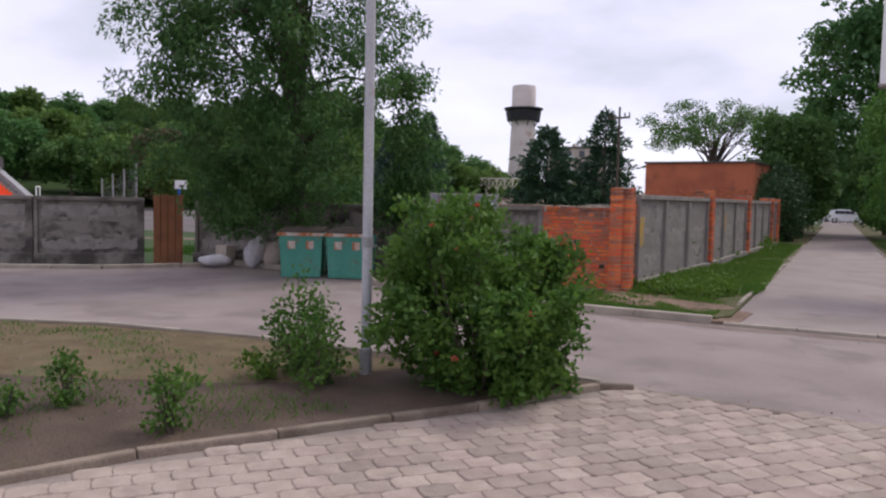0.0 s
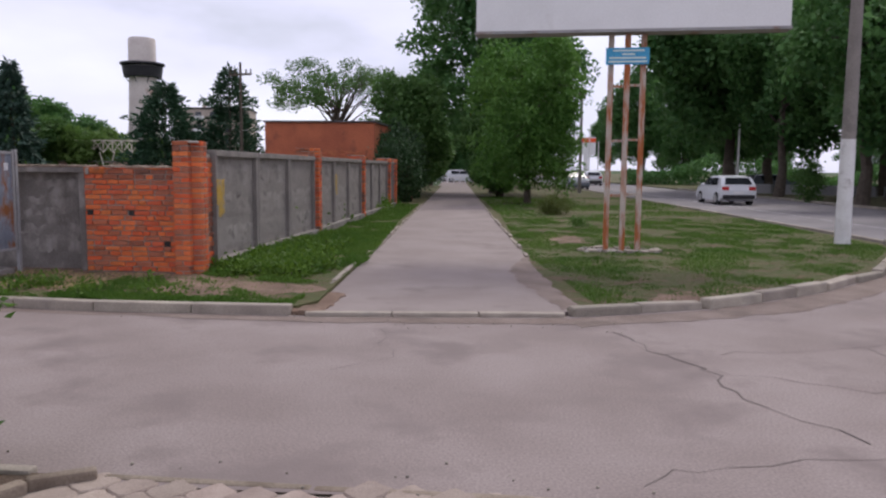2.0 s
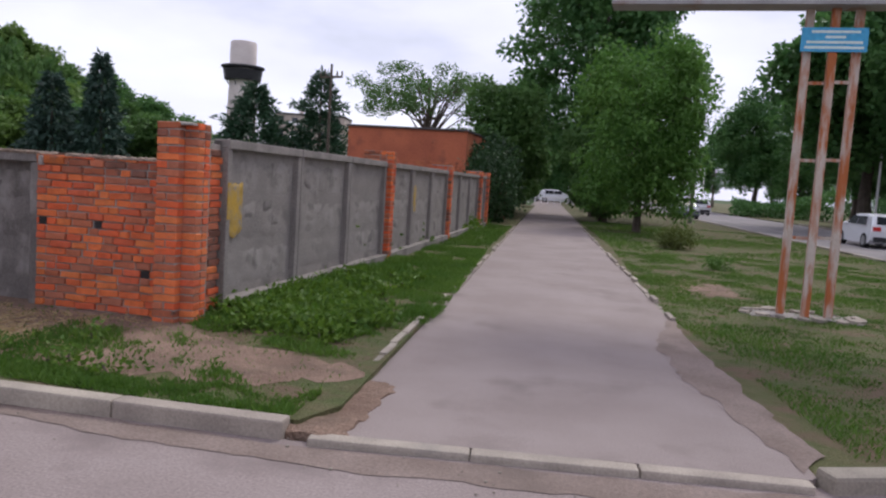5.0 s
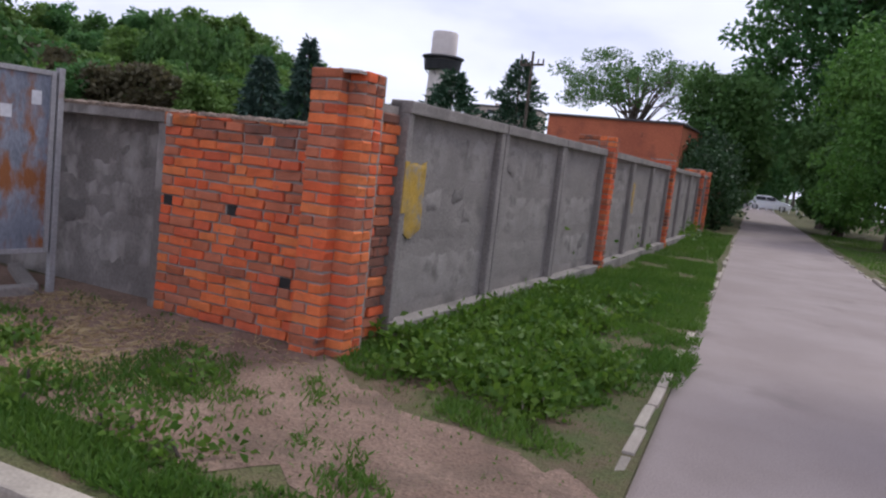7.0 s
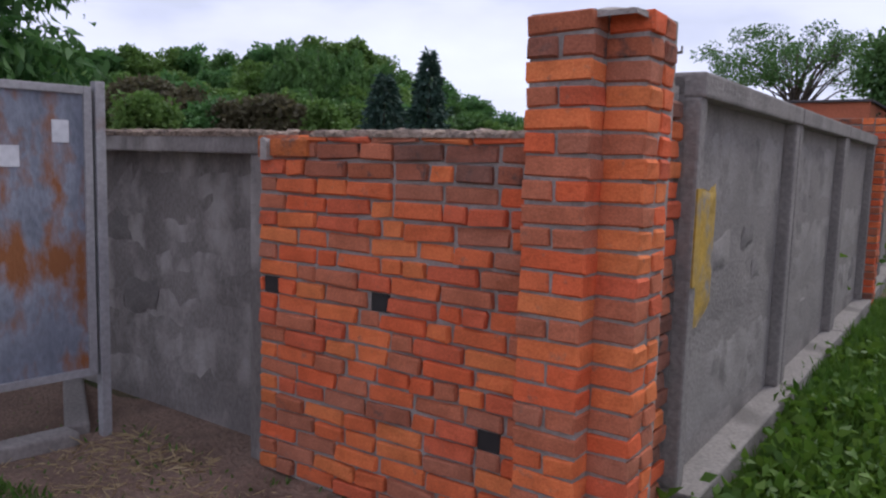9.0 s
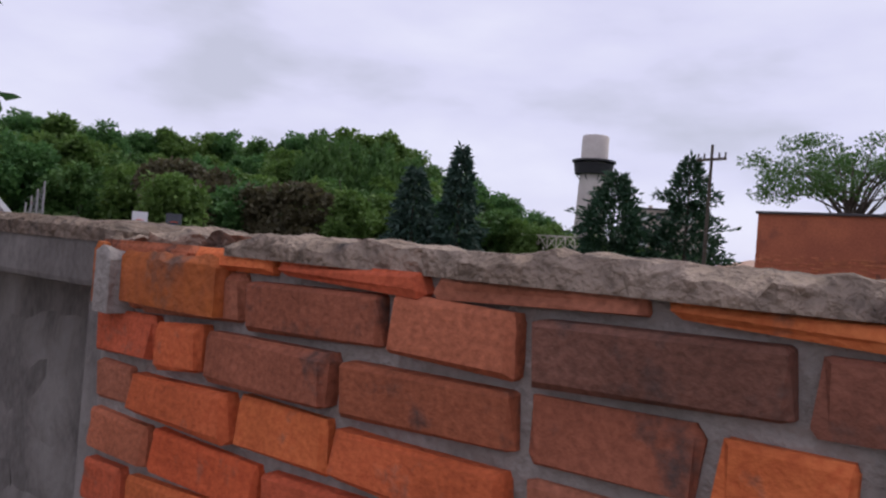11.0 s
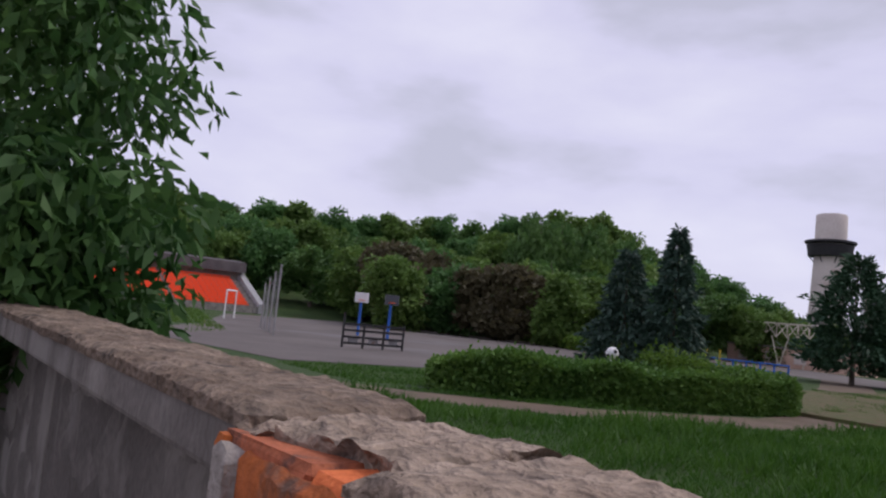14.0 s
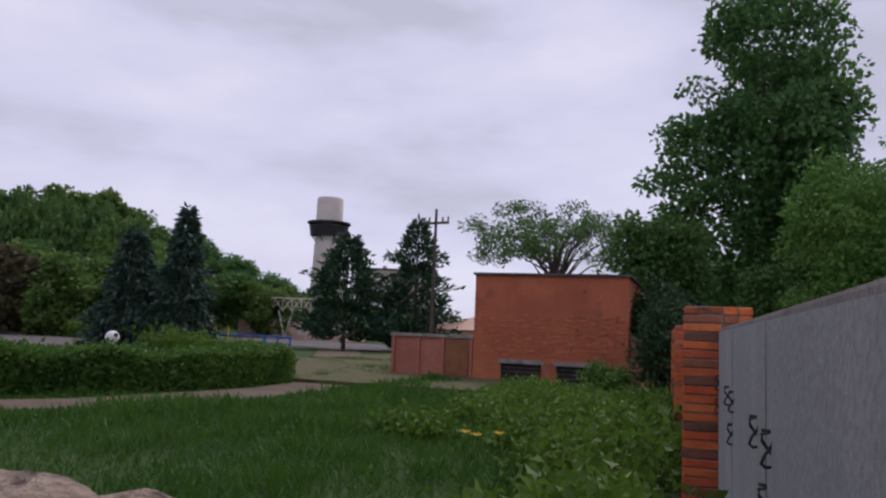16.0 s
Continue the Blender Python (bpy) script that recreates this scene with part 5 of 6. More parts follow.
part("back_wall", Solid().box(-7.3, 6, -0.1, -6.9, 32.2, 4.6), CONC_PATCH, st)
part("roof", Solid().add([(-8.6, 5.5, 4.6), (-6.0, 5.5, 4.35), (-6.0, 32.8, 4.35), (-8.6, 32.8, 4.6), (-8.6, 5.5, 5.8), (-6.2, 5.5, 5.5), (-6.2, 32.8, 5.5), (-8.6, 32.8, 5.8)],
                         [(3, 2, 1, 0), (4, 5, 6, 7), (0, 1, 5, 4), (1, 2, 6, 5), (2, 3, 7, 6), (3, 0, 4, 7)]), ROOFING, st, "dark grey back screen")
part("side_wall", Solid().add([(0.2, 32.2, -0.1), (-7.3, 32.2, -0.1), (-7.3, 32.2, 4.5), (0.2, 32.2, 1.0), (0.2, 32.9, -0.1), (-7.3, 32.9, -0.1), (-7.3, 32.9, 4.5), (0.2, 32.9, 1.0)],
                              [(0, 1, 2, 3), (7, 6, 5, 4), (0, 3, 7, 4), (3, 2, 6, 7), (2, 1, 5, 6), (1, 0, 4, 5)]), CONC_PALE, st, "pale concrete end wall")
gl = thing("football_goal", "white tubular football goal", "goal", pose(-57.5, 21.5, 0, 0, 0, 145))
for x in (-1.5, 1.5):
    part("post", Solid().tube([(x, 0, -0.05), (x, 0, 2.1)], 0.06, 8), WHITE, gl, smooth=True)
part("crossbar", Solid().tube([(-1.55, 0, 2.1), (1.55, 0, 2.1)], 0.06, 8), WHITE, gl, smooth=True)
nf = thing("ball_net_fence", "tall grey ball-catching net on thin posts", "net fence", pose(-37.0, 16.0, 0, 0, 0, 162))
for k in range(4):
    part("post", Solid().tube([(k * 2.4, 0, -0.1), (k * 2.4, 0, 3.6 - 0.3 * k)], 0.05, 6), STEEL, nf)
net = Solid()
for k in range(40):
    net.tube([(k * 0.185, 0, 0), (k * 0.185, 0, 3.5 - 0.115 * k * 0.32)], 0.0035, 3, False)
for k in range(16):
    net.tube([(0, 0, 0.2 + k * 0.2), (7.2, 0, 0.2 + k * 0.18)], 0.0035, 3, False)
part("netting", net, STEEL, nf, "grey netting")


def hoop(x, y, turn, board, label):
    t = thing("basketball_hoop", label, "basketball hoop", pose(x, y, 0, 0, 0, turn))
    part("post", Solid().tube([(0, 0.7, -0.05), (0, 0.6, 2.2), (0, 0.1, 2.7)], 0.09, 8), BLUE_PAINT, t, "blue steel post", smooth=True)
    part("backboard", Solid().box(-0.45, -0.02, 2.15, 0.45, 0.03, 2.8), board, t, "flat backboard")
    ring = [(0.22 * math.cos(a), -0.26 + 0.22 * math.sin(a), 2.3) for a in [k * math.pi / 6 for k in range(13)]]
    part("ring", Solid().tube(ring, 0.02, 5), ORANGE_SEAT, t, smooth=True)
    return t


hoop(-44.0, 25.0, 62, WHITE, "basketball hoop with a white backboard")
hoop(-41.0, 25.4, 62, GLASS_DARK, "basketball hoop with a dark backboard and blue post")
rack = thing("steel_barrier", "dark slatted steel barrier on the court", "barrier", pose(-31.2, 16.7, 0, 0, 0, 88))
for k in range(4):
    part("post", Solid().box(k * 1.06 - 0.04, -0.04, -0.05, k * 1.06 + 0.04, 0.04, 1.15 if k else 1.55), BLACK, rack)
for z in (0.14, 0.42, 0.72, 1.0):
    part("rail", Solid().box(0.041, -0.03, z, 3.14, 0.03, z + 0.10), BLACK, rack)
for k in range(3):
    part("brace", Solid().box(0.3 + k * 1.06, 0.03, 0.24, 0.8 + k * 1.06, 0.06, 0.42), STEEL, rack)
fb = thing("football_figure", "black and white ball on a short post", "ball", pose(-20.0, 21.8, 0))
part("post", Solid().tube([(0, 0, -0.05), (0, 0, 0.9)], 0.07, 8), WHITE, fb)
part("ball", Solid().ball((0, 0, 1.1), 0.24, seg=16, rings=10), WHITE, fb, smooth=True)
for k in range(5):
    a = k * 1.257 + 3.5
    part("patch", Solid().ball((0.19 * math.cos(a), 0.19 * math.sin(a), 1.1 + 0.08 * (-1) ** k), 0.085, 0.085, 0.085, 8, 6), BLACK, fb, smooth=True)
play = thing("playground_rail", "blue and yellow playground railing", "railing", pose(-30.2, 42.5, 0, 0, 0, 25))
for k in range(7):
    part("post", Solid().tube([(k * 0.8, 0, -0.05), (k * 0.8, 0, 1.0 if k > 1 else 1.5)], 0.06, 6), YELLOW_PAINT if k < 2 else BLUE_PAINT, play)
for z in (0.5, 0.95):
    part("rail", Solid().tube([(0, 0, z), (4.8, 0, z)], 0.05, 6), BLUE_PAINT, play)
bench = thing("blue_fence", "low blue fence by the court", "fence", pose(-50, 53, 0, 0, 0, -24))
for k in range(14):
    part("post", Solid().box(k * 1.4, -0.04, -0.05, k * 1.4 + 0.1, 0.04, 0.8), BLUE_PAINT, bench)
part("rail", Solid().box(0, -0.03, 0.5, 18.3, 0.03, 0.75), BLUE_PAINT, bench)


# ---- bins and rubbish ----
def bin_(x, y, turn, label):
    t = thing("rubbish_bin", label, "rubbish bin", pose(x, y, 0.02, 0, 0, turn), group="green rubbish bins")
    w, d, h = 0.47, 0.45, 0.95
    b0 = 0.9
    outer = [(-w * b0, -d * b0, 0), (w * b0, -d * b0, 0), (w * b0, d * b0, 0), (-w * b0, d * b0, 0), (-w, -d, h), (w, -d, h), (w, d, h), (-w, d, h)]
    i = 0.93
    inner = [(a * i, c * i, max(e, 0.03)) for a, c, e in outer]
    v = outer + inner
    f = [(3, 2, 1, 0), (0, 1, 5, 4), (1, 2, 6, 5), (2, 3, 7, 6), (3, 0, 4, 7), (8, 9, 10, 11), (8, 12, 13, 9), (9, 13, 14, 10), (10, 14, 15, 11), (11, 15, 12, 8),
         (4, 5, 13, 12), (5, 6, 14, 13), (6, 7, 15, 14), (7, 4, 12, 15)]
    part("body", Solid().add(v, f), GREEN_BIN, t, "chipped green steel")
    part("rim", Solid().box(-w - 0.03, -d - 0.03, h - 0.05, w + 0.03, -d, h + 0.02), RUSTY, t, "rusty rim")
    part("rim", Solid().box(-w - 0.03, d, h - 0.05, w + 0.03, d + 0.03, h + 0.02), RUSTY, t)
    part("lid", Solid().add([(-w, -d * 0.9, h + 0.03), (w, -d * 0.9, h + 0.03), (w, d, h + 0.1), (-w, d, h + 0.1), (-w, -d * 0.9, h + 0.06), (w, -d * 0.9, h + 0.06), (w, d, h + 0.13), (-w, d, h + 0.13)],
                            [(3, 2, 1, 0), (4, 5, 6, 7), (0, 1, 5, 4), (1, 2, 6, 5), (2, 3, 7, 6), (3, 0, 4, 7)]), BARK, t, "dark battered lid")
    for k in (-0.2, 0.2):
        part("rust_plate", Solid().box(k - 0.08, -d - 0.008, h - 0.33, k + 0.08, -d + 0.03, h - 0.16), RUSTY, t, "square rust patch")
    for a in (-1, 1):
        part("lug", Solid().tube([(a * w, 0, 0.7), (a * (w + 0.1), 0, 0.7)], 0.03, 8), STEEL, t, smooth=True)
    return t


bin_(-6.85, -1.55, 34, "green steel rubbish bin with rust patches")
bin_(-5.88, -1.05, 26, "green steel rubbish bin with a dark lid")


def sack(x, y, rx, ry, rz, turn, tilt, material, label, seed):
    me = Solid().ball((0, 0, 0), rx, ry, rz, 18, 12).mesh("sack", material, True)
    for v in me.vertices:
        n = noise.noise(v.co * 5 + Vector((seed, 0, 0))) * 0.06 + noise.noise(v.co * 14 + Vector((seed, 3, 0))) * 0.02
        v.co *= 1 + n / max(v.co.length, 0.1) * 0.8
        if v.co.z > rz * 0.6:
            v.co.x *= 0.6
    ob = new("rubbish_sack", me)
    ob.matrix_basis = pose(x, y, 0.04 + rz * math.cos(radians(tilt)) * 0.95, 0, tilt, turn)
    return tagged(ob, label, "rubbish sack", "rubbish sacks")


sack(-9.75, -1.55, 0.40, 0.25, 0.15, 40, 0, SACK, "white woven sack lying flat", 1)
sack(-9.0, -0.95, 0.24, 0.22, 0.40, 40, 18, SACK, "bulging white woven sack", 2)
sack(-8.55, -0.75, 0.24, 0.22, 0.36, 20, 14, SACK_TAN, "leaning tan woven sack", 3)
sack(-8.3, -0.5, 0.25, 0.24, 0.42, 60, -8, SACK, "tall white woven sack", 4)
lone("prop_stick", Solid().tube([(-10.05, -0.9, 0), (-10.0, -0.85, 2.0)], 0.025, 6), STEEL, "thin grey upright rod by the wall", "rod")
lone("carton", Solid().box(-10.35, -1.0, 0.02, -9.95, -0.7, 0.5), SACK_TAN, "open brown cardboard box by the sacks", "box", bevel=0.01)


# ---- cars ----
def car(x, y, turn, paint, label, scale=1.0, hatch=True):
    """A parked-looking car: shaped body, glass, wheels, lamps. It faces its own +x."""
    t = thing("car", label, "car", pose(x, y, 0.005, 0, 0, turn) @ Matrix.Scale(scale, 4), group="cars on the road")
    L, W = 2.05, 0.88
    if hatch:
        prof = [(-2.0, 0.35), (-2.05, 0.75), (-1.95, 1.0), (-1.65, 1.38), (-0.9, 1.47), (0.1, 1.44), (0.95, 1.0), (1.75, 0.86), (2.05, 0.62), (2.08, 0.32), (1.7, 0.2), (-1.7, 0.2)]
    else:
        prof = [(-2.1, 0.35), (-2.15, 0.85), (-1.5, 0.98), (-0.95, 1.38), (0.0, 1.42), (0.9, 0.98), (1.8, 0.84), (2.1, 0.62), (2.12, 0.32), (1.7, 0.2), (-1.8, 0.2)]
    n = len(prof)
    rows = []
    for f, squeeze in ((-1.0, 0.0), (-0.86, 1.0), (0.86, 1.0), (1.0, 0.0)):
        ring = []
        for px, pz in prof:
            w = W * f * (1 - 0.16 * max(0.0, pz - 0.9) / 0.5)
            ring.append((px * (0.985 if squeeze == 0 else 1.0), w, pz - (0.03 if squeeze == 0 and pz > 1.1 else 0)))
        rows.append(ring)
    v = [p for r in rows for p in r]
    f = [(r * n + k, r * n + (k + 1) % n, (r + 1) * n + (k + 1) % n, (r + 1) * n + k) for r in range(3) for k in range(n)]
    f += [tuple(range(n - 1, -1, -1)), tuple(range(3 * n, 4 * n))]
    part("body", Solid().add(v, f), paint, t, smooth=False, bevel=0.02)
    for sgn in (-1, 1):
        for a, b in ((-1.25, -0.35), (-0.27, 0.55)):
            y0 = sgn * 0.865
            y1 = sgn * 0.775
            part("side_window", Solid().add([(a, y0, 0.98), (b + (0.2 if b > 0 else 0), y0, 0.98), (b - (0.15 if b > 0 else 0), y1, 1.34), (a - 0.05, y1, 1.34), (a, y0 - sgn * 0.04, 0.98), (b, y0 - sgn * 0.04, 0.98), (b, y1 - sgn * 0.04, 1.34), (a, y1 - sgn * 0.04, 1.34)],
                                            [(0, 1, 2, 3), (3, 2, 1, 0), (4, 5, 6, 7)]), GLASS_DARK, t)
        part("mirror", Solid().ball((0.62, sgn * 0.98, 0.98), 0.09, 0.11, 0.07, 8, 6), paint, t, smooth=True)
        part("tail_lamp", Solid().box(-2.06, sgn * 0.66 - 0.16, 0.74, -1.98, sgn * 0.66 + 0.16, 0.92), TAIL, t, bevel=0.01)
        part("headlamp", Solid().box(1.9, sgn * 0.62 - 0.17, 0.62, 2.06, sgn * 0.62 + 0.17, 0.76), CHROME, t, bevel=0.02)
    if hatch:
        part("rear_window", Solid().add([(-1.965, -0.66, 1.03), (-1.965, 0.66, 1.03), (-1.70, 0.58, 1.36), (-1.70, -0.58, 1.36), (-1.9, -0.6, 1.03), (-1.9, 0.6, 1.03)], [(0, 1, 2, 3), (3, 2, 1, 0)]), GLASS_DARK, t)
    part("windscreen", Solid().add([(0.93, -0.7, 1.04), (0.93, 0.7, 1.04), (0.2, 0.62, 1.425), (0.2, -0.62, 1.425)], [(0, 1, 2, 3), (3, 2, 1, 0)]), GLASS_DARK, t, m=pose(0.02, 0, 0.01))
    part("rear_bumper", Solid().box(-2.11, -0.78, 0.3, -1.98, 0.78, 0.5), BLACK, t, bevel=0.03)
    part("number_plate", Solid().box(-2.085, -0.26, 0.56, -2.03, 0.26, 0.67), WHITE, t)
    for wx in (-1.28, 1.3):
        for sgn in (-1, 1):
            wh = part("wheel", Solid().tube([(wx, sgn * 0.70, 0.31), (wx, sgn * 0.895, 0.31)], 0.31, 18), TYRE, t, smooth=False)
            part("rim", Solid().tube([(wx, sgn * 0.86, 0.31), (wx, sgn * 0.905, 0.31)], 0.2, 14), CHROME, wh)
    return t


car(15.3, 30.5, 94.5, CAR_WHITE, "white hatchback driving away along the road")
car(9.2, 56.0, -85, CAR_GREY, "grey hatchback coming along the road", 1.0)
car(12.0, 74.5, 95, CAR_WHITE, "white car further along the road", 1.05)
car(12.9, 84, 95, CAR_WHITE, "white car among the far traffic", 1.0, False)
car(30.0, 40.0, 20, CAR_WHITE, "white parked car behind the roadside trees", 1.0)
car(24.5, 53.0, 10, CAR_GREY, "grey parked car behind the roadside trees", 1.0)
car(-2.8, 84.0, 0, CAR_WHITE, "white car parked past the end of the path", 1.05)
car(-7.0, 88.0, 10, CAR_GREY, "grey car parked past the end of the path", 1.0)
wf = thing("white_railing", "low white railing at the end of the path", "railing", pose(-9, 78, 0))
for k in range(20):
    part("post", Solid().box(k * 0.7, -0.05, -0.05, k * 0.7 + 0.1, 0.05, 0.75), WHITE, wf)
part("rail", Solid().box(0, -0.04, 0.6, 13.4, 0.04, 0.7), WHITE, wf)
for k in range(9):
    t = thing("concrete_bollard", "low pale concrete block beyond the road", "barrier", pose(20.5 + k * 1.75, 50 - k * 1.6, 0, 0, 0, -42), group="pale roadside blocks")
    part("block", Solid().box(-0.95, -0.2, -0.05, 0.95, 0.2, 0.75), CONC_PALE, t, bevel=0.05)
kiosk = thing("petrol_sign", "tall white roadside price sign", "sign", pose(15.0, 122, 0))
part("mast", Solid().box(-0.4, -0.2, 0, 0.4, 0.2, 6), WHITE, kiosk)
part("board", Solid().box(-1.6, -0.25, 4.2, 1.6, 0.25, 7.2), WHITE, kiosk)
part("stripe", Solid().box(-1.6, -0.28, 6.3, 1.6, -0.25, 7.0), ORANGE_SEAT, kiosk)


# ---- trees ----
tree("ash_leaved_maple", "big drooping ash-leaved maple behind the wall", (-7.9, 0.0, 0), 10.5, (2.75, 2.7, 4.9), 0.6, 0.2, LEAF_ASH, 580, 108, 0.122, 3, 0.25, 0.55, 0.26, 0.6, 44, lean=(0.15, -1.7), slim=0.38, lobes=40, split=True,
     boughs=((2.8, 0.25, 2.1, 0.6, 30), (2.7, 0.2, 3.1, 0.58, 20), (2.4, 0.15, 1.6, 0.5, 18), (2.6, 0.15, 4.3, 0.6, 14), (0.2, -1.7, 2.2, 1.2, 40), (-1.3, -1.4, 1.8, 0.9, 26)))
tree("lime_tree", "bright green young lime tree beside the path", (5.0, 26.8, 0), 8.2, (2.45, 2.5, 3.8), 0.75, 0.16, LEAF_LIME, 360, 84, 0.165, 4, 0.36, 0.6, 0.5, 0.5, 22, lobes=30, lean=(-0.45, 0), split=True)
tree("poplar", "tall dark poplar behind the lime", (2.8, 43.0, 0), 19, (5.0, 5.0, 8.6), 2.6, 0.40, LEAF_DARK, 360, 95, 0.34, 5, 0.62, 0.6, 0.48, 0.2, 30, lobes=26, split=True)
tree("pagoda_tree", "airy spreading tree behind the shed", (-7.7, 39.5, 0), 8.3, (4.5, 3.8, 2.0), 4.9, 0.22, LEAF_FOREST, 150, 80, 0.14, 6, 0.30, 0.7, 0.4, 0.1, 34, bare=0.35, lobes=24, split=True)
conifer("spruce", "blue-green spruce with a pointed top", (-31.5, 40.6, 0), 9.1, 2.1, NEEDLE, 7, 30, 260, 0.5, 0.2, "spruces", 0.14, 0.9)
conifer("spruce", "broad blue-green spruce near the court", (-34.6, 39.6, 0), 7.6, 2.3, NEEDLE, 8, 28, 260, 0.5, 0.2, "spruces", 0.16, 0.7)
conifer("juniper", "wide dark juniper with a ragged crown", (-26.5, 53.8, 0), 8.8, 3.1, JUNIPER, 9, 30, 300, 0.55, 0.8, "junipers", 0.22, 0.55, -0.3)
conifer("juniper", "tall narrow dark juniper", (-22.5, 58.6, 0), 10.7, 2.9, JUNIPER, 10, 32, 280, 0.55, 0.2, "junipers", 0.2, 0.6, -0.3)

# broad-leaved trees along the path and the road
kinds = []
for k, (h, cr, base, mat) in enumerate(((13, (4.6, 4.4, 5.0), 2.6, LEAF_DARK), (15, (5.2, 5.0, 6.0), 3.0, LEAF_DARK), (7, (2.1, 2.1, 3.0), 0.6, LEAF_FOREST))):
    kinds.append((h, tree("roadside_tree", "large dark-leaved roadside tree", ((21.5, 29.0, 0), (27.0, 24.0, 0), (-2.6, 36.0, 0))[k], h, cr, base, 0.32 - 0.06 * (k == 2), mat, 250, 84, 0.34 - 0.08 * (k == 2), 20 + k, 0.58 - 0.12 * (k == 2), 0.6, 0.45, 0.2, 26, group="roadside trees", lobes=20)))
rg = random.Random(9)
for k, x, y, sc in ((0, 23.5, 17.0, 1.05), (1, 26.0, 36.0, 1.0), (0, 21.3, 41.0, 1.0), (1, 24.0, 52.0, 1.0), (0, 23.0, 62.0, 0.95), (1, 31.0, 30.0, 1.1), (0, 33.0, 20.0, 1.1), (1, 30.0, 46.0, 1.1),
                    (1, 38.0, 38.0, 1.2), (0, 20.0, 90.0, 1.1), (1, 28.0, 66.0, 1.1), (0, 29.0, 12.0, 1.1), (0, 20.8, 51.0, 1.45),
                    (2, -3.0, 44.0, 0.7), (2, -3.8, 55.0, 0.8), (2, -4.6, 66.0, 0.9), (2, 3.4, 34.0, 0.8), (0, 4.5, 60.0, 0.7), (0, 2.5, 76.0, 0.75),
                    (0, -7.5, 112.0, 0.75), (0, -3.0, 126.0, 0.8), (1, -2.0, 120.0, 0.75), (1, 6.0, 130.0, 0.7), (1, 22.0, 150.0, 0.8), (0, 29.0, 130, 0.9)):
    copy_thing(kinds[k][1], pose(x, y, 0, 0, 0, rg.uniform(0, 360)) @ Matrix.Scale(sc, 4))

# greenery that closes the view beyond the road and past the path
for k in range(15):
    a = radians(-4 + 5.4 * k)
    d = rg.uniform(92, 112) if k < 8 else rg.uniform(56, 70)
    if 3 < k < 7:
        d += 70
    if k in (1, 2):
        continue
    copy_thing(kinds[k % 2][1], pose(4 + d * math.sin(a), -6 + d * math.cos(a), -2.2, 0, 0, rg.uniform(0, 360)) @ Matrix.Scale(rg.uniform(0.8, 1.0), 4))

# the wooded hill behind the stadium: a few trees built, then copied along a belt
wood = []
for k, (mat, rx, rz, lab) in enumerate(((LEAF_FOREST, 4.6, 5.2, "broad green tree in the wood"), (LEAF_FOREST_PALE, 4.2, 5.0, "paler green tree in the wood"), (LEAF_DARK, 4.0, 5.8, "dark green tree in the wood"), (LEAF_BROWN, 4.2, 4.2, "reddish-brown tree in the wood"))):
    wood.append(tree("woodland_tree", lab, ((-70, 66, 0), (-62, 70, 0), (-66, 76, 0), (-72, 47, 0))[k], rz * 2 + 1.5, (rx, rx, rz), 1.0, 0.28, mat, 200, 46, 0.62, 40 + k, 0.62, 0.6, 0.42, 0.15, 10, group="woodland trees", lobes=16))


def skyline(az):
    """How steeply the wood rises above eye level, by its bearing west of north in degrees."""
    marks = [(14, 0.02), (24, 0.03), (30, 0.05), (35.5, 0.095), (41.7, 0.138), (45, 0.150), (48, 0.150), (51, 0.132), (58, 0.124), (69, 0.120), (76, 0.124), (112, 0.130)]
    for (a, e), (b, g) in zip(marks, marks[1:]):
        if a <= az <= b:
            return e + (g - e) * (az - a) / (b - a)
    return 0.12


def hill(az, d):
    """Height of the wooded slope at a bearing and distance."""
    rise = min(1.0, max(0.0, (d - 84) / 50.0)) ** 0.8
    return max(0.0, (skyline(az) * d + 1.8 - 8.5) * rise)


slope, cols, rows_ = Solid(), 48, 10
grid = [(15 + 99 * i / cols, 84 + 66 * j / rows_) for j in range(rows_ + 1) for i in range(cols + 1)]
slope.add([(-d * math.sin(radians(az)), d * math.cos(radians(az)), hill(az, d) - 0.6) for az, d in grid],
          [(j * (cols + 1) + i + 1, j * (cols + 1) + i, (j + 1) * (cols + 1) + i, (j + 1) * (cols + 1) + i + 1) for j in range(rows_) for i in range(cols)])
lone("hillside", slope, MEADOW, "wooded slope rising behind the sports ground", "hill", kind="structure", smooth=True)
rg = random.Random(21)
for row, d0 in enumerate((78, 89, 101, 114, 130)):
    az = 18.0 + 1.3 * row
    while az < 112:
        d = d0 + rg.uniform(-4, 4)
        x, y = -d * math.sin(radians(az)), d * math.cos(radians(az))
        pick = rg.choice((0, 0, 1, 2, 2, 1))
        if row == 0 and (48 < az < 52 or 41 < az < 44 or 63 < az < 68):
            pick = 3
        full = (11.9, 11.5, 13.1, 9.9)[pick]
        high = rg.uniform(8.2, 9.8) * (0.82 if row == 0 else 1.0)
        z = hill(az, d) if d > 84 else 0.0
        if az < 33:
            z, high = z * 0.7, max(3.0, skyline(az) * d + 1.8 - z) * rg.uniform(0.85, 1.05)
        if row == 4:
            high = (skyline(az) * d + 1.8 - z) * rg.uniform(1.0, 1.16)
        wide = max(high / full * 1.25, 0.8)
        if not (d < 95 and (az > 62 or az < 36)):
            copy_thing(wood[pick], pose(x, y, z - 0.6, 0, 0, rg.uniform(0, 360)) @ Matrix.Diagonal((wide, wide, (high + 0.6) / full, 1)))
        az += math.degrees(5.6 / d) * rg.uniform(0.85, 1.25)
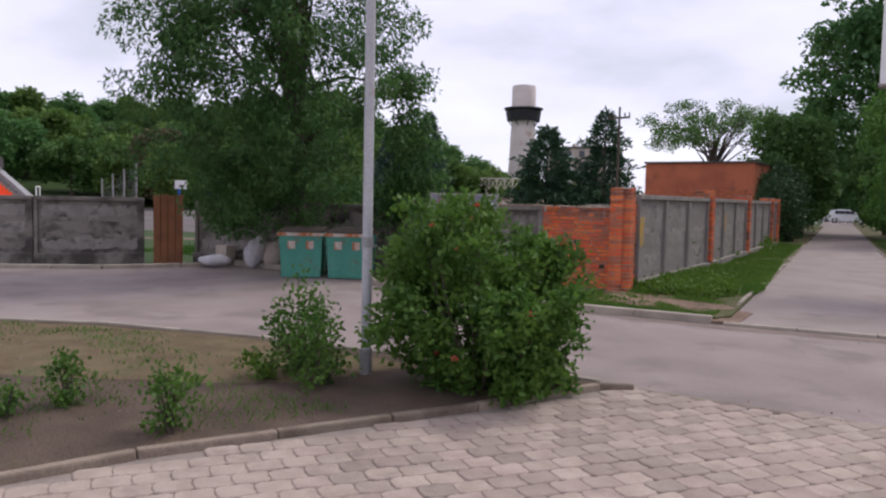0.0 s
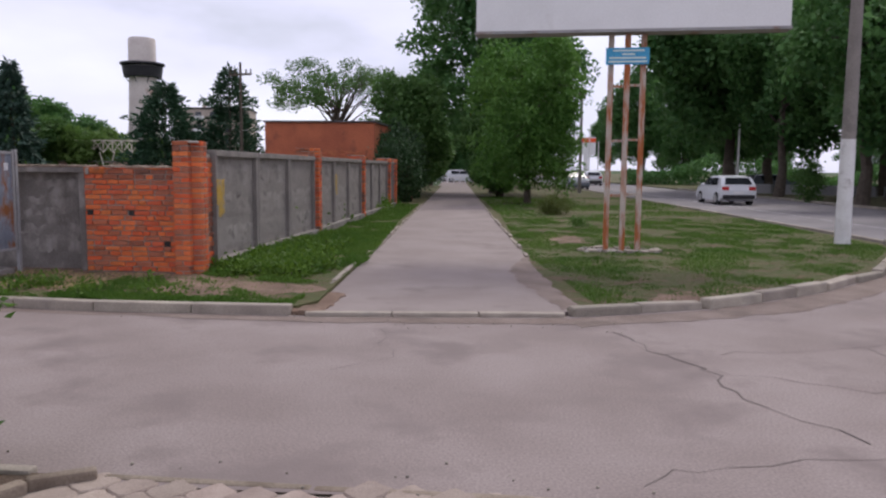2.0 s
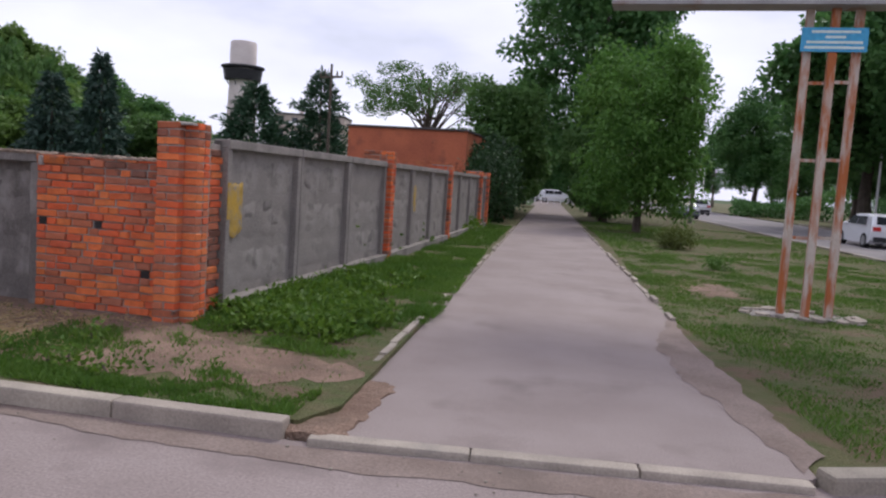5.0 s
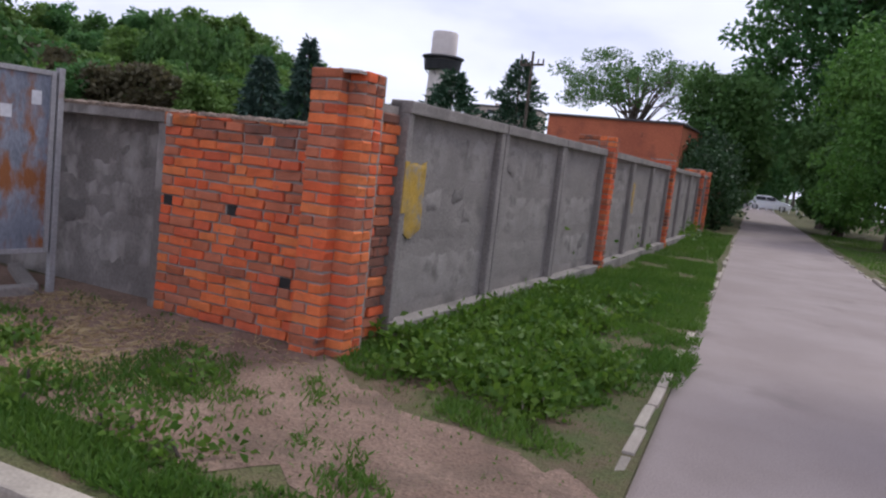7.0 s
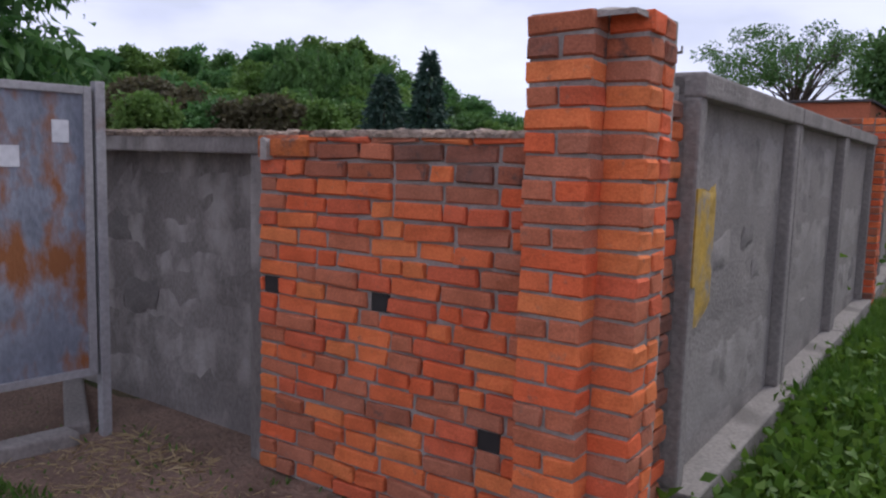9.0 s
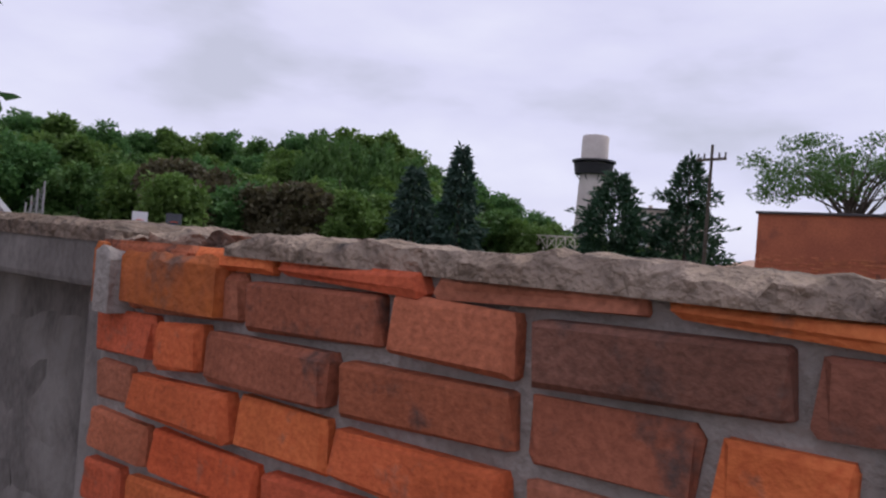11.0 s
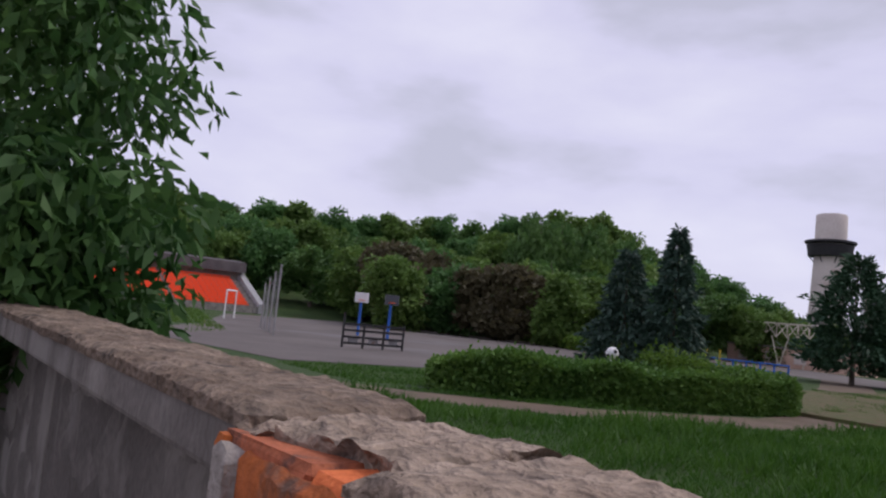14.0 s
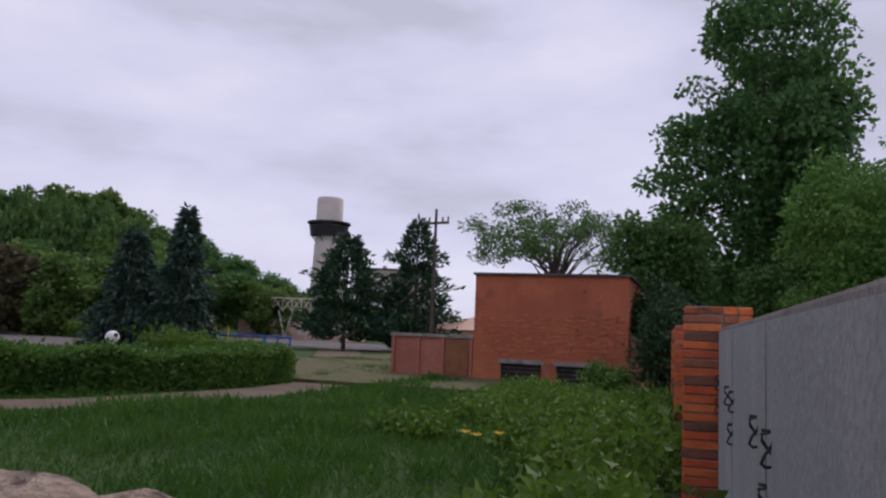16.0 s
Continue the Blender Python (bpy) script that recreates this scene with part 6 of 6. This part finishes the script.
# poplars that stand above the wood
for x, y, z, h in ((-72.5, 67.0, 0.6, 18.6), (-70.2, 68.6, 0.6, 17.2), (-66.0, 72.0, 0.6, 17.4)):
    copy_thing(wood[0], pose(x, y, z, 0, 0, 40 + x) @ Matrix.Diagonal((0.72, 0.72, h / 11.9, 1)))


def bush(name, label, at, rx, ry, rz, material, clumps, per, leaf, seed, stems=10, spread=0.09, category="shrub", lift=0.0, rough=0.28, lobes=0):
    """A shrub: stems that fan out from the ground, leaves thick on the outside."""
    rng = np.random.default_rng(seed)
    t = thing(name, label, category, pose(*at))
    pts = crown_points(rng, clumps, rx, ry, rz, 0.55, rough, 0.0, lobes) + (0, 0, rz * 0.98 + lift)
    pts[:, 2] = np.maximum(pts[:, 2], 0.06)
    st = Solid()
    for k in range(stems):
        g = Vector(pts[int(rng.integers(len(pts)))])
        b = Vector((g.x * 0.25, g.y * 0.25, -0.03))
        if category == "shrub":
            st = Solid()
        st.tube([b, b.lerp(g, 0.5) + Vector((g.x * 0.1, g.y * 0.1, 0.08)), g], [0.012 + 0.006 * rz, 0.009 + 0.003 * rz, 0.003], 5, False)
        if category == "shrub":
            part("stem", st, BARK, t, smooth=True)
    if category != "shrub":
        part("stem", st, BARK, t, smooth=True)
    c = np.repeat(pts, per, axis=0)
    off = rng.normal(size=c.shape) * spread
    way = rng.normal(size=c.shape) + np.array([0, 0, 0.35]) + (c - (0, 0, rz)) / max(rx, rz) * 0.7
    size = leaf * (0.65 + 0.7 * rng.random(len(c)))
    base = c + off
    base[:, 2] = np.maximum(base[:, 2], 0.02)
    part("foliage", leaves_mesh("foliage", base, way, size, size * 0.58, material, 0.2, rng), material, t)
    return t, pts


rose, rpts = bush("rose_bush", "big leafy rose bush with a few red flowers", (1.40, -8.04, 0.05), 0.98, 0.86, 0.84, LEAF_ROSE, 520, 50, 0.066, 31, 60, 0.058, rough=0.40, lift=-0.02, lobes=30)
rg = random.Random(3)
outer = [p for p in rpts if (p[0] / 1.12) ** 2 + (p[1] / 0.85) ** 2 + ((p[2] - 0.8) / 0.84) ** 2 > 0.6 and p[1] < 0.5]
for p in rg.sample(outer, 17):
    s = Solid()
    for j in range(9):
        a, b = j * 2.4, 0.4 + 0.5 * (j % 3)
        d = Vector((math.cos(a) * b, math.sin(a) * b - 0.4, 0.8)).normalized() * 0.04
        q = d.orthogonal().normalized() * 0.022
        o = Vector(p) * 1.03
        s.add([o, o + d * 0.6 + q, o + d, o + d * 0.6 - q], [(0, 1, 2, 3)])
    part("flower", s, PETAL, rose, "small red rose")
bush("rose_shrub", "straggly young rose shrub", (-0.25, -8.75, 0.05), 0.34, 0.30, 0.40, LEAF_ROSE, 64, 22, 0.055, 32, 14, 0.07)
bush("rose_shrub", "straggly young rose shrub with bare tips", (0.22, -9.05, 0.05), 0.30, 0.26, 0.33, LEAF_ROSE, 46, 20, 0.055, 33, 14, 0.07)
bush("rose_shrub", "small thin rose shrub", (0.35, -10.75, 0.05), 0.16, 0.16, 0.26, LEAF_ROSE, 26, 22, 0.05, 34, 8, 0.05)
bush("rose_shrub", "small dark rose shrub", (-0.95, -10.75, 0.05), 0.13, 0.12, 0.20, LEAF_ROSE, 20, 20, 0.05, 35, 7, 0.05)
bush("rose_shrub", "small dark rose shrub", (-1.0, -11.25, 0.05), 0.10, 0.10, 0.17, LEAF_ROSE, 14, 20, 0.05, 36, 6, 0.05)
bush("weed_clump", "low green weed clump", (-0.35, -9.2, 0.05), 0.14, 0.12, 0.13, LEAF_WEED, 18, 18, 0.05, 37, 5, 0.04, "weed")
bush("round_shrub", "low round yellow-green shrub on the verge", (6.0, 17.8, 0.035), 0.62, 0.55, 0.33, leafy("yellow_green_leaves", (0.07, 0.10, 0.02), (0.15, 0.18, 0.045), 0.35, 1.5), 130, 26, 0.06, 38, 14, 0.07)
bush("small_shrub", "little dark shrub on the verge", (6.5, 11.6, 0.035), 0.3, 0.25, 0.14, LEAF_HEDGE, 30, 24, 0.05, 39, 6, 0.05)
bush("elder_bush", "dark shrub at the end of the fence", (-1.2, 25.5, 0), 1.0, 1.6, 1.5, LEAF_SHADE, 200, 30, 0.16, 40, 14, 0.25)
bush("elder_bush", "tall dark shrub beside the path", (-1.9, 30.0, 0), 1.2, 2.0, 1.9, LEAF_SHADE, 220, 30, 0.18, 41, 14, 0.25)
bush("yard_shrub", "round green shrub before the shed", (-3.3, 25.4, 0), 0.75, 0.6, 0.42, LEAF_HEDGE, 120, 30, 0.11, 42, 10, 0.14)
bush("roadside_shrub", "young shrub on the far grass strip", (20.5, 33.5, 0.06), 0.7, 0.7, 1.1, LEAF_FOREST, 80, 26, 0.14, 43, 8, 0.15)

# clipped hedge in a shallow arc
rng = np.random.default_rng(50)
n = 60000
f = rng.random(n)
hx = -16.75 + 3.05 * f + 1.0 * np.sin(f * math.pi)
hy = 11.3 + 11.4 * f
side_ = rng.uniform(-1, 1, n)
face = rng.random(n)
hz = np.where(face < 0.5, 0.80 + 0.10 * rng.normal(size=n), 0.9 * rng.random(n))
sx = np.where(face < 0.5, side_, np.where(rng.random(n) < 0.7, 1.0, -1.0)) * 0.95
lump = np.array([noise.noise(Vector((a * 0.55, b * 0.55, 3.0))) for a, b in zip(hx + sx, hy)])
taper = np.clip(np.minimum(f, 1 - f) / 0.12, 0, 1) ** 0.5
hb = np.stack([hx + sx * taper * (1 + 0.18 * lump), hy + 0.1 * rng.normal(size=n), np.clip(hz * (0.55 + 0.45 * taper) * (1 + 0.45 * lump), 0.0, 2.0)], 1)
hw = rng.normal(size=(n, 3)) + np.stack([sx, 0 * sx, np.where(face < 0.5, 1.0, 0.3)], 1)
hs = 0.13 * (0.6 + 0.8 * rng.random(n))
hedge = thing("clipped_hedge", "long clipped green hedge in the yard", "hedge")
part("foliage", leaves_mesh("foliage", hb, hw, hs, hs * 0.6, LEAF_HEDGE, 0.2, rng), LEAF_HEDGE, hedge)
part("inner_growth", Solid().tube([(-16.6, 11.7, 0.28), (-14.9, 16.5, 0.36), (-13.7, 22.2, 0.28)], 0.62, 8), LEAF_DARK, hedge, "dark inner twigs", smooth=True)
for k, (x, y) in enumerate(((-14.6, 17.6), (-14.2, 18.4))):
    bush("hedge_shoot", "taller shoots rising from the hedge", (x, y, 0.5), 0.55, 0.5, 0.5, LEAF_WEED, 46, 26, 0.1, 60 + k, 6, 0.12)
rng = np.random.default_rng(51)
n = 9000
hb = np.stack([-62 + 26 * rng.random(n), np.zeros(n), 1.1 * rng.random(n) ** 0.6], 1)
hb[:, 1] = 56 - 0.45 * (hb[:, 0] + 62) + rng.normal(size=n) * 0.3
hs = 0.3 * (0.6 + 0.8 * rng.random(n))
far_hedge = thing("far_hedge", "low trimmed hedge behind the court", "hedge")
part("foliage", leaves_mesh("foliage", hb, rng.normal(size=(n, 3)) + (0, 0, 0.4), hs, hs * 0.6, LEAF_WEED, 0.2, rng), LEAF_WEED, far_hedge)

rng = np.random.default_rng(52)
n = 26000
ang = np.radians(8 + 76 * rng.random(n))
away = 84 + 6 * rng.random(n) - 26 * (np.degrees(ang) > 40)
tall = np.array([1.6 + 1.5 * noise.noise(Vector((a * 9, 2.0, 5.0))) for a in ang])
hb = np.stack([4 + away * np.sin(ang), -6 + away * np.cos(ang), np.maximum(0.3, tall) * rng.random(n) ** 0.7 * 1.5], 1)
hs = 0.42 * (0.6 + 0.8 * rng.random(n))
tagged(new("far_shrubbery", leaves_mesh("far_shrubbery", hb, rng.normal(size=(n, 3)) + (0, 0, 0.4), hs, hs * 0.6, LEAF_DARK, 0.2, rng)), "uneven belt of shrubs beyond the main road", "shrubbery", kind="stuff")

# ---- grass and weeds ----
turf_blades("lawn_fence", "short grass in patches along the fence", [(-0.1, 0.1), (0.3, -0.25), (1.2, -0.65), (2.2, -0.85), (2.2, 2), (1.5, 8.5), (1.1, 12), (-0.1, 12)], 0.09, 80000, 0.035, 0.10, GRASS, 1, 0.42, 1.4)
turf_blades("lawn_fence", "tall grass at the foot of the fence", [(0.12, 0.3), (0.5, -0.1), (1.0, 1.0), (0.6, 7), (0.05, 7), (0.06, 0.7)], 0.09, 9000, 0.07, 0.2, GRASS, 2, 0.3, 0.8)
turf_blades("lawn_gate", "thin worn grass before the gate", [(-5.2, -1.0), (-2.6, -1.6), (0, -2.05), (2.2, -2.35), (1.2, -1.4), (0.3, -0.5), (-1.4, -0.7), (-2.6, -0.9)], 0.093, 13000, 0.03, 0.07, GRASS, 3, 0.70, 1.1)
turf_blades("lawn_kerb", "short grass strip behind the kerb", [(-3.5, -2.35), (2.2, -2.42), (2.2, -1.8), (0.6, -2.02), (-0.5, -2.0)], 0.09, 16000, 0.03, 0.085, GRASS, 17, 0.38, 1.3)
turf_blades("lawn_fence", "grass further along the fence", [(-0.2, 12), (1.1, 12), (0.3, 22), (-0.6, 22)], 0.09, 12000, 0.06, 0.15, GRASS, 4, 0.30, 0.6, 0.02)
turf_blades("lawn_road", "short patchy grass of the road verge", [(5.8, -1.6), (7.9, -0.5), (10.5, 2.4), (12.9, 6.6), (12.6, 16), (4.1, 16), (4.9, 4.0), (5.4, 1.2)], 0.035, 130000, 0.025, 0.065, GRASS, 5, 0.42, 1.3)
turf_blades("lawn_road", "grass of the verge further on", [(4.1, 16), (12.6, 16), (11.2, 34), (2.2, 34)], 0.035, 26000, 0.06, 0.12, GRASS, 6, 0.34, 0.4, 0.02)
turf_blades("straw_litter", "dry straw scattered by the gate", [(-2.9, -1.8), (-0.3, -1.6), (0.1, -0.4), (-0.3, -0.2), (-2.6, -0.1)], 0.10, 3600, 0.05, 0.15, DRY_GRASS, 7, 0.3, 1.0, 0.008, 9.0, "straw")
turf_blades("bed_weeds", "sparse weeds in the flower bed", [(1.5, -8.6), (-6, -9), (-6, -14), (-0.6, -13), (0.6, -10.5)], 0.05, 9000, 0.03, 0.09, GRASS, 8, 0.66, 0.9)
turf_blades("bed_grass", "worn short grass at the back of the bed", [(-1.2, -7.8), (-6, -9), (-14, -10.8), (-14, -13), (-5, -10.2), (-1.4, -9.2)], 0.05, 14000, 0.03, 0.07, GRASS, 9, 0.5, 0.7)
turf_blades("meadow", "tall rough grass inside the wall", [(-16, 0.5), (-1.0, 0.5), (-1.0, 27.8), (-9.8, 27), (-10.0, 20), (-11.4, 13), (-14.5, 9)], -0.03, 75000, 0.16, 0.40, GRASS_DARKENED, 10, -2.0, 0.35, 0.02)
turf_blades("meadow", "rough grass between track and hedge", [(-17.5, 8.5), (-13.8, 13.5), (-12.7, 19.5), (-12.9, 25), (-14.6, 24.5), (-16.0, 11)], -0.03, 12000, 0.1, 0.26, GRASS_DARKENED, 11, -2.0, 0.4, 0.025)
turf_blades("meadow", "rough grass beyond the track", [(-12.5, 27), (-13.5, 25), (-22, 40), (-14, 42), (-12, 32)], -0.03, 12000, 0.1, 0.25, GRASS_DARKENED, 12, -2.0, 0.4, 0.03)
turf_blades("meadow", "thin short grass between hedge and court", [(-22.4, 9.5), (-17.6, 9.5), (-16.8, 13), (-16.2, 18), (-18, 21), (-22, 20)], -0.03, 12000, 0.08, 0.2, GRASS_DARKENED, 16, -2.0, 0.4, 0.03)
turf_blades("pitch_grass", "green grass of the football field", [(-34, 10), (-38, 14), (-78, 26), (-78, 0), (-30, 0)], -0.03, 22000, 0.12, 0.3, GRASS, 13, 0.2, 0.2, 0.05)
rg = random.Random(77)
for k in range(46):
    x, y = rg.uniform(-5.2, -0.8), rg.uniform(3.5, 22)
    if x < -0.9 - 0.25 * (y - 2) and y < 12:
        continue
    bush("weed_clump", "leafy bright green weeds by the fence", (x, y, -0.03), rg.uniform(0.4, 0.8), rg.uniform(0.4, 0.8), rg.uniform(0.25, 0.5) * (1.0 if y < 10 else 0.6), LEAF_WEED, 42, 24, 0.11, 100 + k, 5, 0.13, "weed")
for x, y in ((-2.9, 8.6), (-2.7, 8.9), (-3.1, 8.8)):
    t = thing("yellow_flower", "yellow wild flower among the weeds", "flower", pose(x, y, 0))
    part("stem", Solid().tube([(0, 0, -0.03), (0.02, 0, 0.62)], 0.006, 5), GRASS, t)
    s = Solid()
    for j in range(10):
        a = j * 0.63
        s.add([(0.02, 0, 0.62), (0.02 + 0.05 * math.cos(a), 0.05 * math.sin(a), 0.64), (0.02 + 0.08 * math.cos(a + 0.25), 0.08 * math.sin(a + 0.25), 0.66), (0.02 + 0.05 * math.cos(a + 0.5), 0.05 * math.sin(a + 0.5), 0.64)], [(0, 1, 2, 3)])
    part("petals", s, PETAL_Y, t)
rg = random.Random(78)
for k in range(56):
    y = rg.uniform(0.5, 4.6)
    x = rg.uniform(0.2, 0.55 + 0.35 * min(y, 2.4))
    bush("dock_clump", "broad-leaved green weeds at the fence foot", (x, y, 0.085), rg.uniform(0.10, 0.2), rg.uniform(0.10, 0.2), rg.uniform(0.02, 0.06), LEAF_WEED, 9, 11, 0.075, 200 + k, 1, 0.06, "weed")

for k in range(46):
    x, y = rg.uniform(0.35, 1.7), rg.uniform(-0.15, 1.8)
    if noise.noise(Vector((x * 1.7, y * 1.7, 8.0))) < -0.2:
        continue
    bush("dock_clump", "lush broad-leaved green weeds beside the fence", (x, y, 0.085), rg.uniform(0.12, 0.24), rg.uniform(0.12, 0.24), rg.uniform(0.04, 0.09), LEAF_WEED, 12, 14, 0.062, 400 + k, 1, 0.07, "weed")

rg = random.Random(79)
for k in range(44):
    x = rg.uniform(-3.9, 0.9)
    y = -2.15 + 0.1 * x + rg.random() ** 1.5 * 1.0
    if noise.noise(Vector((x * 1.3, y * 1.6, 4.0))) < -0.12:
        continue
    bush("weed_patch", "low leafy weeds on the bare earth", (x, y, 0.085), rg.uniform(0.10, 0.22), rg.uniform(0.10, 0.2), rg.uniform(0.02, 0.05), LEAF_WEED, 9, 12, 0.05, 300 + k, 1, 0.06, "weed")

turf_blades("thin_grass", "sparse short blades over the bare patches", [(-5.2, -1.2), (-3.2, -2.3), (2.2, -2.4), (2.2, 2), (1.5, 8.5), (0.9, 14), (-0.1, 14), (-0.1, 0.1), (-5.2, -0.3)], 0.09, 4500, 0.025, 0.06, GRASS, 14, -2.0)
turf_blades("thin_grass", "sparse short blades on the road verge", [(5.8, -1.7), (7.9, -0.5), (10.5, 2.4), (12.9, 6.6), (12.6, 16), (4.1, 16), (4.9, 4.0), (5.4, 1.2)], 0.035, 14000, 0.02, 0.055, GRASS, 15, -2.0)

# small litter and stones on street and soil
rg = random.Random(6)
litter = Solid()
for k in range(150):
    if rg.random() < 0.6:
        x, y, z = rg.uniform(0.2, 6.0), rg.choice((-2.75, -2.8, -2.9, -7.05)) + rg.gauss(0, 0.12), 0.004
    else:
        x, y, z = rg.uniform(-4, 1.0), rg.uniform(-11, -8.2), 0.052
        if x > 0.6 + (y + 10.4) * 0.5:
            continue
    r = rg.uniform(0.004, 0.012)
    litter.ball((x, y, z + r * 0.4), r, r * rg.uniform(0.6, 1.4), r * 0.6, 6, 4)
tagged(lone("pebbles", litter, KERB, "small stones and crumbs in the gutter", "pebbles"), kind="stuff")

# ---- pavers ----
paving = thing("paving", "worn pinkish-grey interlocking concrete pavers", "paving", kind="structure")


def paver_shape(seed):
    rg = random.Random(seed)
    w, h, c = 0.115, 0.094, 0.034
    o = [(-w + c, -h - 0.004), (0, -h - 0.011), (w - c, -h - 0.004), (w, -h + c * 0.7), (w - 0.010, 0), (w, h - c * 0.7), (w - c, h - 0.002), (0, h - 0.008), (-w + c, h - 0.002), (-w, h - c * 0.7), (-w - 0.010, 0), (-w, -h + c * 0.7)]
    i = [(x * 0.93, y * 0.92) for x, y in o]
    z = [rg.uniform(-0.002, 0.002) for _ in o]
    v = [(x, y, -0.03) for x, y in o] + [(x, y, 0.0) for x, y in o] + [(x, y, 0.008 + d) for (x, y), d in zip(i, z)]
    n = len(o)
    f = [(k + r * n, (k + 1) % n + r * n, (k + 1) % n + (r + 1) * n, k + (r + 1) * n) for r in range(2) for k in range(n)] + [tuple(range(2 * n, 3 * n))]
    return v, f


shapes = [paver_shape(k) for k in range(4)]
paver_meshes = [Solid().add(*s).mesh("paver", PAVER) for s in shapes]
turned = radians(54)
ca, sa = math.cos(turned), math.sin(turned)
spots = []
AREA = [(2.65, -7.2), (2.26, -7.84), (1.88, -8.72), (1.50, -9.42), (1.06, -10.25), (0.61, -11.12), (0.33, -11.9), (-1.02, -15.5), (14, -15.5), (14, -7.26), (8, -7.2)]
for r in range(-110, 110):
    for c in range(-80, 80):
        a, b = (c + 0.5 * (r % 2)) * 0.232, r * 0.193
        spots.append((4 + a * ca - b * sa, -10 + a * sa + b * ca))
ok = inside(AREA, np.array([p[0] for p in spots]), np.array([p[1] for p in spots]))
spots = sorted([p for p, k in zip(spots, ok) if k], key=lambda p: math.hypot(p[0] - 3.2, p[1] + 9.0))
rg = random.Random(15)
rest = Solid()
for k, (x, y) in enumerate(spots):
    z, tw_ = rg.uniform(-0.004, 0.004), 54 + rg.uniform(-1.5, 1.5)
    if k < 300:
        part("paver", paver_meshes[k % 4], None, paving, m=pose(x, y, z, rg.uniform(-0.8, 0.8), rg.uniform(-0.8, 0.8), tw_))
    else:
        v, f = shapes[k % 4]
        q = pose(x, y, z, rg.uniform(-0.8, 0.8), rg.uniform(-0.8, 0.8), tw_)
        rest.add([q @ Vector(p) for p in v], f)
tagged(part("pavers", rest, PAVER, paving), kind="stuff")
